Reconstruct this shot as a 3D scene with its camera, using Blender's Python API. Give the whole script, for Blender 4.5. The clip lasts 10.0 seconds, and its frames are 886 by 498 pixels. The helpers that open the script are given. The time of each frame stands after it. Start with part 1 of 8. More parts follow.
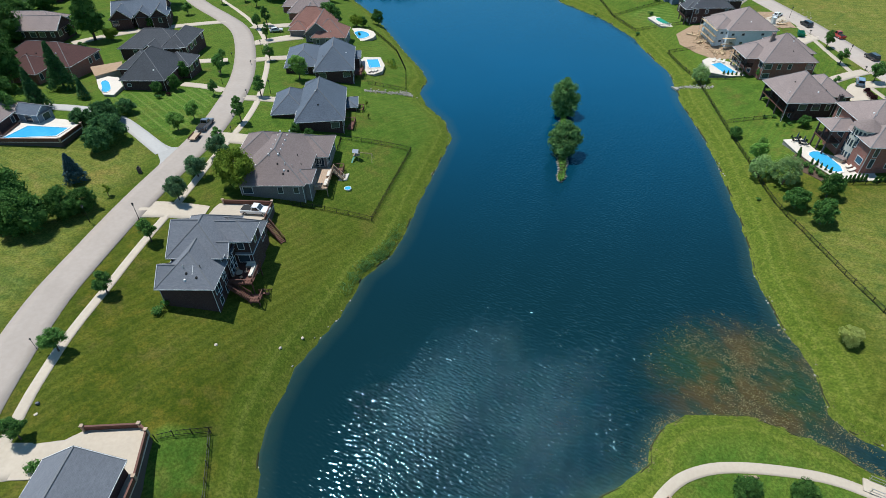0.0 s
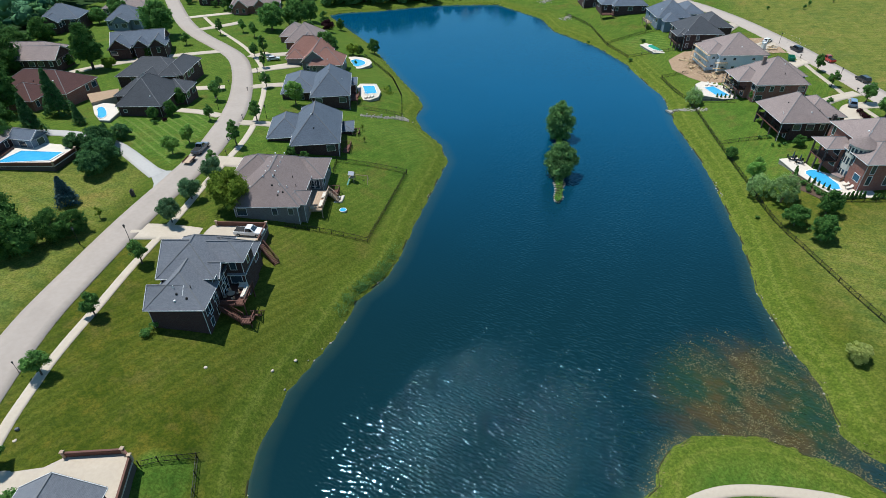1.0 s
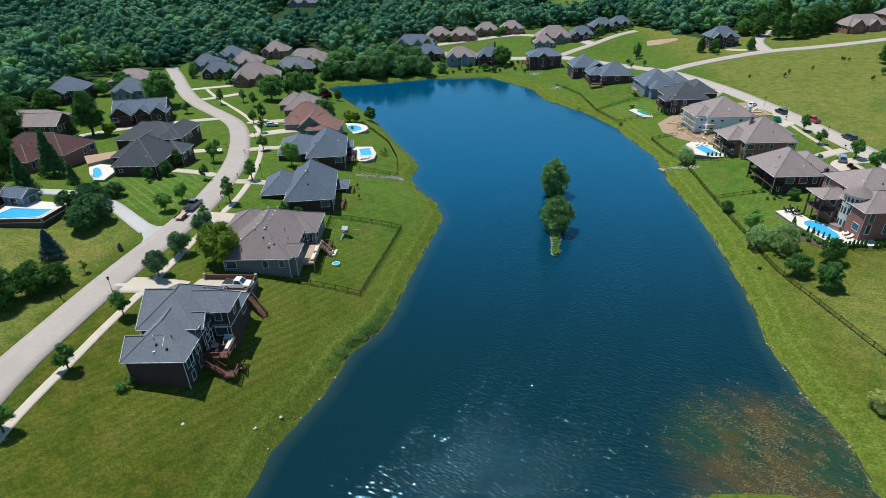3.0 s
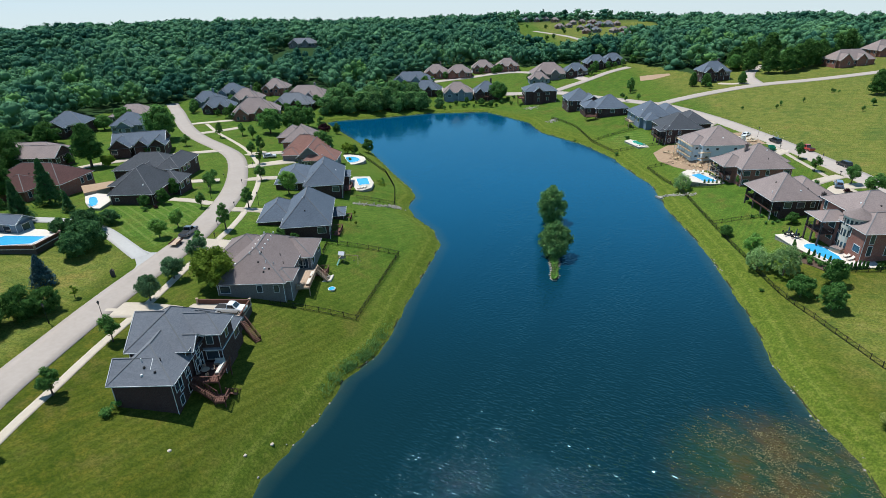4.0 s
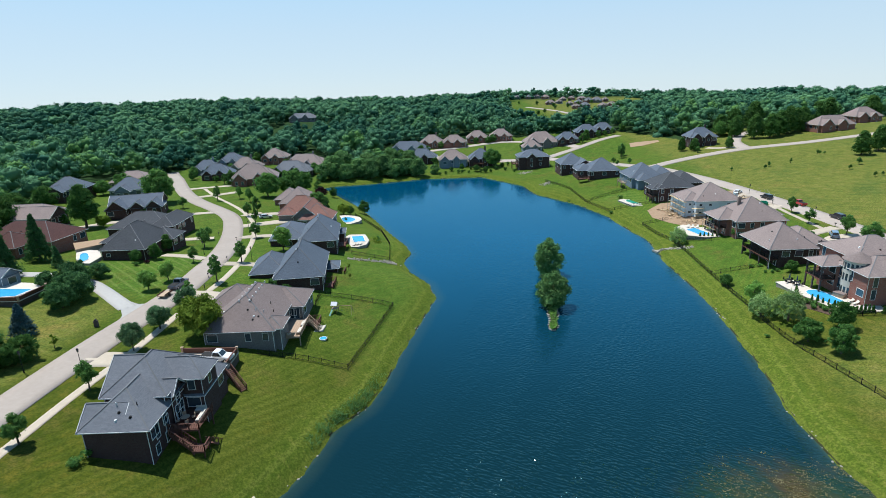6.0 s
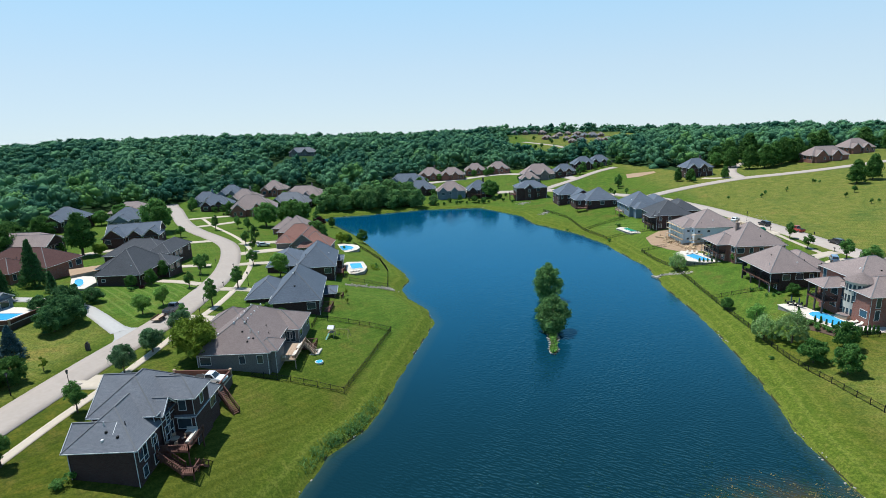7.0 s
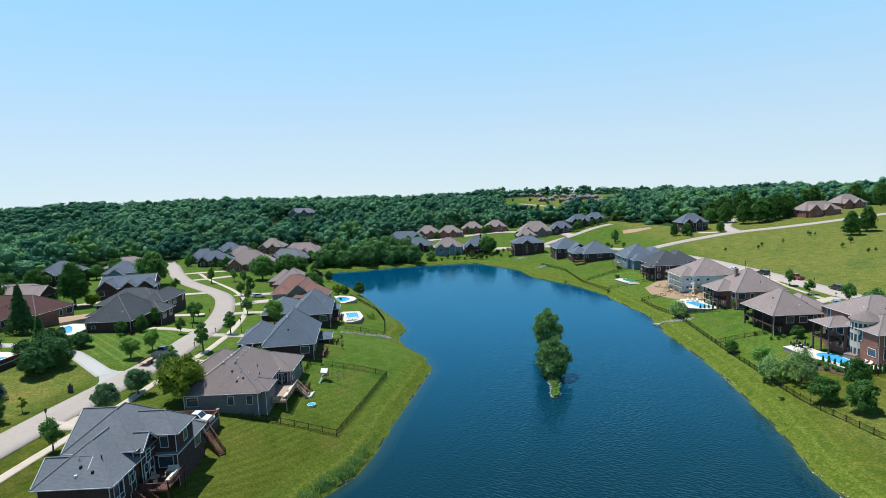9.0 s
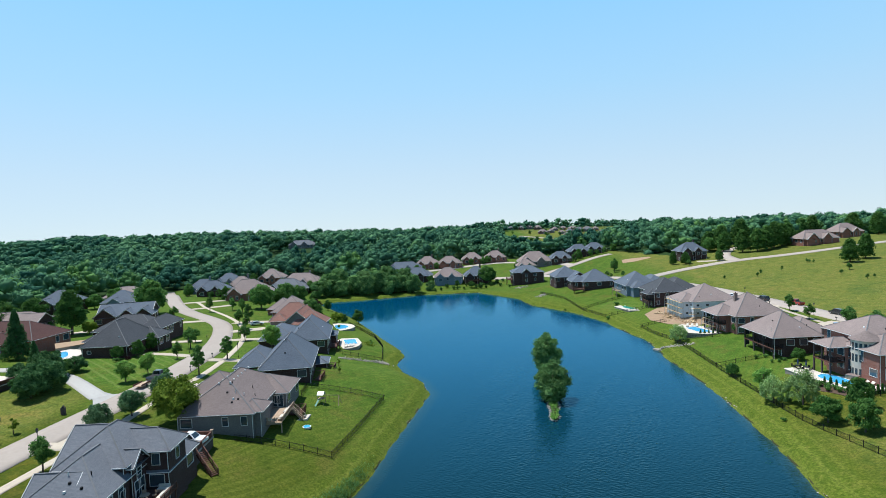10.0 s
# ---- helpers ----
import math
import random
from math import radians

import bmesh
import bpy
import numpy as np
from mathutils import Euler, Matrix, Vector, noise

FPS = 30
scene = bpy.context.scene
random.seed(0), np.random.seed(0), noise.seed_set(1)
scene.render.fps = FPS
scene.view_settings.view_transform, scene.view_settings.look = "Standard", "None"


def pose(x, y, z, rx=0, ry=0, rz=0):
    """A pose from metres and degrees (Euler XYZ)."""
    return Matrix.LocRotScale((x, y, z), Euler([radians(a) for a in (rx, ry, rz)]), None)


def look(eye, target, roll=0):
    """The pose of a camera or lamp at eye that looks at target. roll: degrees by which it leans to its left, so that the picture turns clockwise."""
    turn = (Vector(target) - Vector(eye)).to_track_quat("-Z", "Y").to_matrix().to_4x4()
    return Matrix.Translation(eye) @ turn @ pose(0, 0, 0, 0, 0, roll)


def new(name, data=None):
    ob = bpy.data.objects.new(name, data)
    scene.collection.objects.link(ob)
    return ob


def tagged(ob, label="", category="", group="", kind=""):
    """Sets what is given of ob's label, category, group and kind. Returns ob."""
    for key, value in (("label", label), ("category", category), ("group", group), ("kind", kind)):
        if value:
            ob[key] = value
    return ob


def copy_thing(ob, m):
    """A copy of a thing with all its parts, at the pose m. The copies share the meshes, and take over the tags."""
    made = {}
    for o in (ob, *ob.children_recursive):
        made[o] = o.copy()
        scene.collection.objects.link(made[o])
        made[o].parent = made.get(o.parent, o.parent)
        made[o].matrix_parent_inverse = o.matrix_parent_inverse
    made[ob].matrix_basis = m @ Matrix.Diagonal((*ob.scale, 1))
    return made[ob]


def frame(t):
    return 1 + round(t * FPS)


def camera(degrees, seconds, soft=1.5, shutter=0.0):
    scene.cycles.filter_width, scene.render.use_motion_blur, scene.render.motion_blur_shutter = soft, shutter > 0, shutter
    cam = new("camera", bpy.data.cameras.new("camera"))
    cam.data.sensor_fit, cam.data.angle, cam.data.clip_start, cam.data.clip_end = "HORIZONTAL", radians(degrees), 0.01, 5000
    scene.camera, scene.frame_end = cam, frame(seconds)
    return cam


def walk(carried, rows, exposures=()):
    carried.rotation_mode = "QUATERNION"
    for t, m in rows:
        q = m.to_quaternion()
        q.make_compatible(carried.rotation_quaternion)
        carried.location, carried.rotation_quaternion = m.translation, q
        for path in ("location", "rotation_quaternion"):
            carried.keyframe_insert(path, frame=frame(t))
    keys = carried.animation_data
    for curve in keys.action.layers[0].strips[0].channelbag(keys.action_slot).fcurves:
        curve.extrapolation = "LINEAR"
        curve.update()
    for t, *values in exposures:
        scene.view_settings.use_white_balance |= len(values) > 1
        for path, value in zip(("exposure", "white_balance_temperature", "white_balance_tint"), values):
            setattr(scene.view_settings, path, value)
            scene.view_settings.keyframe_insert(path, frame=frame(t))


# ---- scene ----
cam = camera(77.4, 10.0, soft=0.5)
METRES, EYE, TILT, LEAN, TURN = 30.0, 80.0, -39.4, 0.0, 0.0
PATH = [
    (0, (3.037, -0.166, 72.725), (3.0, 1.368, 71.442), -0.7),
    (0.5, (3.182, -0.15, 71.391), (3.149, 1.419, 70.15), -0.9),
    (1, (3.235, -0.125, 70.005), (3.206, 1.478, 68.81), -1.0),
    (1.5, (3.272, -0.054, 68.564), (3.249, 1.589, 67.424), -1.1),
    (2, (3.383, 0.049, 67.279), (3.363, 1.729, 66.194), -1.2),
    (2.5, (3.449, 0.053, 66.106), (3.431, 1.767, 65.075), -1.2),
    (4, (3.731, -0.002, 61.511), (3.723, 1.807, 60.659), -1.5),
    (4.5, (3.858, -0.104, 60.053), (3.854, 1.732, 59.261), -1.6),
    (5, (3.944, -0.054, 58.632), (3.944, 1.808, 57.902), -1.7),
    (5.5, (4.038, -0.064, 57.059), (4.042, 1.822, 56.392), -1.8),
    (7, (4.099, -0.014, 52.345), (4.117, 1.928, 51.866), -2.0),
    (7.5, (4.311, -0.113, 50.858), (4.331, 1.843, 50.44), -2.1),
    (8, (4.275, -0.008, 49.439), (4.299, 1.96, 49.081), -2.2),
    (8.5, (4.301, 0.043, 48.022), (4.328, 2.02, 47.719), -2.2),
    (9, (4.22, 0.211, 46.667), (4.253, 2.196, 46.42), -2.2),
    (9.5, (4.478, -0.179, 45.099), (4.513, 1.813, 44.92), -2.3),
    (10, (4.799, -0.536, 43.856), (4.835, 1.46, 43.734), -2.4),
]
walk(cam, [(t, look(eye, target, roll)) for t, eye, target, roll in PATH], [(0.0, 0.17, 6000, 8), (5.0, 0.25, 6000, 8), (10.0, 0.31, 6000, 8)])

# ---------- light ----------
SUN_EL, SUN_AZ = 69.0, -53.0          # degrees: height, and turn from +y towards +x
sun_dir = Vector((math.sin(radians(SUN_AZ)) * math.cos(radians(SUN_EL)), math.cos(radians(SUN_AZ)) * math.cos(radians(SUN_EL)), math.sin(radians(SUN_EL))))
sun = new("sun", bpy.data.lights.new("sun", "SUN"))
sun.data.energy, sun.data.angle, sun.data.color = 5.0, radians(0.53), (1.0, 0.955, 0.88)
sun.matrix_world = look(sun_dir * 300, (0, 0, 0))
world = bpy.data.worlds.new("sky")
scene.world = world
world.use_nodes = True
sky = world.node_tree.nodes.new("ShaderNodeTexSky")
sky.sky_type, sky.sun_disc = "NISHITA", False
sky.sun_elevation, sky.sun_rotation = radians(SUN_EL), radians(SUN_AZ)
sky.air_density, sky.dust_density, sky.ozone_density = 1.0, 0.25, 1.0
# the haze line lies a little under eye level, over the wooded ridge
wn, wl = world.node_tree.nodes, world.node_tree.links
way, low, unit = wn.new("ShaderNodeTexCoord"), wn.new("ShaderNodeVectorMath"), wn.new("ShaderNodeVectorMath")
low.operation, unit.operation = "ADD", "NORMALIZE"
low.inputs[1].default_value = (0, 0, 0.07)
wl.new(way.outputs["Generated"], low.inputs[0])
wl.new(low.outputs[0], unit.inputs[0])
wl.new(unit.outputs[0], sky.inputs["Vector"])
veil = wn.new("ShaderNodeMix")             # summer haze that thins with height
veil.data_type = "RGBA"
veil.inputs["Factor"].default_value = 0.85
part_z, haze = wn.new("ShaderNodeSeparateXYZ"), wn.new("ShaderNodeValToRGB")
for _ in range(4):
    haze.color_ramp.elements.new(0.5)
for stop, (at_z, tint) in zip(haze.color_ramp.elements, ((0.05, (3.9, 4.4, 4.55)), (0.14, (3.5, 4.3, 4.75)), (0.28, (2.55, 4.15, 5.3)), (0.46, (1.7, 3.8, 5.8)), (0.62, (0.6, 1.7, 3.3)), (1.0, (0.12, 0.5, 1.5)))):
    stop.position, stop.color = at_z, (*tint, 1)
wl.new(unit.outputs[0], part_z.inputs[0])
wl.new(part_z.outputs["Z"], haze.inputs["Fac"])
# forward-scattering haze: paler towards the sun's side, deeper in the sky opposite
side, glow, deep = wn.new("ShaderNodeVectorMath"), wn.new("ShaderNodeMapRange"), wn.new("ShaderNodeMix")
side.operation, glow.interpolation_type, deep.data_type, deep.blend_type = "DOT_PRODUCT", "SMOOTHSTEP", "RGBA", "MULTIPLY"
side.inputs[1].default_value = (math.sin(radians(SUN_AZ)), math.cos(radians(SUN_AZ)), 0)
for sock, v in zip(("From Min", "From Max", "To Min", "To Max"), (-1.0, -0.05, 0.62, 1.0)):
    glow.inputs[sock].default_value = v
wl.new(way.outputs["Generated"], side.inputs[0])
wl.new(side.outputs["Value"], glow.inputs["Value"])
deep.inputs["Factor"].default_value = 1.0
wl.new(haze.outputs["Color"], deep.inputs["A"])
wl.new(glow.outputs["Result"], deep.inputs["B"])
wl.new(deep.outputs["Result"], veil.inputs["B"])
wl.new(sky.outputs["Color"], veil.inputs["A"])
wl.new(veil.outputs["Result"], wn["Background"].inputs["Color"])
world.node_tree.nodes["Background"].inputs["Strength"].default_value = 0.14


# ---------- materials ----------
def nodes_of(name):
    m = bpy.data.materials.new(name)
    m.use_nodes = True
    return m, m.node_tree.nodes, m.node_tree.links, m.node_tree.nodes["Principled BSDF"]


def noise_at(n, l, scale, detail=3.0, stretch=None, space="Object", rough=0.55):
    tc = n.new("ShaderNodeTexCoord")
    tx = n.new("ShaderNodeTexNoise")
    tx.inputs["Scale"].default_value, tx.inputs["Detail"].default_value, tx.inputs["Roughness"].default_value = scale, detail, rough
    if stretch:
        mp = n.new("ShaderNodeMapping")
        mp.vector_type = "TEXTURE"
        mp.inputs["Scale"].default_value, mp.inputs["Rotation"].default_value = [1 / v for v in stretch[0]], stretch[1]
        l.new(tc.outputs[space], mp.inputs["Vector"])
        l.new(mp.outputs["Vector"], tx.inputs["Vector"])
    else:
        l.new(tc.outputs[space], tx.inputs["Vector"])
    return tx.outputs["Fac"]


def ramp(n, l, src, stops):
    r = n.new("ShaderNodeValToRGB")
    while len(r.color_ramp.elements) < len(stops):
        r.color_ramp.elements.new(0.5)
    for e, (p, c) in zip(r.color_ramp.elements, stops):
        e.position, e.color = p, (*c, 1) if len(c) == 3 else c
    l.new(src, r.inputs["Fac"])
    return r.outputs["Color"]


def mix(n, l, fac, a, b, mode="MIX"):
    x = n.new("ShaderNodeMix")
    x.data_type, x.blend_type = "RGBA", mode
    for sock, v in ((x.inputs["Factor"], fac), (x.inputs["A"], a), (x.inputs["B"], b)):
        if isinstance(v, (int, float)):
            sock.default_value = v
        elif isinstance(v, tuple):
            sock.default_value = (*v, 1)
        else:
            l.new(v, sock)
    return x.outputs["Result"]


def math_node(n, l, op, a, b=None):
    x = n.new("ShaderNodeMath")
    x.operation = op
    for sock, v in zip(x.inputs, (a, b)):
        if v is None:
            continue
        if isinstance(v, (int, float)):
            sock.default_value = v
        else:
            l.new(v, sock)
    return x.outputs[0]


def bump(n, l, bsdf, src, strength, dist):
    b = n.new("ShaderNodeBump")
    b.inputs["Strength"].default_value, b.inputs["Distance"].default_value = strength, dist
    l.new(src, b.inputs["Height"])
    l.new(b.outputs["Normal"], bsdf.inputs["Normal"])


def surface(name, dark, light, grain=8.0, patch=0.4, rough=0.8, metal=0.0, relief=0.02, spec=0.3):
    """A plain weathered surface: two scales of variation and a fine relief."""
    m, n, l, b = nodes_of(name)
    fine, wide = noise_at(n, l, grain, 4.0), noise_at(n, l, patch, 3.0)
    c = mix(n, l, fine, dark, light)
    c = mix(n, l, math_node(n, l, "MULTIPLY", wide, 0.5), c, tuple(v * 0.72 for v in dark))
    oi = n.new("ShaderNodeObjectInfo")
    hs = n.new("ShaderNodeHueSaturation")
    l.new(c, hs.inputs["Color"])
    l.new(math_node(n, l, "ADD", math_node(n, l, "MULTIPLY", oi.outputs["Random"], 0.16), 0.92), hs.inputs["Value"])
    l.new(hs.outputs["Color"], b.inputs["Base Color"])
    b.inputs["Roughness"].default_value, b.inputs["Metallic"].default_value = rough, metal
    b.inputs["Specular IOR Level"].default_value = spec
    if relief:
        bump(n, l, b, fine, 0.6, relief)
    return m


def shingle(name, dark, light):
    m, n, l, b = nodes_of(name)
    tc = n.new("ShaderNodeTexCoord")
    br = n.new("ShaderNodeTexBrick")
    br.inputs["Scale"].default_value = 1.0
    br.inputs["Brick Width"].default_value, br.inputs["Row Height"].default_value = 0.45, 0.16
    br.inputs["Mortar Size"].default_value = 0.012
    br.inputs["Color1"].default_value, br.inputs["Color2"].default_value = (*dark, 1), (*light, 1)
    br.inputs["Mortar"].default_value = (*[v * 0.55 for v in dark], 1)
    l.new(tc.outputs["UV"], br.inputs["Vector"])
    speck, wide = noise_at(n, l, 3.5, 5.0), noise_at(n, l, 0.22, 3.0)
    c = mix(n, l, math_node(n, l, "MULTIPLY", speck, 0.75), br.outputs["Color"], tuple(v * 1.5 for v in light))
    c = mix(n, l, math_node(n, l, "MULTIPLY", wide, 0.55), c, tuple(v * 0.7 for v in dark))
    l.new(c, b.inputs["Base Color"])
    b.inputs["Roughness"].default_value, b.inputs["Specular IOR Level"].default_value = 0.85, 0.25
    bump(n, l, b, br.outputs["Fac"], 0.4, 0.02)
    return m


def brick_wall(name, dark, light, mortar):
    m, n, l, b = nodes_of(name)
    tc = n.new("ShaderNodeTexCoord")
    br = n.new("ShaderNodeTexBrick")
    br.inputs["Scale"].default_value = 1.0
    br.inputs["Brick Width"].default_value, br.inputs["Row Height"].default_value, br.inputs["Mortar Size"].default_value = 0.22, 0.075, 0.006
    br.inputs["Color1"].default_value, br.inputs["Color2"].default_value, br.inputs["Mortar"].default_value = (*dark, 1), (*light, 1), (*mortar, 1)
    l.new(tc.outputs["UV"], br.inputs["Vector"])
    wide = noise_at(n, l, 0.5, 4.0)
    l.new(mix(n, l, math_node(n, l, "MULTIPLY", wide, 0.6), br.outputs["Color"], tuple(v * 0.7 for v in dark)), b.inputs["Base Color"])
    b.inputs["Roughness"].default_value, b.inputs["Specular IOR Level"].default_value = 0.85, 0.25
    bump(n, l, b, br.outputs["Fac"], 0.3, 0.01)
    return m


def leaves(name, dark, light, sun_side=0.25):
    m, n, l, b = nodes_of(name)
    g = n.new("ShaderNodeNewGeometry")
    oi = n.new("ShaderNodeObjectInfo")
    c = mix(n, l, g.outputs["Random Per Island"], dark, light)
    wide = noise_at(n, l, 0.35, 2.0)
    c = mix(n, l, math_node(n, l, "MULTIPLY", wide, 0.7), c, tuple(v * 0.75 for v in dark))
    hs = n.new("ShaderNodeHueSaturation")
    l.new(c, hs.inputs["Color"])
    l.new(math_node(n, l, "ADD", math_node(n, l, "MULTIPLY", oi.outputs["Random"], 0.3), 0.85), hs.inputs["Value"])
    l.new(hs.outputs["Color"], b.inputs["Base Color"])
    b.inputs["Roughness"].default_value, b.inputs["Specular IOR Level"].default_value = 0.7, 0.08
    tr = n.new("ShaderNodeBsdfTranslucent")
    l.new(hs.outputs["Color"], tr.inputs["Color"])
    ms = n.new("ShaderNodeMixShader")
    ms.inputs[0].default_value = sun_side
    l.new(b.outputs[0], ms.inputs[1])
    l.new(tr.outputs[0], ms.inputs[2])
    l.new(ms.outputs[0], n["Material Output"].inputs["Surface"])
    return m


def ground_material():
    m, n, l, b = nodes_of("grass_ground")
    at = n.new("ShaderNodeVertexColor")
    at.layer_name = "zone"                     # red: dry meadow, green: woodland floor, blue: rank bank grass
    sp = n.new("ShaderNodeSeparateColor")
    l.new(at.outputs["Color"], sp.inputs["Color"])
    wide, mid, fine = noise_at(n, l, 0.035, 4.0), noise_at(n, l, 0.33, 6.0, rough=0.72), noise_at(n, l, 2.6, 5.0, rough=0.75)
    lawn = ramp(n, l, mid, [(0.36, (0.029, 0.050, 0.004)), (0.5, (0.063, 0.079, 0.007)), (0.64, (0.124, 0.108, 0.014))])
    lawn = mix(n, l, ramp(n, l, wide, [(0.40, (0, 0, 0)), (0.66, (1, 1, 1))]), lawn, (0.085, 0.100, 0.013))
    lush = ramp(n, l, mid, [(0.3, (0.050, 0.118, 0.016)), (0.55, (0.092, 0.170, 0.024)), (0.75, (0.145, 0.202, 0.036))])
    lawn = mix(n, l, at.outputs["Alpha"], lawn, lush)
    worn = ramp(n, l, noise_at(n, l, 0.11, 5.0, rough=0.7), [(0.53, (0, 0, 0)), (0.68, (1, 1, 1))])
    lawn = mix(n, l, math_node(n, l, "MULTIPLY", worn, 0.6), lawn, (0.150, 0.115, 0.032))
    tc = n.new("ShaderNodeTexCoord")
    mp = n.new("ShaderNodeMapping")
    mp.inputs["Rotation"].default_value = (0, 0, radians(38))
    wv = n.new("ShaderNodeTexWave")
    wv.inputs["Scale"].default_value, wv.inputs["Distortion"].default_value = 0.20, 0.9
    wv.inputs["Detail"].default_value, wv.inputs["Detail Scale"].default_value = 2.0, 0.6
    l.new(tc.outputs["Object"], mp.inputs["Vector"])
    l.new(mp.outputs["Vector"], wv.inputs["Vector"])
    lawn = mix(n, l, math_node(n, l, "MULTIPLY", math_node(n, l, "MULTIPLY", wv.outputs["Fac"], ramp(n, l, wide, [(0.4, (0.1,) * 3), (0.6, (1, 1, 1))])), 0.34), lawn, (0.165, 0.18, 0.03))
    mp3, wv3 = n.new("ShaderNodeMapping"), n.new("ShaderNodeTexWave")
    mp3.inputs["Rotation"].default_value = (0, 0, radians(-46))
    wv3.inputs["Scale"].default_value, wv3.inputs["Distortion"].default_value = 0.15, 0.35
    l.new(tc.outputs["Object"], mp3.inputs["Vector"])
    l.new(mp3.outputs["Vector"], wv3.inputs["Vector"])
    kept = ramp(n, l, at.outputs["Alpha"], [(0.84, (0, 0, 0)), (0.96, (0.6,) * 3)])
    lawn = mix(n, l, math_node(n, l, "MULTIPLY", kept, ramp(n, l, wv3.outputs["Fac"], [(0.70, (0, 0, 0)), (0.95, (1, 1, 1))])), lawn, (0.175, 0.225, 0.055))
    dry = ramp(n, l, mid, [(0.3, (0.078, 0.122, 0.026)), (0.52, (0.164, 0.174, 0.033)), (0.74, (0.25, 0.210, 0.068))])
    dry = mix(n, l, ramp(n, l, noise_at(n, l, 0.045, 5.0, rough=0.65), [(0.35, (0.5,) * 3), (0.48, (0, 0, 0))]), dry, (0.066, 0.120, 0.026))
    mp2, wv2 = n.new("ShaderNodeMapping"), n.new("ShaderNodeTexWave")
    mp2.inputs["Rotation"].default_value = (0, 0, radians(-64))
    wv2.inputs["Scale"].default_value, wv2.inputs["Distortion"].default_value = 0.14, 2.0
    wv2.inputs["Detail"].default_value, wv2.inputs["Detail Scale"].default_value = 2.0, 0.5
    l.new(n.new("ShaderNodeTexCoord").outputs["Object"], mp2.inputs["Vector"])
    l.new(mp2.outputs["Vector"], wv2.inputs["Vector"])
    dry = mix(n, l, math_node(n, l, "MULTIPLY", ramp(n, l, wv2.outputs["Fac"], [(0.6, (0, 0, 0)), (0.9, (1, 1, 1))]), 0.16), dry, (0.24, 0.25, 0.075))
    dry = mix(n, l, ramp(n, l, noise_at(n, l, 0.08, 5.0, rough=0.7), [(0.58, (0, 0, 0)), (0.70, (0.7,) * 3)]), dry, (0.26, 0.19, 0.055))
    c = mix(n, l, sp.outputs["Red"], lawn, dry)
    rank = ramp(n, l, noise_at(n, l, 0.8, 5.0, rough=0.7), [(0.3, (0.062, 0.102, 0.012)), (0.55, (0.118, 0.152, 0.019)), (0.75, (0.205, 0.200, 0.042))])
    off = n.new("ShaderNodeVertexColor")
    off.layer_name = "shore"                   # red: metres from the waterline, over forty
    so = n.new("ShaderNodeSeparateColor")
    l.new(off.outputs["Color"], so.inputs["Color"])
    mow = math_node(n, l, "SINE", math_node(n, l, "ADD", math_node(n, l, "MULTIPLY", so.outputs["Red"], 105.0), math_node(n, l, "MULTIPLY", mid, 2.0)))
    rank = mix(n, l, ramp(n, l, mow, [(0.25, (0, 0, 0)), (0.75, (0.26,) * 3)]), rank, (0.22, 0.23, 0.045))
    c = mix(n, l, sp.outputs["Blue"], c, rank)
    c = mix(n, l, sp.outputs["Green"], c, (0.026, 0.055, 0.022))
    c = mix(n, l, ramp(n, l, fine, [(0.40, (0.62,) * 3), (0.60, (0, 0, 0))]), c, (0.022, 0.042, 0.006))
    l.new(c, b.inputs["Base Color"])
    b.inputs["Roughness"].default_value, b.inputs["Specular IOR Level"].default_value = 0.95, 0.04
    bump(n, l, b, fine, 0.7, 0.12)
    return m


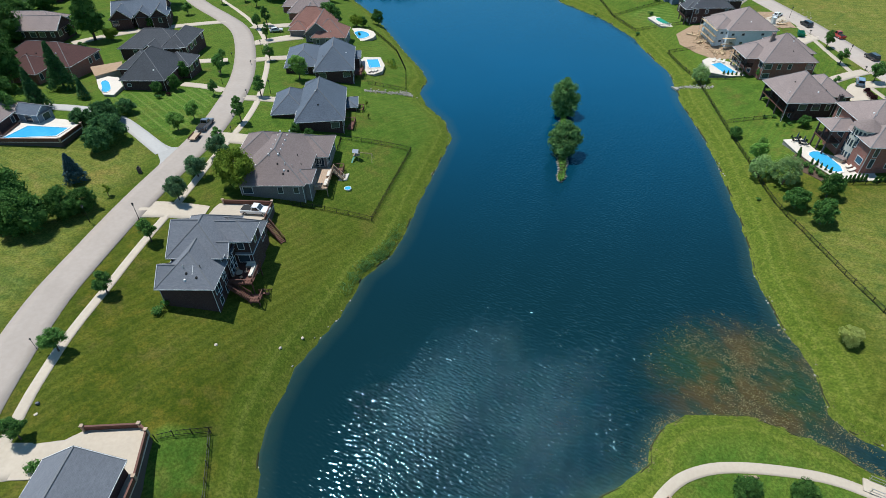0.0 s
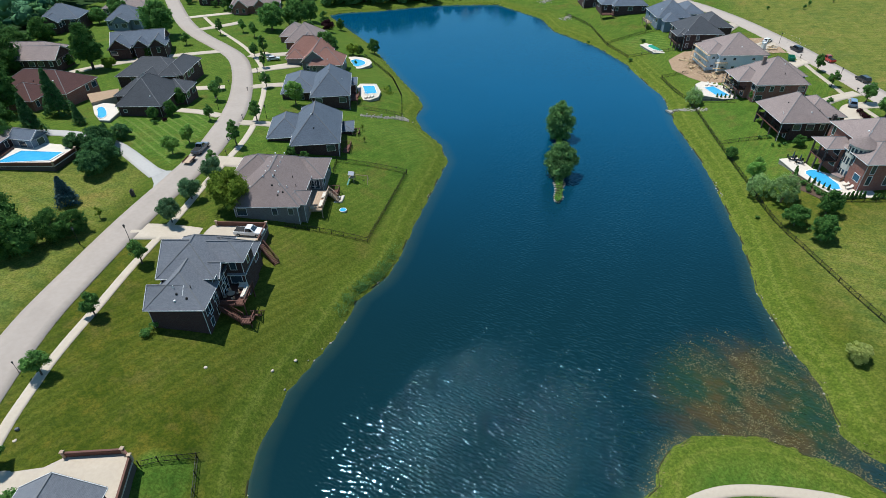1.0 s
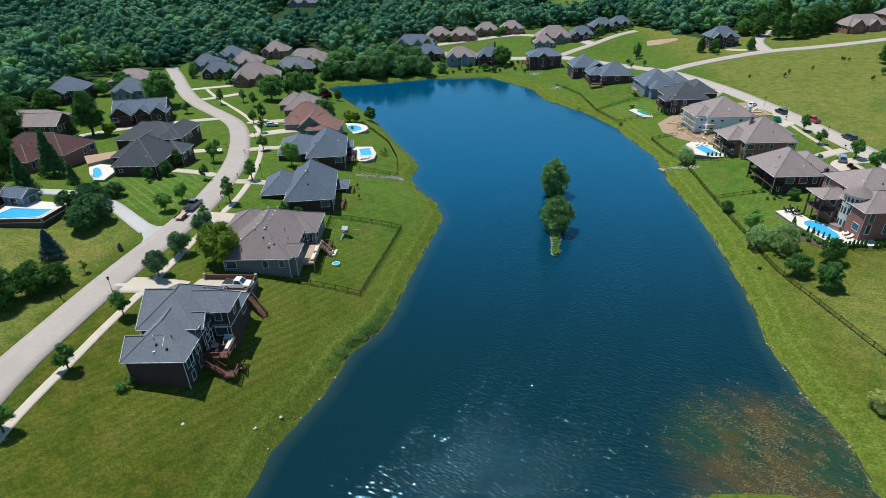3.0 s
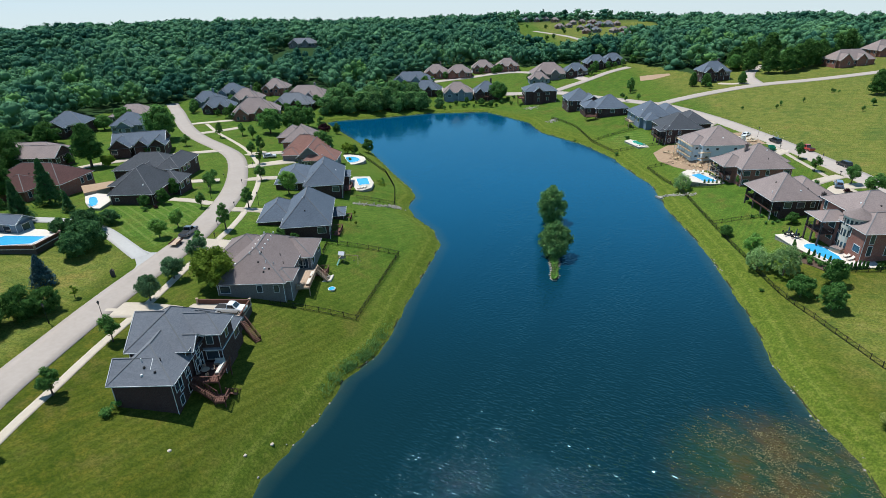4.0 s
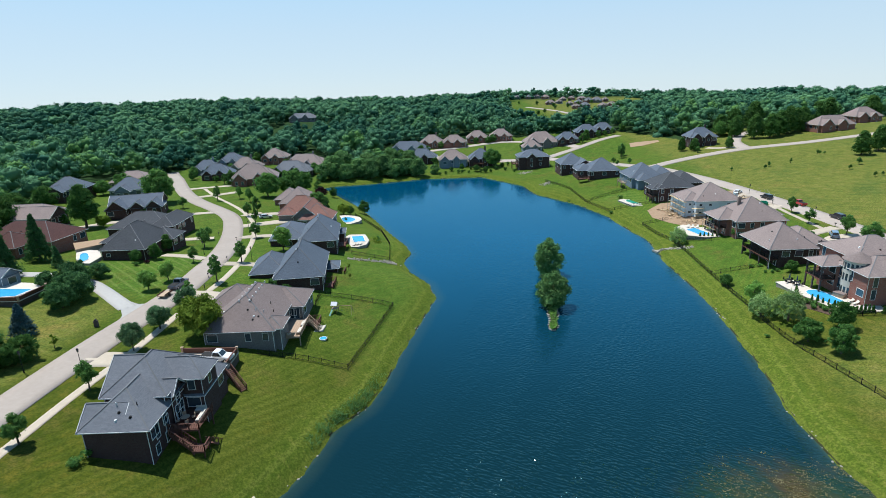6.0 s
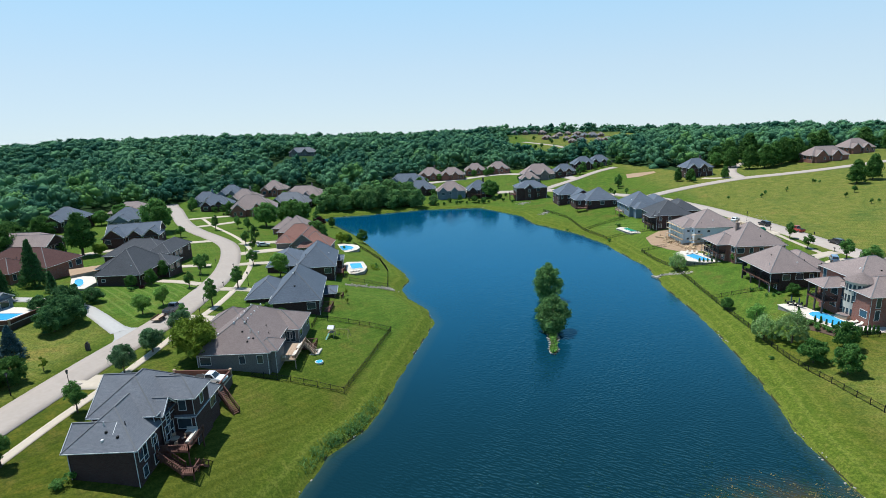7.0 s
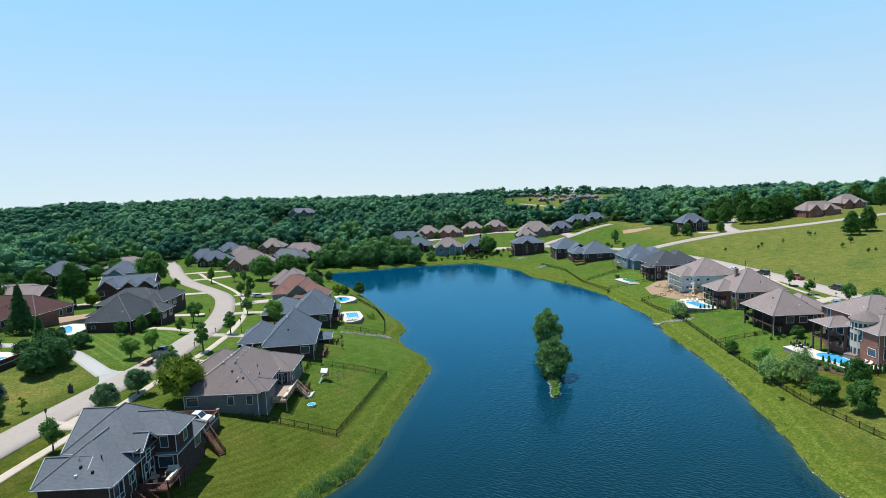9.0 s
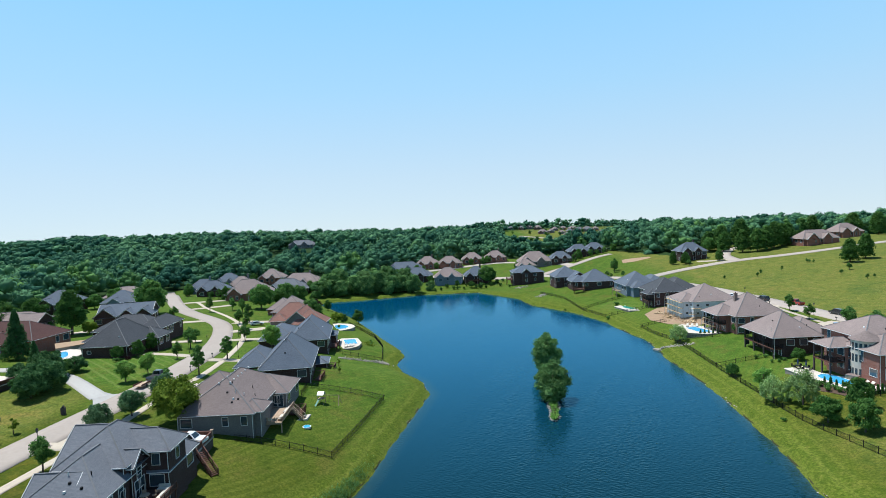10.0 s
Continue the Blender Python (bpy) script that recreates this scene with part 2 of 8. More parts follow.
def water_material():
    m, n, l, b = nodes_of("lake_water")
    at = n.new("ShaderNodeVertexColor")
    at.layer_name = "depth"
    sp = n.new("ShaderNodeSeparateColor")
    l.new(at.outputs["Color"], sp.inputs["Color"])
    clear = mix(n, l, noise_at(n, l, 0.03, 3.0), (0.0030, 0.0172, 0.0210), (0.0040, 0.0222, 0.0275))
    far_sky_tint = mix(n, l, noise_at(n, l, 0.03, 3.0), (0.0018, 0.0430, 0.0920), (0.0026, 0.0530, 0.1130))
    deep = mix(n, l, at.outputs["Alpha"], clear, far_sky_tint)        # alpha: grows up the lake, where reflected sky blue is painted into the body
    shallow = mix(n, l, noise_at(n, l, 0.5, 4.0), (0.016, 0.056, 0.050), (0.060, 0.078, 0.042))
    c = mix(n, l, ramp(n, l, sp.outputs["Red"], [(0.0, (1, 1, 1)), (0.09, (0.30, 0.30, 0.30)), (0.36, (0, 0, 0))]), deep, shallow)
    weed = mix(n, l, noise_at(n, l, 0.7, 5.0, rough=0.7), (0.007, 0.032, 0.013), (0.032, 0.054, 0.015))
    weed = mix(n, l, ramp(n, l, noise_at(n, l, 0.11, 4.0, rough=0.65), [(0.44, (0, 0, 0)), (0.60, (1, 1, 1))]), weed, (0.056, 0.041, 0.013))
    c = mix(n, l, math_node(n, l, "MULTIPLY", sp.outputs["Green"], ramp(n, l, noise_at(n, l, 0.22, 4.0), [(0.3, (0.6,) * 3), (0.6, (1, 1, 1))])), c, weed)
    body, skin, share, join = n.new("ShaderNodeBsdfDiffuse"), n.new("ShaderNodeBsdfGlossy"), n.new("ShaderNodeFresnel"), n.new("ShaderNodeMixShader")
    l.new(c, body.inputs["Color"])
    skin.inputs["Color"].default_value, skin.inputs["Roughness"].default_value, share.inputs["IOR"].default_value = (0.46, 0.85, 1.0, 1), 0.07, 1.333
    l.new(share.outputs[0], join.inputs[0])
    l.new(body.outputs[0], join.inputs[1])
    l.new(skin.outputs[0], join.inputs[2])
    l.new(join.outputs[0], n["Material Output"].inputs["Surface"])
    n.remove(b)
    turn = (0, 0, radians(-28))
    small = noise_at(n, l, 2.4, 0.4, ((0.45, 1.0, 1), turn), rough=0.5)
    big = noise_at(n, l, 0.42, 2.0, ((0.5, 1.0, 1), turn))
    gust = ramp(n, l, noise_at(n, l, 0.035, 4.0, ((4.6, 0.45, 1), (0, 0, radians(-30)))), [(0.40, (0.55,) * 3), (0.60, (1, 1, 1))])
    waves = math_node(n, l, "ADD", small, math_node(n, l, "MULTIPLY", big, 0.5))
    height = math_node(n, l, "MULTIPLY", math_node(n, l, "MULTIPLY", waves, gust), sp.outputs["Blue"])     # blue: the wind's reach over open water
    relief = n.new("ShaderNodeBump")
    relief.inputs["Strength"].default_value, relief.inputs["Distance"].default_value = 1.0, 0.29
    l.new(height, relief.inputs["Height"])
    for node in (skin, share):
        l.new(relief.outputs["Normal"], node.inputs["Normal"])
    return m


GRASS, WATER = ground_material(), water_material()
CONCRETE = surface("concrete", (0.345, 0.290, 0.242), (0.455, 0.390, 0.335), 1.2, 0.12, 0.85, relief=0.004)
PALE_CONCRETE = surface("pale_concrete", (0.40, 0.335, 0.255), (0.52, 0.445, 0.350), 2.0, 0.3, 0.85, relief=0.004)
TERRACE = surface("pale_pool_concrete", (0.52, 0.455, 0.375), (0.66, 0.60, 0.51), 2.0, 0.3, 0.8, relief=0.004)
ASPHALT = surface("worn_asphalt", (0.36, 0.345, 0.32), (0.47, 0.45, 0.42), 1.5, 0.1, 0.9, relief=0.004)
DIRT = surface("bare_earth", (0.25, 0.165, 0.095), (0.44, 0.31, 0.205), 1.4, 0.3, 0.95, relief=0.15)
MULCH = surface("brown_mulch", (0.060, 0.038, 0.025), (0.140, 0.090, 0.060), 5.0, 0.5, 0.95, relief=0.05)
SOIL = surface("dark_bank_soil", (0.020, 0.024, 0.008), (0.056, 0.062, 0.018), 3.0, 0.5, 0.95, relief=0.08)
GREY_SHINGLE = shingle("grey_shingles", (0.105, 0.112, 0.128), (0.160, 0.168, 0.185))
SLATE_SHINGLE = shingle("slate_blue_shingles", (0.068, 0.086, 0.112), (0.112, 0.134, 0.166))
BLACK_SHINGLE = shingle("charcoal_shingles", (0.040, 0.044, 0.050), (0.068, 0.072, 0.080))
TAUPE_SHINGLE = shingle("weathered_taupe_shingles", (0.140, 0.108, 0.100), (0.200, 0.160, 0.148))
BROWN_SHINGLE = shingle("taupe_shingles", (0.180, 0.140, 0.128), (0.262, 0.208, 0.190))
RED_SHINGLE = shingle("russet_shingles", (0.170, 0.082, 0.062), (0.245, 0.125, 0.098))
RUST_SHINGLE = shingle("dark_russet_shingles", (0.055, 0.024, 0.021), (0.082, 0.037, 0.032))
DARK_BRICK = brick_wall("dark_red_brick", (0.050, 0.026, 0.024), (0.088, 0.045, 0.040), (0.10, 0.085, 0.08))
RED_BRICK = brick_wall("red_brick", (0.24, 0.092, 0.066), (0.34, 0.135, 0.098), (0.26, 0.22, 0.19))
PALE_BRICK = brick_wall("pale_grey_brick", (0.150, 0.138, 0.130), (0.225, 0.210, 0.198), (0.25, 0.235, 0.225))
BLUE_SIDING = surface("blue_grey_siding", (0.16, 0.20, 0.25), (0.22, 0.27, 0.32), 3.0, 0.3, 0.7)
WRAP = surface("white_house_wrap", (0.62, 0.68, 0.72), (0.75, 0.79, 0.82), 1.0, 0.2, 0.6, relief=0.01)
TRIM = surface("white_trim", (0.66, 0.66, 0.64), (0.78, 0.78, 0.76), 6.0, 0.5, 0.5, relief=0.002)
CAP = surface("pale_ridge_cap", (0.12, 0.122, 0.126), (0.18, 0.183, 0.188), 6.0, 0.5, 0.85, relief=0.004)
DECKWOOD = surface("stained_deck_wood", (0.10, 0.042, 0.030), (0.17, 0.075, 0.052), 5.0, 0.5, 0.7)
TANWOOD = surface("weathered_tan_wood", (0.34, 0.24, 0.16), (0.48, 0.36, 0.26), 5.0, 0.5, 0.8)
LUMBER = surface("new_lumber", (0.42, 0.30, 0.17), (0.60, 0.45, 0.28), 4.0, 0.5, 0.8)
BARK = surface("bark", (0.060, 0.045, 0.034), (0.13, 0.10, 0.08), 7.0, 1.0, 0.95, relief=0.03)
ROCK = surface("limestone_rock", (0.22, 0.20, 0.17), (0.46, 0.42, 0.36), 4.0, 0.6, 0.9, relief=0.05)
IRON = surface("black_iron", (0.012, 0.013, 0.014), (0.03, 0.03, 0.032), 20.0, 1.0, 0.5, 0.6, relief=0.0)
STEEL = surface("bright_steel", (0.45, 0.46, 0.47), (0.6, 0.6, 0.6), 10.0, 1.0, 0.35, 0.9, relief=0.0)
RUBBER = surface("tyre_rubber", (0.012, 0.012, 0.012), (0.03, 0.03, 0.03), 12.0, 1.0, 0.8)
CUSHION = surface("cream_cushion", (0.55, 0.50, 0.42), (0.70, 0.66, 0.58), 8.0, 1.0, 0.9)
BLUE_CLOTH = surface("navy_cloth", (0.02, 0.04, 0.10), (0.04, 0.08, 0.17), 8.0, 1.0, 0.9)
GREEN_PLASTIC = surface("green_paint", (0.0, 0.12, 0.07), (0.01, 0.18, 0.10), 8.0, 1.0, 0.5)
LEAF_MID = leaves("maple_leaves", (0.050, 0.145, 0.034), (0.225, 0.405, 0.095), 0.38)
LEAF_DEEP = leaves("dark_leaves", (0.034, 0.106, 0.024), (0.155, 0.290, 0.062), 0.30)
LEAF_ISLE = leaves("island_leaves", (0.070, 0.180, 0.055), (0.270, 0.440, 0.145), 0.38)
LEAF_LIME = leaves("lime_leaves", (0.10, 0.175, 0.016), (0.30, 0.39, 0.050), 0.3)
LEAF_FRESH = leaves("fresh_green_leaves", (0.135, 0.30, 0.052), (0.40, 0.60, 0.15), 0.45)
LEAF_GREY = leaves("willow_leaves", (0.19, 0.33, 0.105), (0.48, 0.62, 0.25), 0.45)
LEAF_PINE = leaves("spruce_needles", (0.030, 0.095, 0.032), (0.125, 0.245, 0.078), 0.2)
LEAF_BLUE = leaves("blue_spruce_needles", (0.030, 0.072, 0.080), (0.090, 0.160, 0.172), 0.1)
LEAF_PALE = leaves("pale_yellow_leaves", (0.27, 0.33, 0.07), (0.62, 0.64, 0.22), 0.35)
LEAF_PURPLE = leaves("purple_leaves", (0.030, 0.010, 0.014), (0.065, 0.022, 0.028))


def woodland_material():
    m, n, l, b = nodes_of("woodland_leaves")
    at = n.new("ShaderNodeVertexColor")
    at.layer_name = "tone"
    sp = n.new("ShaderNodeSeparateColor")
    l.new(at.outputs["Color"], sp.inputs["Color"])
    g = n.new("ShaderNodeNewGeometry")
    c = mix(n, l, sp.outputs["Red"], (0.030, 0.105, 0.068), (0.150, 0.305, 0.135))
    c = mix(n, l, sp.outputs["Green"], c, (0.160, 0.300, 0.048))
    c = mix(n, l, math_node(n, l, "MULTIPLY", g.outputs["Random Per Island"], 0.35), c, (0.045, 0.125, 0.070))
    c = mix(n, l, math_node(n, l, "MULTIPLY", noise_at(n, l, 0.6, 3.0), 0.3), c, (0.035, 0.095, 0.060))
    l.new(c, b.inputs["Base Color"])
    b.inputs["Roughness"].default_value, b.inputs["Specular IOR Level"].default_value = 0.8, 0.06
    tr = n.new("ShaderNodeBsdfTranslucent")
    l.new(c, tr.inputs["Color"])
    ms = n.new("ShaderNodeMixShader")
    ms.inputs[0].default_value = 0.15
    l.new(b.outputs[0], ms.inputs[1])
    l.new(tr.outputs[0], ms.inputs[2])
    l.new(ms.outputs[0], n["Material Output"].inputs["Surface"])
    return m


LEAF_SILVER = leaves("grey_green_leaves", (0.068, 0.160, 0.070), (0.235, 0.370, 0.170), 0.36)
LEAF_WOOD = woodland_material()
GRASS_BLADES = leaves("rank_grass_blades", (0.095, 0.130, 0.012), (0.240, 0.250, 0.035), 0.3)
WEED = leaves("floating_pondweed", (0.055, 0.056, 0.018), (0.250, 0.205, 0.105), 0.0)


def glass_material(name, tint, rough):
    m, n, l, b = nodes_of(name)
    l.new(mix(n, l, noise_at(n, l, 0.8, 2.0), tint, tuple(v * 1.8 for v in tint)), b.inputs["Base Color"])
    b.inputs["Roughness"].default_value, b.inputs["Specular IOR Level"].default_value = rough, 0.9
    return m


GLASS = glass_material("window_glass", (0.030, 0.042, 0.052), 0.04)
CAR_GLASS = glass_material("car_glass", (0.010, 0.012, 0.014), 0.03)


def paint(name, colour):
    m, n, l, b = nodes_of(name)
    l.new(mix(n, l, noise_at(n, l, 30.0, 2.0), colour, tuple(v * 0.9 for v in colour)), b.inputs["Base Color"])
    b.inputs["Roughness"].default_value, b.inputs["Coat Weight"].default_value = 0.35, 0.8
    return m


def pool_material(name, a, c):
    m, n, l, b = nodes_of(name)
    l.new(mix(n, l, noise_at(n, l, 0.9, 4.0), a, c), b.inputs["Base Color"])
    b.inputs["Roughness"].default_value, b.inputs["IOR"].default_value = 0.08, 1.333
    b.inputs["Specular IOR Level"].default_value = 0.3
    bump(n, l, b, noise_at(n, l, 2.2, 3.0), 0.3, 0.02)
    return m


POOL = pool_material("pool_water", (0.03, 0.27, 0.50), (0.08, 0.38, 0.60))
POOL_GREEN = pool_material("covered_pool_water", (0.02, 0.22, 0.14), (0.05, 0.30, 0.20))


# ---------- mesh helpers ----------
def link_mesh(name, bm, material, smooth=False):
    me = bpy.data.meshes.new(name)
    bm.to_mesh(me)
    bm.free()
    me.materials.append(material)
    if smooth:
        me.shade_smooth()
    return me


def part(name, bm, material, parent, label="", smooth=False):
    """One mesh object from bm, under its thing or part."""
    me = bm if isinstance(bm, bpy.types.Mesh) else link_mesh(name, bm, material, smooth)
    ob = new(name, me)
    ob.parent = parent
    return tagged(ob, label)


def raw_mesh(name, verts, faces, material, smooth=False):
    """A mesh from numpy arrays; faces all have the same number of corners."""
    me = bpy.data.meshes.new(name)
    v, f = np.asarray(verts, np.float32), np.asarray(faces, np.int32)
    me.vertices.add(len(v))
    me.vertices.foreach_set("co", v.ravel())
    me.loops.add(f.size)
    me.loops.foreach_set("vertex_index", f.ravel())
    me.polygons.add(len(f))
    me.polygons.foreach_set("loop_start", np.arange(0, f.size, f.shape[1], dtype=np.int32))
    me.update(calc_edges=True)
    me.materials.append(material)
    if smooth:
        me.shade_smooth()
    return me


def thing(name, x, y, z, turn, label, category, group="", kind=""):
    ob = new(name)
    ob.matrix_world = pose(x, y, z, 0, 0, turn)
    return tagged(ob, label, category, group, kind)


def box(bm, x0, x1, y0, y1, z0, z1):
    v = [bm.verts.new(p) for p in ((x0, y0, z0), (x1, y0, z0), (x1, y1, z0), (x0, y1, z0), (x0, y0, z1), (x1, y0, z1), (x1, y1, z1), (x0, y1, z1))]
    for q in ((0, 3, 2, 1), (4, 5, 6, 7), (0, 1, 5, 4), (1, 2, 6, 5), (2, 3, 7, 6), (3, 0, 4, 7)):
        bm.faces.new([v[i] for i in q])
    return v


def beam(bm, a, b, w, h):
    """A bar of section w by h between two points."""
    a, b = Vector(a), Vector(b)
    d = b - a
    up = Vector((0, 0, 1)) if abs(d.normalized().z) < 0.95 else Vector((1, 0, 0))
    s = d.cross(up).normalized() * w / 2
    u = s.cross(d).normalized() * h / 2
    v = [bm.verts.new(p) for p in (a - s - u, a + s - u, a + s + u, a - s + u, b - s - u, b + s - u, b + s + u, b - s + u)]
    for q in ((0, 1, 2, 3), (7, 6, 5, 4), (0, 4, 5, 1), (1, 5, 6, 2), (2, 6, 7, 3), (3, 7, 4, 0)):
        bm.faces.new([v[i] for i in q])


def drum(bm, x, y, z0, z1, r0, r1=None, n=10):
    r1 = r0 if r1 is None else r1
    lo = [bm.verts.new((x + r0 * math.cos(2 * math.pi * i / n), y + r0 * math.sin(2 * math.pi * i / n), z0)) for i in range(n)]
    hi = [bm.verts.new((x + r1 * math.cos(2 * math.pi * i / n), y + r1 * math.sin(2 * math.pi * i / n), z1)) for i in range(n)]
    for i in range(n):
        bm.faces.new((lo[i], lo[(i + 1) % n], hi[(i + 1) % n], hi[i]))
    bm.faces.new(hi)
    bm.faces.new(lo[::-1])


def prism(bm, pts, z0, z1):
    """An upright block over a plan outline (counter-clockwise); z0, z1 numbers or functions of x, y."""
    f0 = z0 if callable(z0) else (lambda x, y: z0)
    f1 = z1 if callable(z1) else (lambda x, y: z1)
    lo = [bm.verts.new((x, y, f0(x, y))) for x, y in pts]
    hi = [bm.verts.new((x, y, f1(x, y))) for x, y in pts]
    for i in range(len(pts)):
        j = (i + 1) % len(pts)
        bm.faces.new((lo[i], lo[j], hi[j], hi[i]))
    bm.faces.new(hi)
    bm.faces.new(lo[::-1])


def box_uv(me):
    """Lays a UV map in metres on a mesh: along and up each face."""
    uv = me.uv_layers.new(name="metres")
    for p in me.polygons:
        nx, ny, nz = p.normal
        if abs(nz) > 0.98:
            a, b = Vector((1, 0, 0)), Vector((0, 1, 0))
        else:
            a = Vector((-ny, nx, 0)).normalized()
            b = p.normal.cross(a)
        for li in p.loop_indices:
            co = me.vertices[me.loops[li].vertex_index].co
            uv.data[li].uv = (co.dot(a), co.dot(b))


# ---------- the lay of the land ----------
SHORE_WEST = [(-23.1, 20), (-23.6, 34.7), (-24.7, 41.4), (-24.9, 46), (-24.2, 50.5), (-23, 56.5), (-20.3, 62), (-17.4, 68), (-14.4, 78.3), (-9.9, 84.2), (-7.4, 91.6), (-5, 104), (-1.5, 117.5),
              (2.2, 133.3), (0.2, 143.2), (-5, 152.2), (-8, 162), (-5.7, 170.6), (-7.9, 179.8), (-14.7, 196), (-23.2, 219), (-31.5, 239.8), (-45.9, 266.7), (-56.6, 287), (-50, 292), (-32.3, 295), (-2.4, 305)]
SHORE_EAST = [(28.5, 304.5), (36.6, 292.1), (47, 276.6), (49.7, 255.2), (55.7, 245.5), (63.7, 231.3), (70, 211), (72, 188.2), (74, 178.3), (72.3, 165.7), (70.6, 154.1), (70.2, 138.8), (69.6, 125.9),
              (67.2, 109.4), (65.5, 97.2), (63.4, 87), (61.3, 79.5), (60.8, 71.3), (60.2, 65.8), (61.4, 60.8), (61.5, 57.3), (60.7, 52.9), (59.8, 48.3), (60.9, 45.5), (64.6, 42.6), (75, 37)]
SHORE_SOUTH = [(75, 33), (62, 37.6), (57.3, 42.3), (54.2, 44.1), (49.1, 47.2), (44.5, 48.2), (37.6, 47.6), (33.7, 45.7), (31.3, 42.9), (30.6, 40.3), (27.6, 37.8), (22.5, 35.3), (15, 31), (4, 22)]
SHORE = np.array(SHORE_WEST + SHORE_EAST + SHORE_SOUTH, float)


def inside(poly, x, y):
    a = np.asarray(poly, float)
    b = np.roll(a, -1, 0)
    c = np.zeros(np.shape(x), bool)
    for (ax, ay), (bx, by) in zip(a, b):
        if ay != by:
            c ^= ((ay > y) != (by > y)) & (x < ax + (y - ay) / (by - ay) * (bx - ax))
    return c


def from_line(pts, x, y, closed=False):
    """Distance in plan to a line of points."""
    a = np.asarray(pts, float)
    b = np.roll(a, -1, 0)
    d = np.full(np.shape(x), 1e9)
    for (ax, ay), (bx, by) in list(zip(a, b))[: None if closed else -1]:
        ux, uy = bx - ax, by - ay
        t = np.clip(((x - ax) * ux + (y - ay) * uy) / (ux * ux + uy * uy), 0, 1)
        d = np.minimum(d, np.hypot(x - ax - t * ux, y - ay - t * uy))
    return d


def shore_distance(x, y):
    """Metres from the waterline, positive on land."""
    d = from_line(SHORE, x, y, True)
    return np.where(inside(SHORE, x, y), -d, d)


def ease(a, b, x):
    t = np.clip((x - a) / (b - a), 0, 1)
    return t * t * (3 - 2 * t)


def land(x, y):
    """Ground height over the lake."""
    x, y = np.asarray(x, float), np.asarray(y, float)
    d = shore_distance(x, y)
    dd = np.maximum(d, 0)
    w = ease(-10, 45, x - 0.08 * (y - 120))
    top = 12.4 - 3.2 * ease(125, 180, y) + 0.015 * np.maximum(0, dd - 45)
    west = 0.7 + (top - 0.7) * (1 - np.exp(-dd / (18 + 8 * ease(60, 90, y))))
    west = west + 0.75 * np.exp(-((dd - 9) / 7) ** 2) * ease(36, 46, y) * (1 - ease(66, 84, y))
    east = 0.7 + 8.0 * (1 - np.exp(-dd / 28)) + 0.085 * np.maximum(0, dd - 62)
    z = west * (1 - w) + east * w
    f = ease(270, 320, y) * (1 - ease(60, 130, x))
    z = z * (1 - f) + f * (0.9 + 5 * (1 - np.exp(-np.maximum(0, dd - 8) / 40)))
    k = ease(-52, -38, -y) * ease(-22, 10, x) * (1 - ease(56, 66, x))
    z = z * (1 - k) + k * (0.7 + 0.02 * dd)
    z = np.minimum(0.6, dd * 0.6) + np.where(dd > 1, z - 0.6, (z - 0.7))
    z = z + np.clip(5.72 - z, 0, 2) * np.exp(-((x - 90) / 9) ** 4 - ((y - 111) / 13) ** 4) * ease(6, 16, dd)
    z = z + (np.minimum(z, 8.9) - z) * np.exp(-((x + 46) / 9) ** 4 - ((y - 34) / 8) ** 4)
    z = z + 1.2 * np.exp(-((x + 34.6) / 3.2) ** 2 - ((y - 37.5) / 5.0) ** 2) * ease(2, 6, dd)
    z = z + (np.minimum(z, 4.9) - z) * np.exp(-((x + 22.5) / 5) ** 4 - ((y - 171.5) / 8) ** 4)
    r = np.hypot(x, y)
    g = ease(330, 640, r)
    z = z * (1 - g) + g * (15 - 5 * ease(0, 300, x) + 5 * ease(280, 560, x) + 7 * ease(130, 400, -x) + 2.5 * np.sin(x * 0.011 + 1) * np.cos(y * 0.013))
    z = z + 9 * np.exp(-((x + 112) / 45) ** 2 - ((y - 497) / 42) ** 2)
    hill = ease(40, 95, x) * (1 - ease(265, 340, x)) * ease(415, 470, y) * (1 - ease(800, 900, y))
    z = z * (1 - hill) + hill * (1 + 5.6 * ease(485, 552, y) + 0.047 * np.maximum(0, y - 548))
    z = z - 45 * ease(780, 1500, r) * (1 - hill) - 300 * ease(1400, 4600, r)
    return np.where(d < 0, np.maximum(-3, d * 0.35), z)


def lz(x, y):
    return float(land(np.array([x]), np.array([y]))[0])


def grid_axis(lo, hi, step, far):
    core = list(np.arange(lo, hi + step, step))
    s, out = step, [core[-1]]
    while out[-1] < far:
        s *= 1.16
        out.append(out[-1] + s)
    s, back = step, [core[0]]
    while back[-1] > -far:
        s *= 1.16
        back.append(back[-1] - s)
    return np.array(back[:0:-1] + core + out[1:])


DEVELOPED = [(-140, -150), (-146, 100), (-150, 150), (-158, 190), (-163, 235), (-166, 262), (-158, 300), (-146, 332), (-122, 350), (-95, 362), (-62, 352), (-56, 306), (-3, 312), (-14, 336), (-34, 358),
             (-26, 388), (0, 412), (35, 428), (75, 424), (122, 400), (140, 362), (152, 328), (166, 345), (180, 352), (205, 352), (222, 330), (290, 372), (420, 420), (420, -150)]
HILL_CLEARING = [(78, 560), (100, 545), (152, 545), (188, 580), (264, 680), (278, 740), (262, 800), (106, 806), (96, 700)]


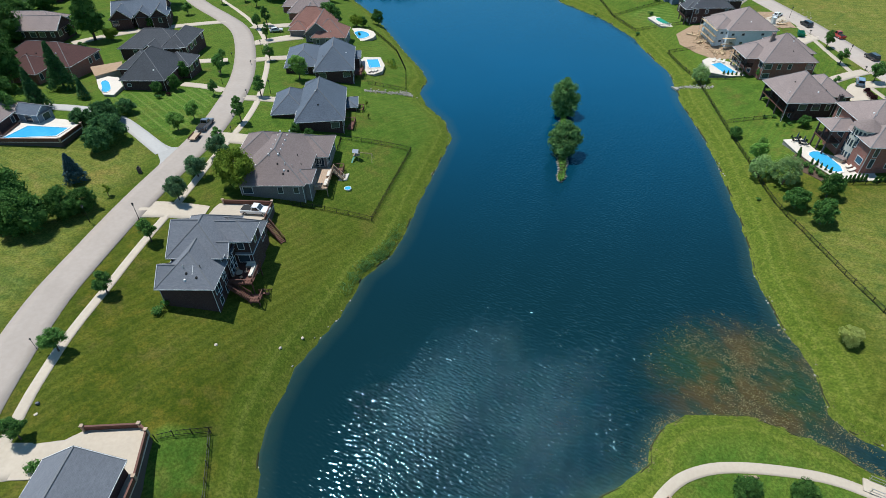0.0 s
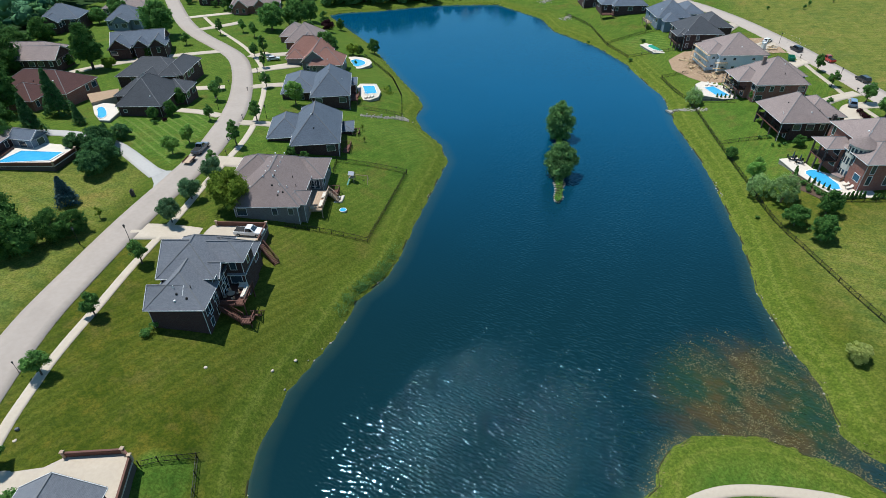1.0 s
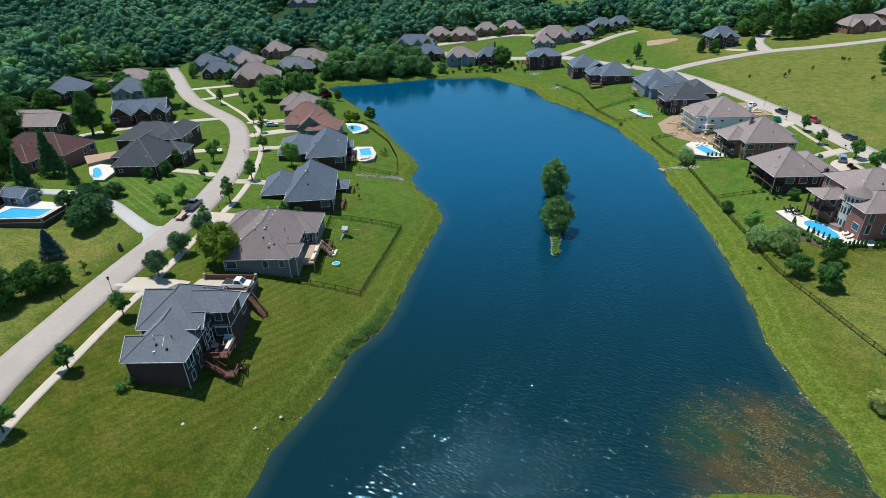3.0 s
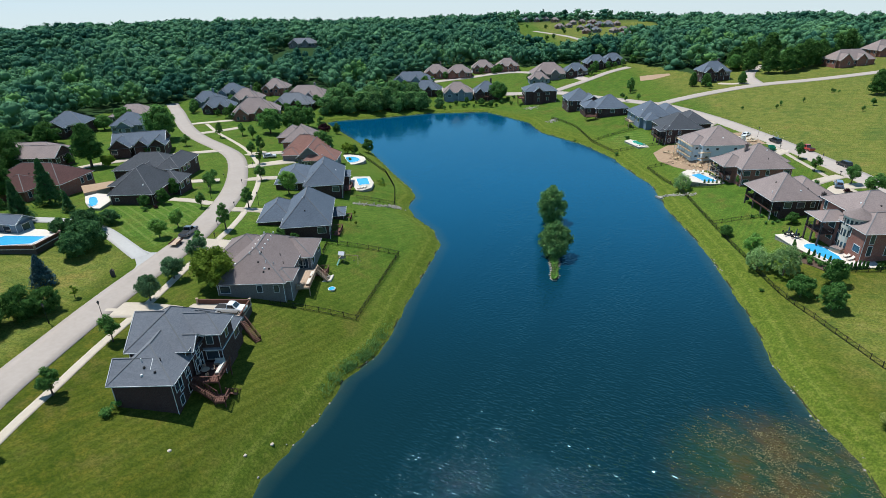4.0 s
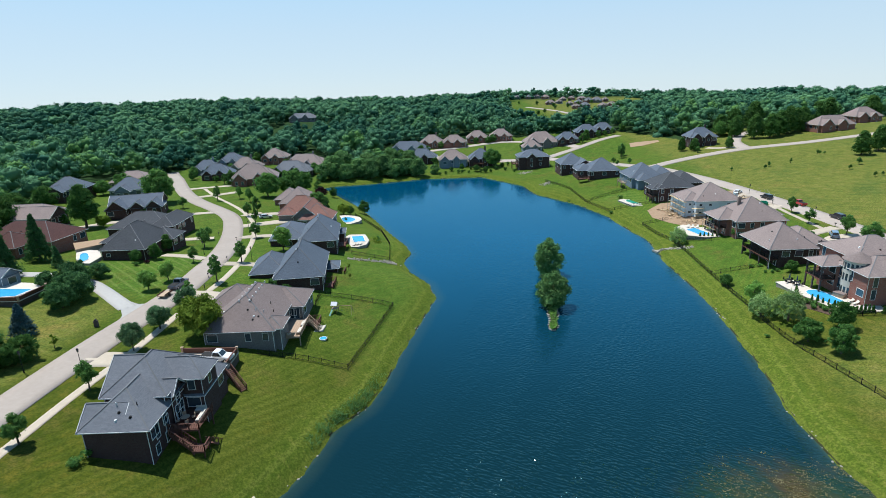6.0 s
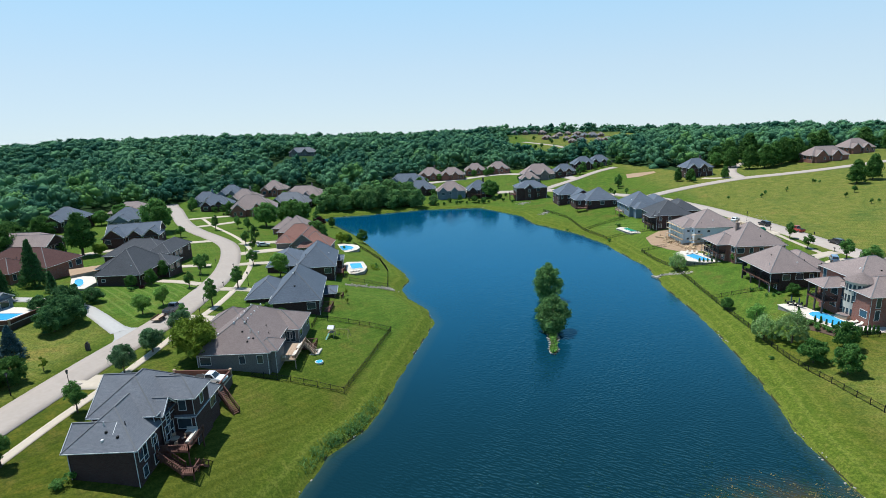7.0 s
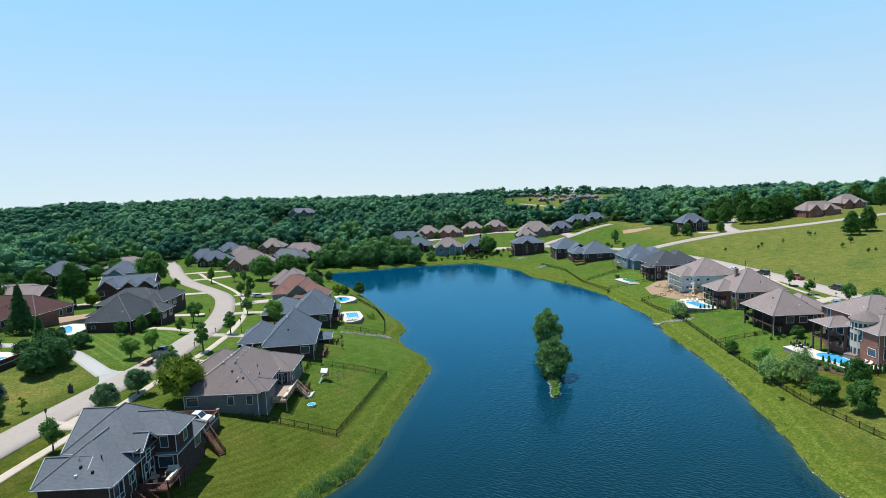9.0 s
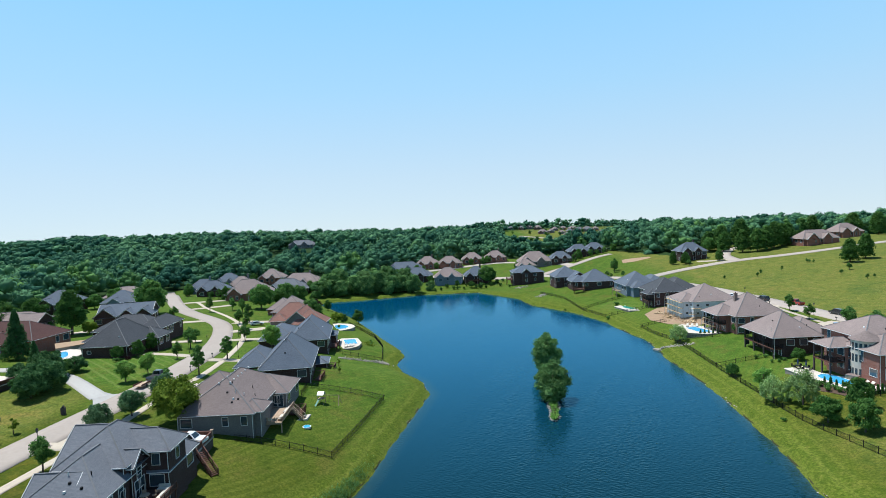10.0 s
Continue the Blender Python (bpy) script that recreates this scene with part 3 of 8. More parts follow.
STRIPED_LAWNS = [[(-60.5, 112), (-58, 128), (-60, 141), (-70, 141), (-87, 134), (-83, 126), (-73, 119)], [(67.2, 229.4), (71.8, 213.9), (88.5, 212.3), (87.5, 233.1)]]
LUSH_YARDS = [[(75.4, 110), (76.2, 136.6), (92, 134.4), (89, 123), (83.4, 121.6), (83.4, 115), (79, 112)], [(76.3, 137.4), (88.6, 135.6), (89.7, 160.1), (78.2, 166.3)], [(-36.8, 32.1), (-28.6, 32.6), (-30.5, 41.8), (-36.9, 40.1)],
              [(-50, 123.8), (-41.2, 125.7), (-40.1, 134.3), (-48.3, 134)], [(-48.4, 138.1), (-40.2, 139.6), (-39.5, 150.2), (-50.6, 149.6)], [(76.5, 189.2), (87.3, 186.9), (84.2, 170.6), (78.2, 167.6)], [(122.8, 162.5), (119, 162.8), (118.8, 203.3), (124.7, 202.8)]]


def make_ground():
    ax, ay = grid_axis(-170, 230, 1.6, 4600), grid_axis(10, 420, 1.6, 4600)
    X, Y = np.meshgrid(ax, ay)
    Z = land(X, Y)
    d = shore_distance(X, Y)
    rough = np.sin(X * 0.9 + 2 * np.sin(Y * 0.37)) * np.cos(Y * 0.8 + 1.3 * np.sin(X * 0.31))
    Z = Z + np.where(np.abs(d) < 2.5, 0.16 * rough, 0.04 * rough * (d > 0))
    nx, ny = len(ax), len(ay)
    idx = np.arange(nx * ny).reshape(ny, nx)
    faces = np.stack([idx[:-1, :-1], idx[:-1, 1:], idx[1:, 1:], idx[1:, :-1]], -1).reshape(-1, 4)
    me = raw_mesh("ground", np.stack([X, Y, Z], -1).reshape(-1, 3), faces, GRASS, True)
    meadow = ease(118, 134, X) * ease(60, 120, Y) + 0.8 * ease(66, 76, X) * (1 - ease(85, 108, Y))
    meadow = np.clip(meadow + 1.0 * (1 - ease(-68, -62, X)) * (1 - ease(100, 118, Y)), 0, 1)
    wood = np.where(inside(DEVELOPED, X, Y) | inside(HILL_CLEARING, X, Y), 0.0, 1.0) * ((Y > 90) | (np.hypot(X, Y) > 250))
    bank = np.clip(1.1 - np.abs(d - 2.0) / (4.2 + 3.5 * (X > 50) * (Y > 50)), 0, 1) * (d > -2)
    lush = 0.75 * ease(70, 130, Y) * np.maximum(1 - ease(20, 60, X), ease(98, 118, Y))
    lush = np.maximum(lush, 0.8 * (1 - ease(44, 50, Y)) * ease(4, 14, X) * (1 - ease(60, 66, X)))
    for yard in LUSH_YARDS:
        lush = np.where(inside(yard, X, Y), 0.83, lush)
    for yard in STRIPED_LAWNS:
        lush = np.where(inside(yard, X, Y), 1.0, lush)
    col = np.stack([meadow, wood, bank, lush], -1).reshape(-1, 4).astype(np.float32)
    at = me.color_attributes.new("zone", "FLOAT_COLOR", "POINT")
    at.data.foreach_set("color", col.ravel())
    out = np.zeros((X.size, 4), np.float32)
    out[:, 0], out[:, 3] = np.clip(d.ravel() / 40, 0, 1), 1
    me.color_attributes.new("shore", "FLOAT_COLOR", "POINT").data.foreach_set("color", out.ravel())
    tagged(new("ground", me), "rolling mown lawns, dry meadow and woodland floor", "ground", kind="structure")


def make_lake():
    ax, ay = np.arange(-64, 84, 1.5), np.arange(14, 314, 1.5)
    X, Y = np.meshgrid(ax, ay)
    d = -shore_distance(X, Y)
    idx = np.arange(X.size).reshape(X.shape)
    faces = np.stack([idx[:-1, :-1], idx[:-1, 1:], idx[1:, 1:], idx[1:, :-1]], -1).reshape(-1, 4)
    keep = (d.ravel()[faces] > -4).any(1)
    used, inv = np.unique(faces[keep], return_inverse=True)
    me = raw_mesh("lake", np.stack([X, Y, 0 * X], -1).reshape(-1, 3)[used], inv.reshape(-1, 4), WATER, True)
    weed = (1 - ease(0.35, 1.0, np.hypot((X - 50) / 20, (Y - 54) / 17))) * ease(24, 36, X)
    reach = (0.16 + 0.84 * ease(3, 26, from_line(SHORE_WEST, X, Y))) * (1 - 0.62 * ease(52, 88, Y)) * (1 - 0.72 * ease(80, 190, Y)) * (1 + 0.45 * ease(2, 24, X) * (1 - ease(56, 78, Y))) * (1 - 0.3 * ease(36, 58, X))
    # alpha (last): share of sky reflection painted into the water colour with distance
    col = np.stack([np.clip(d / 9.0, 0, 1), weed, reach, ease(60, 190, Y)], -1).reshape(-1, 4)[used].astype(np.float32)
    at = me.color_attributes.new("depth", "FLOAT_COLOR", "POINT")
    at.data.foreach_set("color", col.ravel())
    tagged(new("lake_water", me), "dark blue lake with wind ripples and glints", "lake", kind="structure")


make_ground()
make_lake()


def resample(pts, step):
    out = []
    for (ax, ay), (bx, by) in zip(pts[:-1], pts[1:]):
        k = max(1, int(math.hypot(bx - ax, by - ay) / step))
        out += [(ax + (bx - ax) * i / k, ay + (by - ay) * i / k) for i in range(k)]
    return out + [pts[-1]]


def rounded(pts, times=2):
    for _ in range(times):
        q = [pts[0]]
        for (ax, ay), (bx, by) in zip(pts[:-1], pts[1:]):
            q += [(ax * 0.75 + bx * 0.25, ay * 0.75 + by * 0.25), (ax * 0.25 + bx * 0.75, ay * 0.25 + by * 0.75)]
        pts = q + [pts[-1]]
    return pts


def strip(name, pts, width, lift, material, label, category, width_end=None):
    """A paved strip laid over the ground, with an edge that stands proud of it."""
    pts = resample(rounded(pts), 1.5)
    p = np.array(pts)
    t = np.gradient(p, axis=0)
    t /= np.linalg.norm(t, axis=1)[:, None]
    nrm = np.stack([-t[:, 1], t[:, 0]], 1)
    ww = np.linspace(width, width_end or width, len(p))[:, None] / 2
    rows = []
    for s, dz in ((-1.0, -0.25), (-1.0, lift), (-0.5, lift), (0, lift + 0.03), (0.5, lift), (1.0, lift), (1.0, -0.25)):
        q = p + nrm * ww * s
        rows.append(np.column_stack([q, land(q[:, 0], q[:, 1]) + dz]))
    k, m = len(p), len(rows)
    idx = np.arange(m * k).reshape(m, k)
    faces = np.stack([idx[:-1, :-1], idx[:-1, 1:], idx[1:, 1:], idx[1:, :-1]], -1).reshape(-1, 4)[:, ::-1]
    return tagged(new(name, raw_mesh(name, np.concatenate(rows), faces, material)), label, category, kind="structure")


def patch(name, pts, lift, material, label, category, kind="structure", step=1.5):
    """A laid surface over a plan outline that follows the ground."""
    a = np.array(pts)
    gx, gy = np.arange(a[:, 0].min(), a[:, 0].max() + step, step), np.arange(a[:, 1].min(), a[:, 1].max() + step, step)
    bm = bmesh.new()
    ring = resample(list(pts) + [pts[0]], step)[:-1]
    vs = [bm.verts.new((x, y, 0)) for x, y in ring]
    bm.faces.new(vs)
    for x in gx:
        bmesh.ops.bisect_plane(bm, geom=bm.verts[:] + bm.edges[:] + bm.faces[:], plane_co=(x, 0, 0), plane_no=(1, 0, 0))
    for y in gy:
        bmesh.ops.bisect_plane(bm, geom=bm.verts[:] + bm.edges[:] + bm.faces[:], plane_co=(0, y, 0), plane_no=(0, 1, 0))
    xy = np.array([v.co[:2] for v in bm.verts])
    for v, z in zip(bm.verts, land(xy[:, 0], xy[:, 1])):
        v.co.z = z - 0.25
    bmesh.ops.recalc_face_normals(bm, faces=bm.faces[:])
    if sum(f.normal.z for f in bm.faces) < 0:
        bmesh.ops.reverse_faces(bm, faces=bm.faces[:])
    ex = bmesh.ops.extrude_face_region(bm, geom=bm.faces[:])
    bmesh.ops.translate(bm, verts=[v for v in ex["geom"] if isinstance(v, bmesh.types.BMVert)], vec=(0, 0, 0.25 + lift))
    ob = new(name, link_mesh(name, bm, material))
    return tagged(ob, label, category, kind=kind)


# ---------- roads and walks ----------
WEST_ROAD = [(-58, 8), (-58, 28.8), (-60.4, 48.4), (-61.1, 59.5), (-60.7, 69.6), (-59.9, 84.3), (-58.1, 96.3), (-55.6, 107.9), (-54.2, 120.6), (-54.6, 135.4), (-58.1, 155.8), (-64.9, 179.9), (-71.7, 197.2), (-82, 209.4), (-94.4, 222.5), (-107.1, 240.1), (-122.1, 268.1), (-136, 295.7), (-150.1, 322.2)]
strip("road", WEST_ROAD, 6.4, 0.10, CONCRETE, "pale concrete residential street curving past the houses", "road")
strip("road", [(-61.4, 106.8), (-64.4, 109.4), (-67.3, 112.0), (-71.0, 115.4), (-77.4, 120.8), (-87.7, 125.2), (-100.9, 126.2)], 3.5, 0.09, ASPHALT, "worn grey side lane joining the street", "road", 3.0)
patch("lane_mouth", [(-57.2, 109.0), (-60.2, 108.7), (-62.6, 110.0), (-64.6, 108.2), (-62.2, 105.8), (-60.6, 103.2), (-60.0, 100.6), (-57.2, 100.6)], 0.075, ASPHALT, "flared grey mouth of the side lane", "road")
EAST_ROAD = [(125.5, 91.2), (127.2, 131.8), (128.2, 154), (128.1, 174.5), (126.9, 196.8), (125.3, 216), (122, 239), (115.8, 261), (107.3, 276.4), (98.4, 289.3), (84.3, 315.3), (72.1, 335.4), (45, 337.2), (20, 345.2), (0, 358)]
strip("road", EAST_ROAD, 7.5, 0.10, CONCRETE, "pale concrete street in front of the eastern houses", "road")
strip("road", [(109.3, 273.4), (120.6, 278.4), (140, 284.4), (165.9, 290.1), (190, 288), (213.9, 289.2), (244.9, 293.8), (330, 310)], 6.0, 0.12, CONCRETE, "pale concrete road climbing the meadow", "road")
strip("road", [(165.9, 290.1), (167.7, 300.5), (170.6, 311.3), (181.9, 329.2), (197.1, 338.9), (230, 352)], 6.0, 0.10, CONCRETE, "pale concrete branch road by the woods", "road")
strip("road", [(70, 336.2), (82.1, 347.5), (95.1, 355.4), (109.8, 365.4), (124.4, 369.3)], 6.0, 0.14, CONCRETE, "pale concrete side street", "road")
strip("road", [(95.1, 355.4), (90, 372.1), (68, 400), (54, 405), (37, 399), (24, 390.2), (5, 382), (-10, 372)], 6.0, 0.13, CONCRETE, "pale concrete loop street by far houses", "road")
strip("sidewalk", [(-52.8, 19.3), (-54.5, 48.9), (-54.4, 55.7), (-53.6, 63.6), (-53.2, 74.6), (-52.2, 85.3), (-51.7, 89.5), (-50.2, 102.9), (-48.7, 116.2), (-47.7, 123.7), (-47.7, 133), (-50.7, 149.5), (-54.2, 166.8), (-59.1, 182.6), (-62.6, 191.9), (-70.3, 205.8), (-78, 216.7), (-91.3, 233.4), (-103.2, 252.2)], 1.5, 0.07, PALE_CONCRETE, "narrow pale concrete sidewalk along the street", "sidewalk")
strip("sidewalk", [(122.8, 199.1), (122.4, 188.9), (121.4, 178.8), (120.6, 168.9), (119.6, 157.7), (118.9, 148.5), (119.3, 132.1), (119.7, 101.5)], 1.4, 0.07, PALE_CONCRETE, "pale concrete sidewalk by the eastern street", "sidewalk")
for pts, w0, w1 in (([(-58.6, 33.6), (-54, 34.2), (-50, 34.8)], 6.0, 4.8), ([(-58, 86.2), (-52, 86.8), (-45.4, 86.6)], 5.5, 4.6), ([(-52, 114.5), (-48.1, 114.5), (-43.2, 114.2)], 4.5, 4.5), ([(-52.3, 136), (-46.9, 136.3), (-40.6, 136)], 3.6, 3.6),
                   ([(-59, 167.1), (-53.6, 170.2), (-45.3, 172.2)], 3.6, 4.5), ([(-63.6, 182.9), (-56.7, 188.2), (-49.8, 192.8)], 4.0, 6.0), ([(-66.3, 166.3), (-73.2, 164.2), (-78.9, 162.3)], 3.4, 4.5), ([(-77.5, 204.7), (-85.3, 201.5), (-96.1, 196.3), (-110.9, 188.1), (-120.7, 178.2)], 3.6, 4.0),
                   ([(-100.2, 230.3), (-91.4, 238.5), (-85.5, 246.6)], 3.6, 4.0), ([(-111.1, 250), (-99.4, 258.4), (-94.4, 262.4)], 3.6, 4.0), ([(-58.5, 140.2), (-64.4, 142.7), (-71.2, 143.6)], 3.2, 3.2), ([(-62.7, 204.1), (-69.5, 197.7), (-56.8, 204.2), (-51.8, 205.3)], 3.0, 5.0),
                   ([(124.8, 188.9), (118.9, 187), (113.9, 183.2)], 4.0, 6.0), ([(125.3, 150.2), (117.8, 150.9), (113.9, 146.6), (112.5, 139.6)], 4.0, 6.0), ([(123.8, 159.5), (116, 156.9), (108.5, 152.9)], 3.6, 4.0), ([(122.7, 209), (117.8, 206.3), (113.9, 203.6)], 7.0, 8.0),
                   ([(119.1, 235.2), (113.7, 229.5), (110.3, 225.8)], 4.5, 6.0), ([(60, 337.2), (60, 328.1), (58, 322.1)], 4.0, 5.0), ([(88, 371.2), (82.1, 372.3), (78, 370.2)], 4.0, 5.0), ([(164.9, 294.1), (154.3, 298.6), (151.4, 302.7)], 3.6, 3.6)):
    strip("driveway", pts, w0, 0.08, PALE_CONCRETE, "pale concrete driveway from street to house", "driveway", w1)
strip("path", [(24, 22), (27.5, 32), (32.5, 37.1), (36.9, 38.9), (41.6, 39.4), (49, 38.8), (54.6, 37.7), (58.5, 35.6), (66, 32)], 1.6, 0.07, PALE_CONCRETE, "curving pale concrete park path", "path")
strip("road", [(114.7, 694.7), (130.6, 666.9), (144.2, 642.1), (152.3, 603.1), (161.7, 567.9)], 6.0, 0.15, CONCRETE, "pale road on the far hill", "road")

# ---------- trees ----------
def rand_dirs(rng, k):
    v = rng.normal(size=(k, 3))
    return v / np.linalg.norm(v, axis=1)[:, None]


def leaf_cloud(rng, centres, radii, per, size, flat=0.8, wild=0.75):
    """Small tilted leaf sprays spread over the skins of clumps."""
    pts, nrm = [], []
    for c, r in zip(centres, radii):
        d = rand_dirs(rng, per)
        d[:, 2] = np.where(d[:, 2] < -0.55, -d[:, 2], d[:, 2])
        pts.append(c + d * r * rng.uniform(0.75, 1.08, (per, 1)) * np.array([1, 1, flat]))
        nrm.append(d + rand_dirs(rng, per) * wild)
    p, nn = np.concatenate(pts), np.concatenate(nrm)
    nn /= np.linalg.norm(nn, axis=1)[:, None]
    a = np.cross(nn, rand_dirs(rng, len(p)))
    a /= np.linalg.norm(a, axis=1)[:, None]
    b = np.cross(nn, a)
    s = size * rng.uniform(0.6, 1.3, (len(p), 1))
    q = np.stack([p - a * s - b * s * 0.6, p + a * s * 0.9 - b * s * 0.5, p + a * s + b * s * 0.6, p - a * s * 0.7 + b * s * 0.7], 1)
    return q.reshape(-1, 3), np.arange(len(p) * 4).reshape(-1, 4)


def limb(bm, a, b, r0, r1, n=6):
    a, b = Vector(a), Vector(b)
    d = (b - a).normalized()
    s = d.cross(Vector((0.3, 1, 0.2))).normalized()
    u = d.cross(s)
    rings = []
    for c, r in ((a, r0), (a.lerp(b, 0.5) + Vector((r0, -r0, 0)) * 0.6, (r0 + r1) / 2), (b, r1)):
        rings.append([bm.verts.new(c + (s * math.cos(2 * math.pi * i / n) + u * math.sin(2 * math.pi * i / n)) * r) for i in range(n)])
    for lo, hi in zip(rings[:-1], rings[1:]):
        for i in range(n):
            bm.faces.new((lo[i], lo[(i + 1) % n], hi[(i + 1) % n], hi[i]))
    bm.faces.new(rings[-1])


def tree_template(seed, height, spread, bare, leaf, label, clumps=34, per=70, size=0.17, shape="round"):
    """A broadleaf, conifer or weeping tree of unit make, with trunk and crown."""
    rng = np.random.default_rng(seed)
    root = tagged(new("tree"), label, "tree")
    bm = bmesh.new()
    limb(bm, (0, 0, -0.4), (0, 0, height * (0.72 if shape != "spire" else 0.95)), 0.03 * height, 0.008 * height, 8)
    mid = (height + bare) / 2
    half = (height - bare) / 2
    cs, rs = [], []
    for i in range(clumps):
        if shape == "spire":
            f = (i + 0.5) / clumps
            rr = spread / 2 * (1 - f) * rng.uniform(0.62, 0.98)
            ang = i * 2.4
            cs.append((rr * math.cos(ang), rr * math.sin(ang), bare + (height - bare) * f * 0.96))
            rs.append((0.07 + 0.15 * (1 - f)) * spread * rng.uniform(0.75, 1.2))
        elif shape == "weeping":
            d = rand_dirs(rng, 1)[0]
            d[2] = abs(d[2])
            if i % 3:                                    # hanging strands round a loose dome
                ang, out = rng.uniform(0, 6.28), spread * rng.uniform(0.30, 0.50)
                cs.append((math.cos(ang) * out, math.sin(ang) * out, bare + (height - bare) * rng.uniform(0.10, 0.62)))
                rs.append(spread * rng.uniform(0.045, 0.085))
            else:
                cs.append((d[0] * spread * 0.32, d[1] * spread * 0.32, bare + (height - bare) * (0.42 + 0.46 * d[2])))
                rs.append(spread * rng.uniform(0.11, 0.17))
        elif shape == "full":
            f = (i + 0.5) / clumps
            rr = spread / 2 * (0.55 + 0.45 * math.sin(math.pi * min(1, 0.25 + f * 0.8))) * (1 - max(0, f - 0.6) * 1.5) * rng.uniform(0.45, 0.85)
            ang = i * 2.4
            cs.append((rr * math.cos(ang), rr * math.sin(ang), bare + (height - bare) * (0.08 + 0.86 * f)))
            rs.append(spread * rng.uniform(0.14, 0.22))
        else:
            d = rand_dirs(rng, 1)[0] * rng.uniform(0.35, 0.80) ** 0.6
            taper = 1.0 - 0.30 * max(0, d[2])
            lop = 1 + 0.16 * math.sin(3 * math.atan2(d[1], d[0]) + seed)
            cs.append((d[0] * spread / 2 * taper * lop, d[1] * spread / 2 * taper * lop, mid + d[2] * half))
            rs.append(min(spread, 2 * half) * rng.uniform(0.13, 0.22))
    for c in cs[:: max(1, clumps // 7)]:
        limb(bm, (0, 0, bare + (c[2] - bare) * 0.35), (c[0] * 0.8, c[1] * 0.8, c[2]), 0.011 * height, 0.004 * height, 5)
    part("trunk", bm, BARK, root, smooth=True)
    v, f = leaf_cloud(rng, np.array(cs), np.array(rs), per, size, 0.85 if shape != "weeping" else 1.9)
    iv, inf = leaf_cloud(rng, np.array(cs), np.array(rs) * 0.5, 7, 0.5 * float(np.mean(rs)), 0.9, 1.6)      # the dense inside of the crown
    part("crown", raw_mesh("crown", np.concatenate([v, iv]), np.concatenate([f, inf + len(v)]), leaf), leaf, root)
    return root


def shrub_template(seed, height, spread, leaf, label, category="shrub", upright=False):
    rng = np.random.default_rng(seed)
    root = tagged(new("shrub"), label, category)
    k = 10
    cs = [((0, 0, height * (i + 0.5) / k) if upright else (*(rng.uniform(-0.28, 0.28, 2) * spread), height * rng.uniform(0.3, 0.65))) for i in range(k)]
    rs = [spread * (0.48 * (1 - 0.75 * (i + 0.5) / k)) if upright else spread * rng.uniform(0.2, 0.3) for i in range(k)]
    v, f = leaf_cloud(rng, np.array(cs), np.array(rs), 60, 0.10, 0.9)
    bm = bmesh.new()
    limb(bm, (0, 0, -0.2), (0, 0, height * 0.6), 0.05, 0.02, 5)
    part("stem", bm, BARK, root)
    part("foliage", raw_mesh("foliage", v, f, leaf), leaf, root)
    return root


def plant(template, spots, group, level=None, first=[]):
    """Copies of a template: spots of x, y, size and the turn from the place itself."""
    for x, y, s in spots:
        m = pose(x, y, max(lz(x, y), 0.15) if level is None else level, 0, 0, (x * 37 + y * 91) % 360) @ Matrix.Diagonal((s, s * (0.93 + 0.14 * math.sin(x * y)), s * (0.95 + 0.1 * math.cos(x + y)), 1))
        if template.name not in first:
            first.append(template.name)
            template.matrix_world = m
            continue
        keep = template.scale.copy()
        template.scale = (1, 1, 1)
        copy_thing(template, m)
        template.scale = keep
    tagged(template, group=group)


YOUNG = tree_template(1, 6.0, 4.0, 1.5, LEAF_MID, "young street maple with a full dark green crown", 30, 140, 0.105)
plant(YOUNG, [(-54.3, 51.1, 0.85), (-52.8, 63.0, 0.85), (-51.7, 76.8, 0.8), (-52.2, 37.6, 0.8), (-53.8, 167.8, 0.8), (-59.9, 136.4, 0.7), (-63.9, 153, 0.95), (-66.9, 163.6, 0.75), (-95, 210.3, 0.8),
              (122.3, 179.3, 0.85), (119.6, 165.9, 0.9), (121.6, 152.2, 1.1), (120.3, 141.5, 1.2), (103.8, 143.8, 0.7), (-73.6, 223.9, 0.9), (-80, 230.5, 0.8), (-66.1, 198, 0.8), (108, 313.2, 1.1), (98.3, 295, 0.6), (104.4, 287.9, 0.6), (150.2, 244.3, 0.35), (154, 248, 0.35), (183.6, 233.1, 0.55), (175.1, 226.5, 0.35), (174, 211.2, 0.38), (177.3, 211.6, 0.28), (184.1, 259.2, 0.35), (185.5, 258.1, 0.3), (106.5, 307.8, 0.9), (97.5, 286.2, 0.45), (137.8, 249.1, 0.3), (142.3, 293.5, 0.6)], "street and garden trees")
SILVER = tree_template(19, 6.2, 5.2, 0.9, LEAF_SILVER, "airy grey-green street tree by the sidewalk", 40, 130, 0.105)
plant(SILVER, [(-51.6, 89.9, 0.9), (-50.7, 98.3, 0.95), (-48.6, 106.2, 0.9)], "street and garden trees")
SLIM = tree_template(2, 7.0, 3.2, 1.0, LEAF_MID, "slender upright street tree with dense leaves", 30, 140, 0.105)
plant(SLIM, [(-48.6, 122.2, 1.1), (-48.1, 137.9, 0.95), (-49.5, 110, 0.9), (-60.2, 187.6, 0.9), (-63.7, 202, 0.95), (-87.3, 225.3, 0.9), (-99.4, 266.3, 0.9), (164.5, 249.3, 0.35), (183.6, 260, 0.4)], "street and garden trees")
BIG = tree_template(3, 11.0, 9.5, 0.5, LEAF_MID, "large spreading shade tree in full leaf", 64, 90, 0.20)
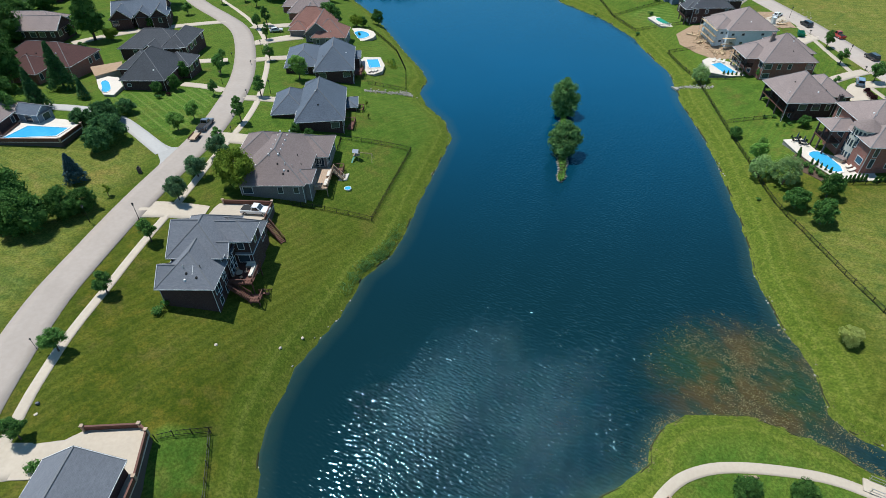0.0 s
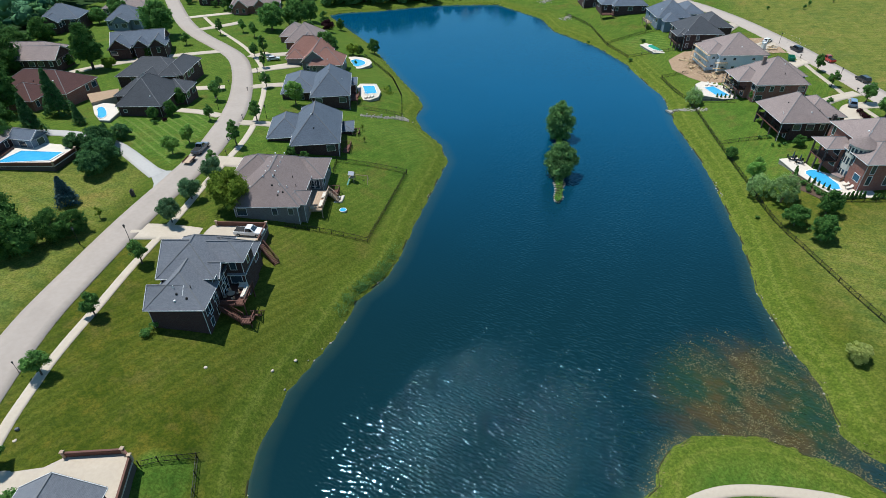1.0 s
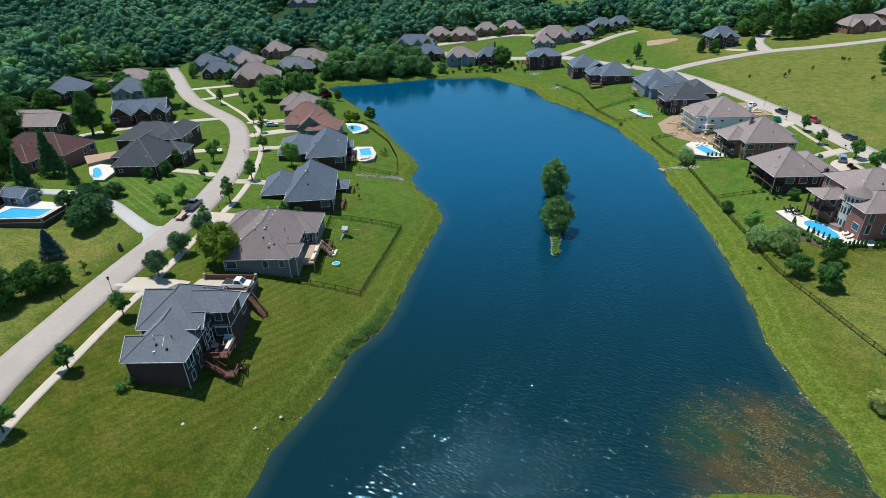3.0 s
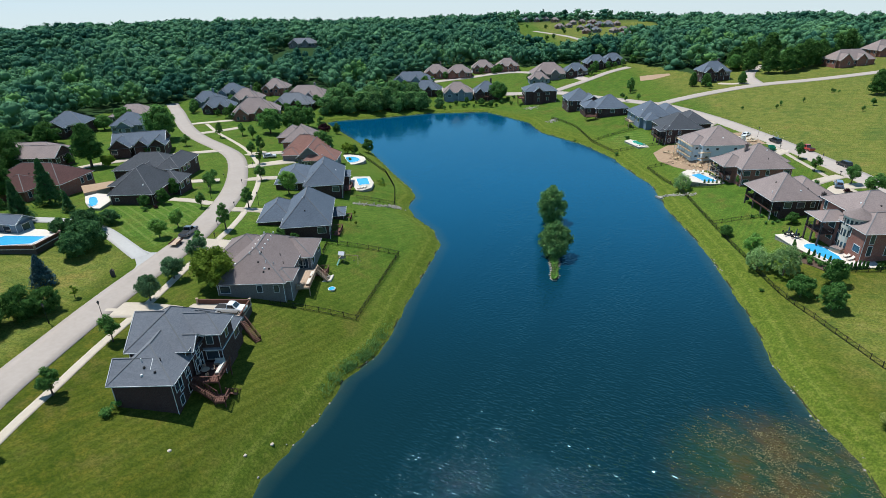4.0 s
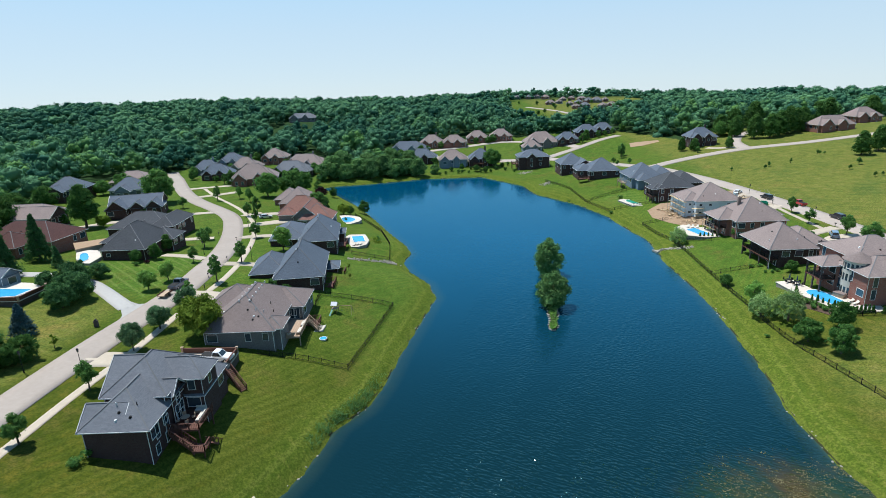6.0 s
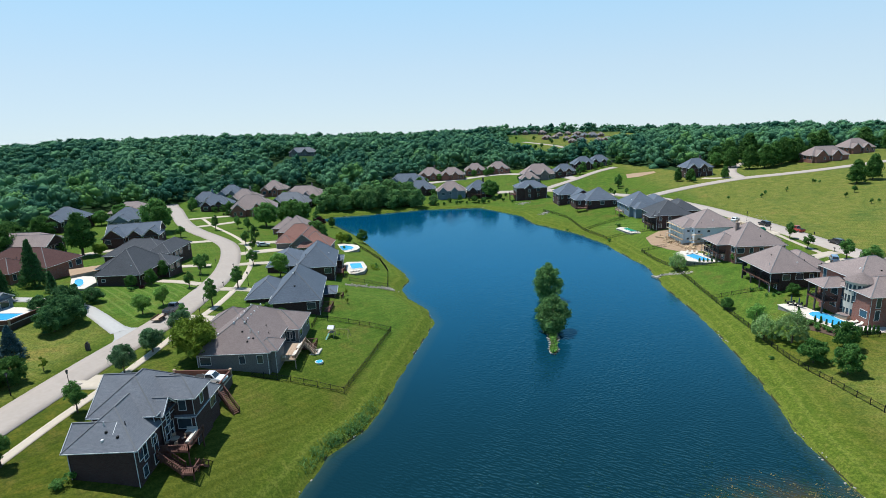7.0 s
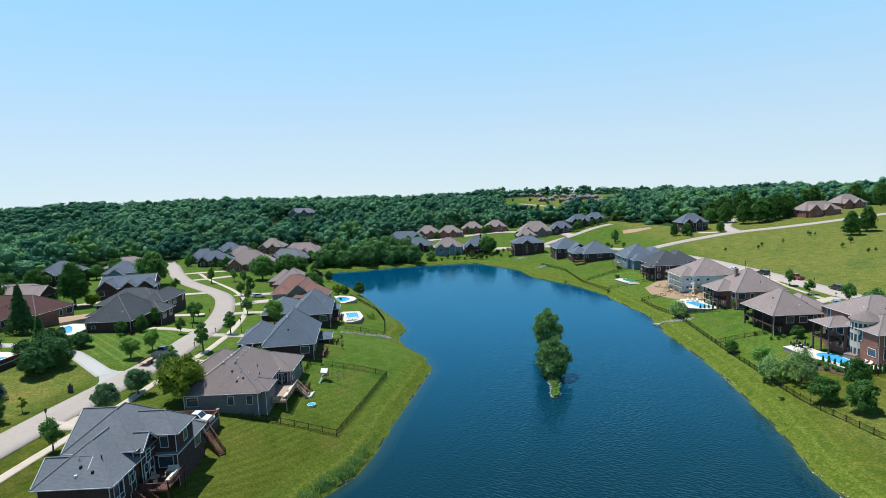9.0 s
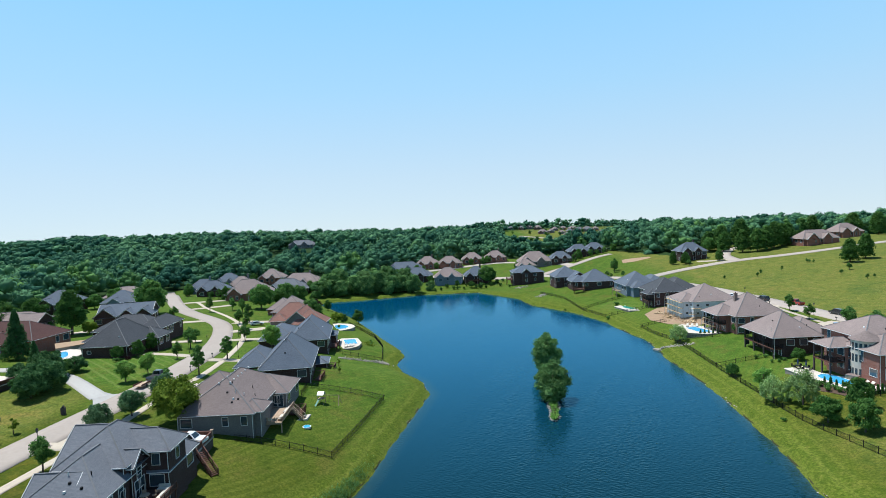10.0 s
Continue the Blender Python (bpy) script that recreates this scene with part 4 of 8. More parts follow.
plant(BIG, [(-141.5, 238.3, 0.7), (-108.6, 220.6, 1.3), (-69.7, 236.1, 1.15), (-61.8, 245.4, 1.05), (36.4, 326.1, 1.05), (180, 333, 0.9), (172, 331, 0.8), (232, 341, 0.9), (224, 336, 0.85), (-58.9, 258.7, 0.9), (-41.9, 205.7, 0.8), (-138.6, 249.6, 0.8)], "shade trees")
DARK = tree_template(4, 9.4, 9.2, -0.6, LEAF_DEEP, "large dark green broadleaf tree", 70, 130, 0.15)
plant(DARK, [(-74.4, 77.9, 1.0), (-80.9, 82, 1.15), (-86.3, 74.8, 1.1), (-69.9, 82.7, 0.62), (-67.4, 85.1, 0.5), (-92.6, 85.8, 1.1), (-139.5, 178.1, 1.2), (-124.4, 146, 1.1), (-125.8, 133.7, 1.3), (-116.4, 126.2, 1.4), (-108.8, 124.5, 1.1), (-103.1, 118.8, 0.9), (-135.3, 161.9, 1.3),
            (41.1, 35.1, 0.42), (48.1, 34.6, 0.42), (68, 41, 0.6), (-76.4, 109.5, 0.55), (-78.5, 119.1, 0.62), (-146.4, 194, 1.2), (-150.5, 214.7, 0.9)], "shade trees")
TALL = tree_template(20, 16.5, 9.5, 2.5, LEAF_DEEP, "tall lanky dark tree between the houses", 60, 120, 0.15, "full")
plant(TALL, [(-114.8, 181.5, 1.0), (-127.5, 147.5, 0.95), (-131, 139, 0.85), (-112.6, 137, 0.78), (-117.5, 143, 0.85)], "shade trees")
LIME = tree_template(5, 8.5, 7.5, 1.2, LEAF_LIME, "bright yellow-green broadleaf tree", 58, 150, 0.12)
plant(LIME, [(-41.4, 96.0, 1.12), (-33.6, 212.2, 0.6), (-108.9, 181.3, 0.6)], "garden trees")
FRESH = tree_template(29, 5.0, 4.2, 0.9, LEAF_FRESH, "airy fresh green garden tree", 34, 110, 0.085)
plant(FRESH, [(-41.3, 152.8, 1.6), (76.0, 117.3, 1.05), (-59.7, 122, 0.95), (-61.7, 116.5, 1.0), (79.2, 122.4, 0.6)], "garden trees")
SAPLING = tree_template(25, 2.6, 1.7, 0.7, LEAF_LIME, "thin bright green sapling on the lawn", 12, 60, 0.08)
plant(SAPLING, [(-65.4, 89.8, 1.0), (-28, 128, 0.8), (-20.5, 138.5, 0.7), (-19, 131, 0.6)], "saplings")
PALE = tree_template(18, 4.4, 4.6, 0.1, LEAF_PALE, "low rounded pale yellow-green tree near the bank", 40, 120, 0.09)
plant(PALE, [(67.6, 60.4, 0.9)], "garden trees")
WILLOW = tree_template(6, 6.3, 5.9, 0.7, LEAF_GREY, "pale green weeping willow by the bank", 96, 60, 0.085, "weeping")
plant(WILLOW, [(73.9, 110.3, 0.9), (77.2, 106.2, 1.08), (78.5, 164.6, 0.9)], "willows by the lake")
ISLE = tree_template(7, 10.2, 7.8, -1.8, LEAF_ISLE, "broad rounded tree on the small lake island", 84, 190, 0.11)
plant(ISLE, [(31.2, 124.5, 0.95), (34.6, 147.5, 1.0)], "island trees")
ISLE_LOW = tree_template(17, 4.5, 3.2, 0.1, LEAF_GREY, "low sapling between the island trees", 22, 70, 0.15)
plant(ISLE_LOW, [(32.6, 131, 1.25)], "island trees")
SPRUCE = tree_template(8, 8.0, 5.8, 0.2, LEAF_BLUE, "blue spruce with tiered branches on the lawn", 60, 90, 0.12, "spire")
plant(SPRUCE, [(-73.9, 94.3, 0.85)], "conifers")
PINE = tree_template(9, 12.0, 6.6, 0.4, LEAF_PINE, "tall dark green conifer", 70, 95, 0.14, "spire")
plant(PINE, [(-99.6, 137.4, 1.0), (-98.3, 124.6, 0.9), (-91.1, 131.4, 0.55)], "conifers")
YEW = tree_template(10, 6.0, 7.0, 0.1, LEAF_PINE, "broad dark evergreen mound", 50, 140, 0.12)
plant(YEW, [(-74.6, 111.0, 1.1), (-74.4, 106.4, 0.95), (-77.2, 115.6, 1.15), (-84.6, 118, 0.7), (-77, 124, 0.7)], "conifers")
LONE = tree_template(11, 6.0, 5.0, 0.3, LEAF_DEEP, "small rounded tree in full leaf", 36, 120, 0.115)
plant(LONE, [(-124.0, 184.3, 0.8), (-138.9, 196.3, 0.8), (-108.2, 164.0, 0.8), (-26.6, 221.8, 0.95), (-31.2, 214.2, 0.6), (92.3, 129.9, 0.6), (94.5, 161, 0.7), (75.7, 129.5, 0.6), (-44.5, 252.2, 0.8), (75.6, 97.0, 0.98), (77.6, 90.8, 1.0), (82.6, 98.8, 1.0), (-32.8, 133.5, 0.55), (-34.5, 117.9, 0.6), (-31.3, 117.5, 0.5), (-74.3, 135.8, 0.6), (-70.8, 138.9, 0.75), (-72.2, 147.8, 0.8), (-102.1, 195.3, 0.6), (26, 316.2, 0.8), (31, 312.3, 0.7), (18, 320, 0.7), (-92.6, 289.7, 0.9), (-85.7, 288.1, 0.8), (-103.3, 285.1, 0.9)], "garden trees")

SHRUB = shrub_template(21, 1.4, 2.0, LEAF_MID, "rounded green garden shrub")
plant(SHRUB, [(86.8, 131.8, 0.6), (88.2, 131.2, 0.6), (89.8, 131.4, 0.6), (83.0, 112.2, 0.8), (83.4, 110.0, 0.9), (83.2, 107.6, 0.9), (84.4, 105.6, 0.8), (84.6, 107.4, 0.8), (83.9, 108.8, 0.9), (96.6, 107.8, 1.0), (-43.7, 60.2, 1.0), (-43.3, 61.9, 0.9), (88, 136.1, 0.7), (89.9, 135.8, 0.7), (91.8, 135.5, 0.7), (85.9, 136.6, 0.7), (-72.8, 132.7, 0.9), (-31, 201.9, 0.8), (-17, 180.5, 0.6), (-16.6, 178, 0.6), (-16.3, 175.5, 0.6), (113.5, 154.8, 0.9), (111.5, 153.2, 0.9),
              (79.5, 224.9, 1.2), (106.6, 151.5, 0.8), (71.4, 210, 0.9), (70.4, 101.8, 0.6), (-47.6, 33.4, 1.25), (76.6, 102, 0.8), (78.4, 114.3, 0.8), (61, 236.6, 0.7)], "garden shrubs")
PURPLE = shrub_template(22, 1.3, 2.2, LEAF_PURPLE, "dark purple-leaved garden shrub")
plant(PURPLE, [(-43.5, 65.6, 1.0), (-44, 68, 1.0), (116.4, 146.1, 1.0), (116, 143.7, 1.0), (115.7, 141.7, 1.0), (-71.2, 135, 0.7)], "garden shrubs")
ARBOR = shrub_template(23, 2.0, 0.9, LEAF_DEEP, "narrow upright arborvitae in a hedge row", "hedge", True)
plant(ARBOR, [(83.4, 113.6, 1.1), (83.9, 114.6, 1.1), (84.3, 115.5, 1.05)] + [(85.0 + 0.5 * i, 111.0 - 1.05 * i, 0.9 + 0.1 * math.sin(i * 2.1)) for i in range(7)] + [(88.4 + 0.9 * i, 103.4 + 0.06 * i, 1.1) for i in range(6)] + [(94.6 + 0.9 * i, 102.9, 1.15) for i in range(5)], "hedge by the pool", 5.3)
ARBOR_LOW = shrub_template(24, 1.2, 0.7, LEAF_DEEP, "small upright arborvitae on the pool wall", "hedge", True)
plant(ARBOR_LOW, [(85.2 + 1.2 * i, 164.7 - 0.2 * i, 0.95) for i in range(5)], "hedge by the pool", 4.65)


# ---------- woodland ----------
def make_woodland():
    rng = np.random.default_rng(5)
    ico = bmesh.new()
    bmesh.ops.create_icosphere(ico, subdivisions=1, radius=1)
    iv, it = np.array([v.co for v in ico.verts]), np.array([[v.index for v in f.verts] for f in ico.faces])
    ico.free()
    kinds = []
    for k in range(12):
        plain, cs, rs = [], [], []
        for j in range(9):
            a = j * 2.4 + k * 0.7
            rr = (0.10, 0.48, 0.56, 0.50, 0.58, 0.28, 0.34, 0.62, 0.40)[j] * rng.uniform(0.8, 1.2)
            c = np.array([rr * math.cos(a), rr * math.sin(a), (0.48, -0.02, 0.16, -0.20, 0.05, 0.40, 0.30, -0.30, 0.22)[j] + rng.uniform(-0.12, 0.12)])
            r = rng.uniform(0.27, 0.43)
            if j < 7:
                plain.append(iv * (1 + 0.26 * rng.normal(size=(len(iv), 1))) * r * 0.80 * np.array([1, 1, 0.92]) + c * 0.95)
            cs.append(c)
            rs.append(r)
        q, _ = leaf_cloud(rng, np.array(cs), np.array(rs) * 1.02, 32, 0.050, 0.9, 0.55)
        q = q.reshape(-1, 4, 3)
        kinds.append((plain, q[rng.permutation(len(q))]))
    spots = []
    for lo, hi, step in ((100, 520, 9.0), (520, 800, 11.0), (800, 1300, 15.0)):
        gx = np.arange(-1250, 1250, step)
        X, Y = np.meshgrid(gx, gx[gx > 60])
        X, Y = X + rng.uniform(-0.42, 0.42, X.shape) * step, Y + rng.uniform(-0.42, 0.42, X.shape) * step
        r = np.hypot(X, Y)
        ok = (r >= lo) & (r < hi) & (np.abs(X - 3) < 0.95 * Y + 30) & ~inside(DEVELOPED, X, Y) & ~inside(HILL_CLEARING, X, Y)
        ok &= (np.hypot((X + 113) / 20, (Y - 462) / 46) > 1) & (np.hypot((X + 146) / 16, (Y - 392) / 12) > 1) & (np.hypot((X + 78) / 14, (Y - 362) / 10) > 1)
        ok &= (from_line([(115, 345), (170, 335), (215, 365)], X, Y) > 2)
        spots.append(np.column_stack([X[ok], Y[ok], np.full(ok.sum(), step)]))
    s = np.concatenate(spots)
    z = land(s[:, 0], s[:, 1])
    rad = s[:, 2] * (0.5 + 0.65 * rng.random(len(s)) ** 1.4)
    tall = 8.0 + 3.5 * (rad / s[:, 2]) / 0.65 + 2.0 * np.sin(s[:, 0] * 0.045 + 1.7 * np.sin(s[:, 1] * 0.03)) + rng.uniform(-2.0, 5.0, len(s)) * np.where(s[:, 2] > 12, 0.45, np.where(s[:, 2] > 10, 1.0, 1.2))
    tall *= 1 - 0.25 * ((s[:, 1] < 352) & (s[:, 0] > -60) & (s[:, 0] < 0))
    tone = np.clip(0.46 + 0.24 * rng.normal(size=len(s)) + 0.34 * np.sin(s[:, 0] * 0.031 + 1.1 * np.sin(s[:, 1] * 0.017)) * np.cos(s[:, 1] * 0.029), 0, 1)
    lime = (rng.random(len(s)) < 0.12 + 0.4 * (1 - ease(300, 400, s[:, 1] - 0.35 * s[:, 0]))) * rng.uniform(0.2, 0.8, len(s)) * (1 - 0.8 * ease(360, 520, s[:, 1]))
    tv, tf, qv, tc, qc, n0 = [], [], [], [], [], 0
    for i, (x, y, st) in enumerate(s):
        plain, quads = kinds[int(rng.integers(12))]
        core = np.concatenate(plain[: 7 if st < 12 else 5])
        a = rng.uniform(0, 6.28)
        R = np.array([[math.cos(a), -math.sin(a), 0], [math.sin(a), math.cos(a), 0], [0, 0, 1]])
        S = np.array([rad[i], rad[i] * rng.uniform(0.8, 1.1), max(tall[i] * 0.52, rad[i] * 0.80)])
        o = np.array([x, y, z[i] + tall[i] - S[2]])
        tv.append((core @ R.T) * S + o)
        for j in range(len(core) // len(iv)):
            tf.append(it + n0)
            n0 += len(iv)
        tc.append(np.tile((tone[i], lime[i], 0, 1), (len(core), 1)))
        quads = quads[: 250 if st < 10 else 90 if st < 12 else 36]
        if st > 10:
            m = quads.mean(1, keepdims=True)
            quads = m + (quads - m) * (1.5 if st < 12 else 2.2)
        if len(quads):
            qv.append((quads.reshape(-1, 3) @ R.T) * S + o)
            qc.append(np.tile((tone[i], lime[i], 0, 1), (quads.shape[0] * 4, 1)))
    wood = tagged(new("woodland"), "dense mixed broadleaf woodland covering the far hills", "woodland", kind="stuff")
    q = np.concatenate(qv)
    for name, v, f, c in (("tree_crowns", np.concatenate(tv), np.concatenate(tf), tc), ("leaf_sprays", q, np.arange(len(q)).reshape(-1, 4), qc)):
        me = raw_mesh(name, v, f, LEAF_WOOD)
        me.color_attributes.new("tone", "FLOAT_COLOR", "POINT").data.foreach_set("color", np.concatenate(c).astype(np.float32).ravel())
        tagged(part(name, me, LEAF_WOOD, wood), kind="stuff")
    return len(s)


make_woodland()


FAR_TREE = tree_template(12, 6.5, 5.0, 0.4, LEAF_MID, "leafy garden tree beside a far house", 24, 55, 0.21)
FAR_LIGHT = tree_template(13, 5.0, 4.4, 0.3, LEAF_DEEP, "small dark garden tree beside a far house", 20, 55, 0.20)
FAR_BIG = tree_template(14, 9.0, 8.0, 0.4, LEAF_MID, "large shade tree between far houses", 34, 60, 0.30)


def far_gardens():
    """Trees set about the yards of the far houses."""
    r = random.Random(71)
    for tpl, k in ((FAR_TREE, 46), (FAR_LIGHT, 46), (FAR_BIG, 16)):
        spots = []
        while len(spots) < k:
            hx, hy = r.choice(((-127, 317), (-108, 282), (-120, 338), (-107, 322), (-86, 270), (-98, 351), (-74, 328), (-78, 311), (-15, 371), (0, 395), (16, 394), (33, 410), (51, 413), (-5, 344), (13, 333), (74, 377), (91, 374), (106, 383), (118, 386), (-62, 246), (-92, 300)))
            a = r.uniform(0, 6.28)
            x, y = hx + 13 * math.cos(a), hy + 10 * math.sin(a)
            if inside(DEVELOPED, np.array([x]), np.array([y]))[0] and lz(x, y) > 0.5 and min(float(from_line(q, np.array([x]), np.array([y]))[0]) for q in (WEST_ROAD, EAST_ROAD)) > 5:
                spots.append((x, y, r.uniform(0.6, 1.0) * (0.85 if tpl is FAR_BIG else 1.0)))
        plant(tpl, spots, "trees round the far houses")


far_gardens()
DAM = tree_template(26, 11.5, 10.5, -0.8, LEAF_ISLE, "broad bright green tree at the wood's edge behind the dam", 60, 80, 0.26)
plant(DAM, [(-59, 300, 0.9), (-53, 305, 1.1), (-46.5, 301.5, 0.95), (-40, 307, 1.15), (-33, 304, 1.0), (-26.5, 309.5, 1.1), (-20, 307.5, 1.0), (-13.5, 312, 1.05), (-7.5, 309.8, 0.9), (-49, 313, 1.2), (-35, 315, 1.25), (-22, 318, 1.25), (-12, 321, 1.1), (-57, 318, 1.1), (2, 314.5, 0.55)], "trees behind the dam")
north = random.Random(4)
plant(FAR_LIGHT, [(x + north.uniform(-2, 2), y + north.uniform(-1.5, 1.5), north.uniform(0.3, 0.6)) for x, y in ((6, 311), (10, 312.5), (14, 313), (19, 314), (23, 314.5), (27, 313), (33, 314), (37, 317), (41, 314), (3, 318), (12, 320), (22, 320.5), (40, 322), (44, 326), (46, 305), (52, 330), (35, 321))], "bushes on the north shore")
HEDGEROW = tree_template(27, 12.5, 8.5, 0.4, LEAF_DEEP, "tall dark tree in the meadow's tree line", 60, 80, 0.24, "full")
plant(HEDGEROW, [(183, 314, 1.0), (190, 311, 1.1), (197, 314, 1.2), (204, 318, 1.15), (211, 322, 1.05), (218, 327, 1.1), (178, 325, 0.9), (196, 249, 0.85), (206.5, 253, 0.9), (175, 337, 1.1), (187, 345, 1.2), (200, 347, 1.25), (160, 296, 0.55), (143, 299.5, 0.6), (137.5, 302.5, 0.55), (238, 345, 1.1), (250, 352, 1.2), (276, 351, 1.2), (288, 345, 1.2)], "tree line by the meadow")
PLUM = tree_template(28, 4.6, 4.4, 0.3, LEAF_PURPLE, "dark purple-leaved tree by the water", 30, 90, 0.13)
plant(PLUM, [(-48.4, 243.0, 1.1)], "garden trees")
hill = random.Random(9)
plant(FAR_LIGHT, [(x + hill.uniform(-9, 9), y + hill.uniform(-12, 12), hill.uniform(0.7, 1.3)) for x, y in ((112, 735), (125, 728), (140, 700), (160, 690), (175, 700), (190, 690), (200, 705), (215, 690), (180, 670), (205, 655), (225, 660), (150, 740), (170, 745), (195, 740), (118, 640), (122, 615), (130, 600), (165, 650), (145, 660), (228, 640), (210, 625), (185, 640))], "trees on the far hill")


# ---------- houses ----------
def window_meshes(w, h):
    """A frame (one ring) and its pane."""
    t, bm = 0.07, bmesh.new()
    ring = []
    for k, y in ((1, 0.04), (1, -0.08), (0, -0.08), (0, 0.0)):
        a, c = w / 2 + t * k, h / 2 + t * k
        ring.append([bm.verts.new(p) for p in ((-a, y, -c), (a, y, -c), (a, y, c), (-a, y, c))])
    for lo, hi in zip(ring[:-1], ring[1:]):
        for i in range(4):
            bm.faces.new((lo[i], lo[(i + 1) % 4], hi[(i + 1) % 4], hi[i]))
    fr = link_mesh("window", bm, TRIM)
    bm = bmesh.new()
    box(bm, -w / 2, w / 2, -0.03, 0.02, -h / 2, h / 2)
    return fr, link_mesh("pane", bm, GLASS)


WIN = {"std": window_meshes(1.0, 1.5), "wide": window_meshes(1.9, 1.5), "tall": window_meshes(0.95, 2.2), "low": window_meshes(0.9, 0.7)}


def add_window(house, x, y, z, turn, kind="std"):
    """turn: degrees of the wall's outward way from -y."""
    fr, pn = WIN[kind]
    w = part("window", fr, TRIM, house)
    w.matrix_local = pose(x, y, z, 0, 0, turn)
    part("pane", pn, GLASS, w, "dark reflecting pane")


def roof_part(house, x0, x1, y0, y1, eave, kind, pitch, mat, over=0.45):
    bm = bmesh.new()
    X0, X1, Y0, Y1 = x0 - over, x1 + over, y0 - over, y1 + over
    cx, cy, hx, hy = (X0 + X1) / 2, (Y0 + Y1) / 2, (X1 - X0) / 2, (Y1 - Y0) / 2
    if kind == "hip":
        if hx >= hy:
            top = eave + pitch * hy
            ra, rb = (X0 + hy, cy, top), (X1 - hy, cy, top)
        else:
            top = eave + pitch * hx
            ra, rb = (cx, Y0 + hx, top), (cx, Y1 - hx, top)
    elif kind == "gx":
        top = eave + pitch * hy
        ra, rb = (X0, cy, top), (X1, cy, top)
    else:
        top = eave + pitch * hx
        ra, rb = (cx, Y0, top), (cx, Y1, top)
    alongx = ra[1] == rb[1]
    e = [(X0, Y0), (X1, Y0), (X1, Y1), (X0, Y1)]
    up = [bm.verts.new((*p, eave)) for p in e]
    lo = [bm.verts.new((*p, eave - 0.16)) for p in e]
    A, B = bm.verts.new(ra), bm.verts.new((rb[0] + 1e-3 * (ra == rb), rb[1], rb[2]))
    if alongx:
        fs = [(up[0], up[1], B, A), (up[2], up[3], A, B), (up[3], up[0], A), (up[1], up[2], B)]
    else:
        fs = [(up[1], up[2], B, A), (up[3], up[0], A, B), (up[0], up[1], A), (up[2], up[3], B)]
    for f in fs if kind == "hip" else fs[:2]:        # gable ends stay open: the wall closes them
        bm.faces.new(f)
    for i in range(4):
        bm.faces.new((lo[i], lo[(i + 1) % 4], up[(i + 1) % 4], up[i]))
    bm.faces.new(lo[::-1])
    me = link_mesh("roof", bm, mat)
    box_uv(me)
    roof = part("roof", me, mat, house)
    bm = bmesh.new()
    lift = Vector((0, 0, 0.03))
    if (Vector(ra) - Vector(rb)).length > 0.3:
        beam(bm, Vector(ra) + lift, Vector(rb) + lift, 0.22, 0.04)
    for i, p in enumerate(e):
        near = ra if (Vector((*p, eave)) - Vector(ra)).length < (Vector((*p, eave)) - Vector(rb)).length else rb
        beam(bm, Vector((*p, eave)) + lift, Vector(near) + lift, 0.17, 0.04)
    part("ridge_cap", bm, CAP, roof, "pale ridge and hip caps")
    bm = bmesh.new()
    for (ax, ay), (bx, by) in zip(e, e[1:] + e[:1]):
        if kind == "hip" or (kind == "gx") == (ay == by):
            beam(bm, (ax, ay, eave - 0.06), (bx, by, eave - 0.06), 0.09, 0.11)
    part("gutter", bm, TRIM, roof, "white gutter")
    if kind != "hip":
        for end, ends in ((ra, (e[0], e[3]) if kind == "gx" else (e[0], e[1])), (rb, (e[1], e[2]) if kind == "gx" else (e[3], e[2]))):
            bm = bmesh.new()
            for p in ends:
                beam(bm, (*p, eave - 0.05), (end[0], end[1], end[2] - 0.05), 0.07, 0.24)
            part("rake_board", bm, TRIM, roof, "white rake board of the gable")
    return top


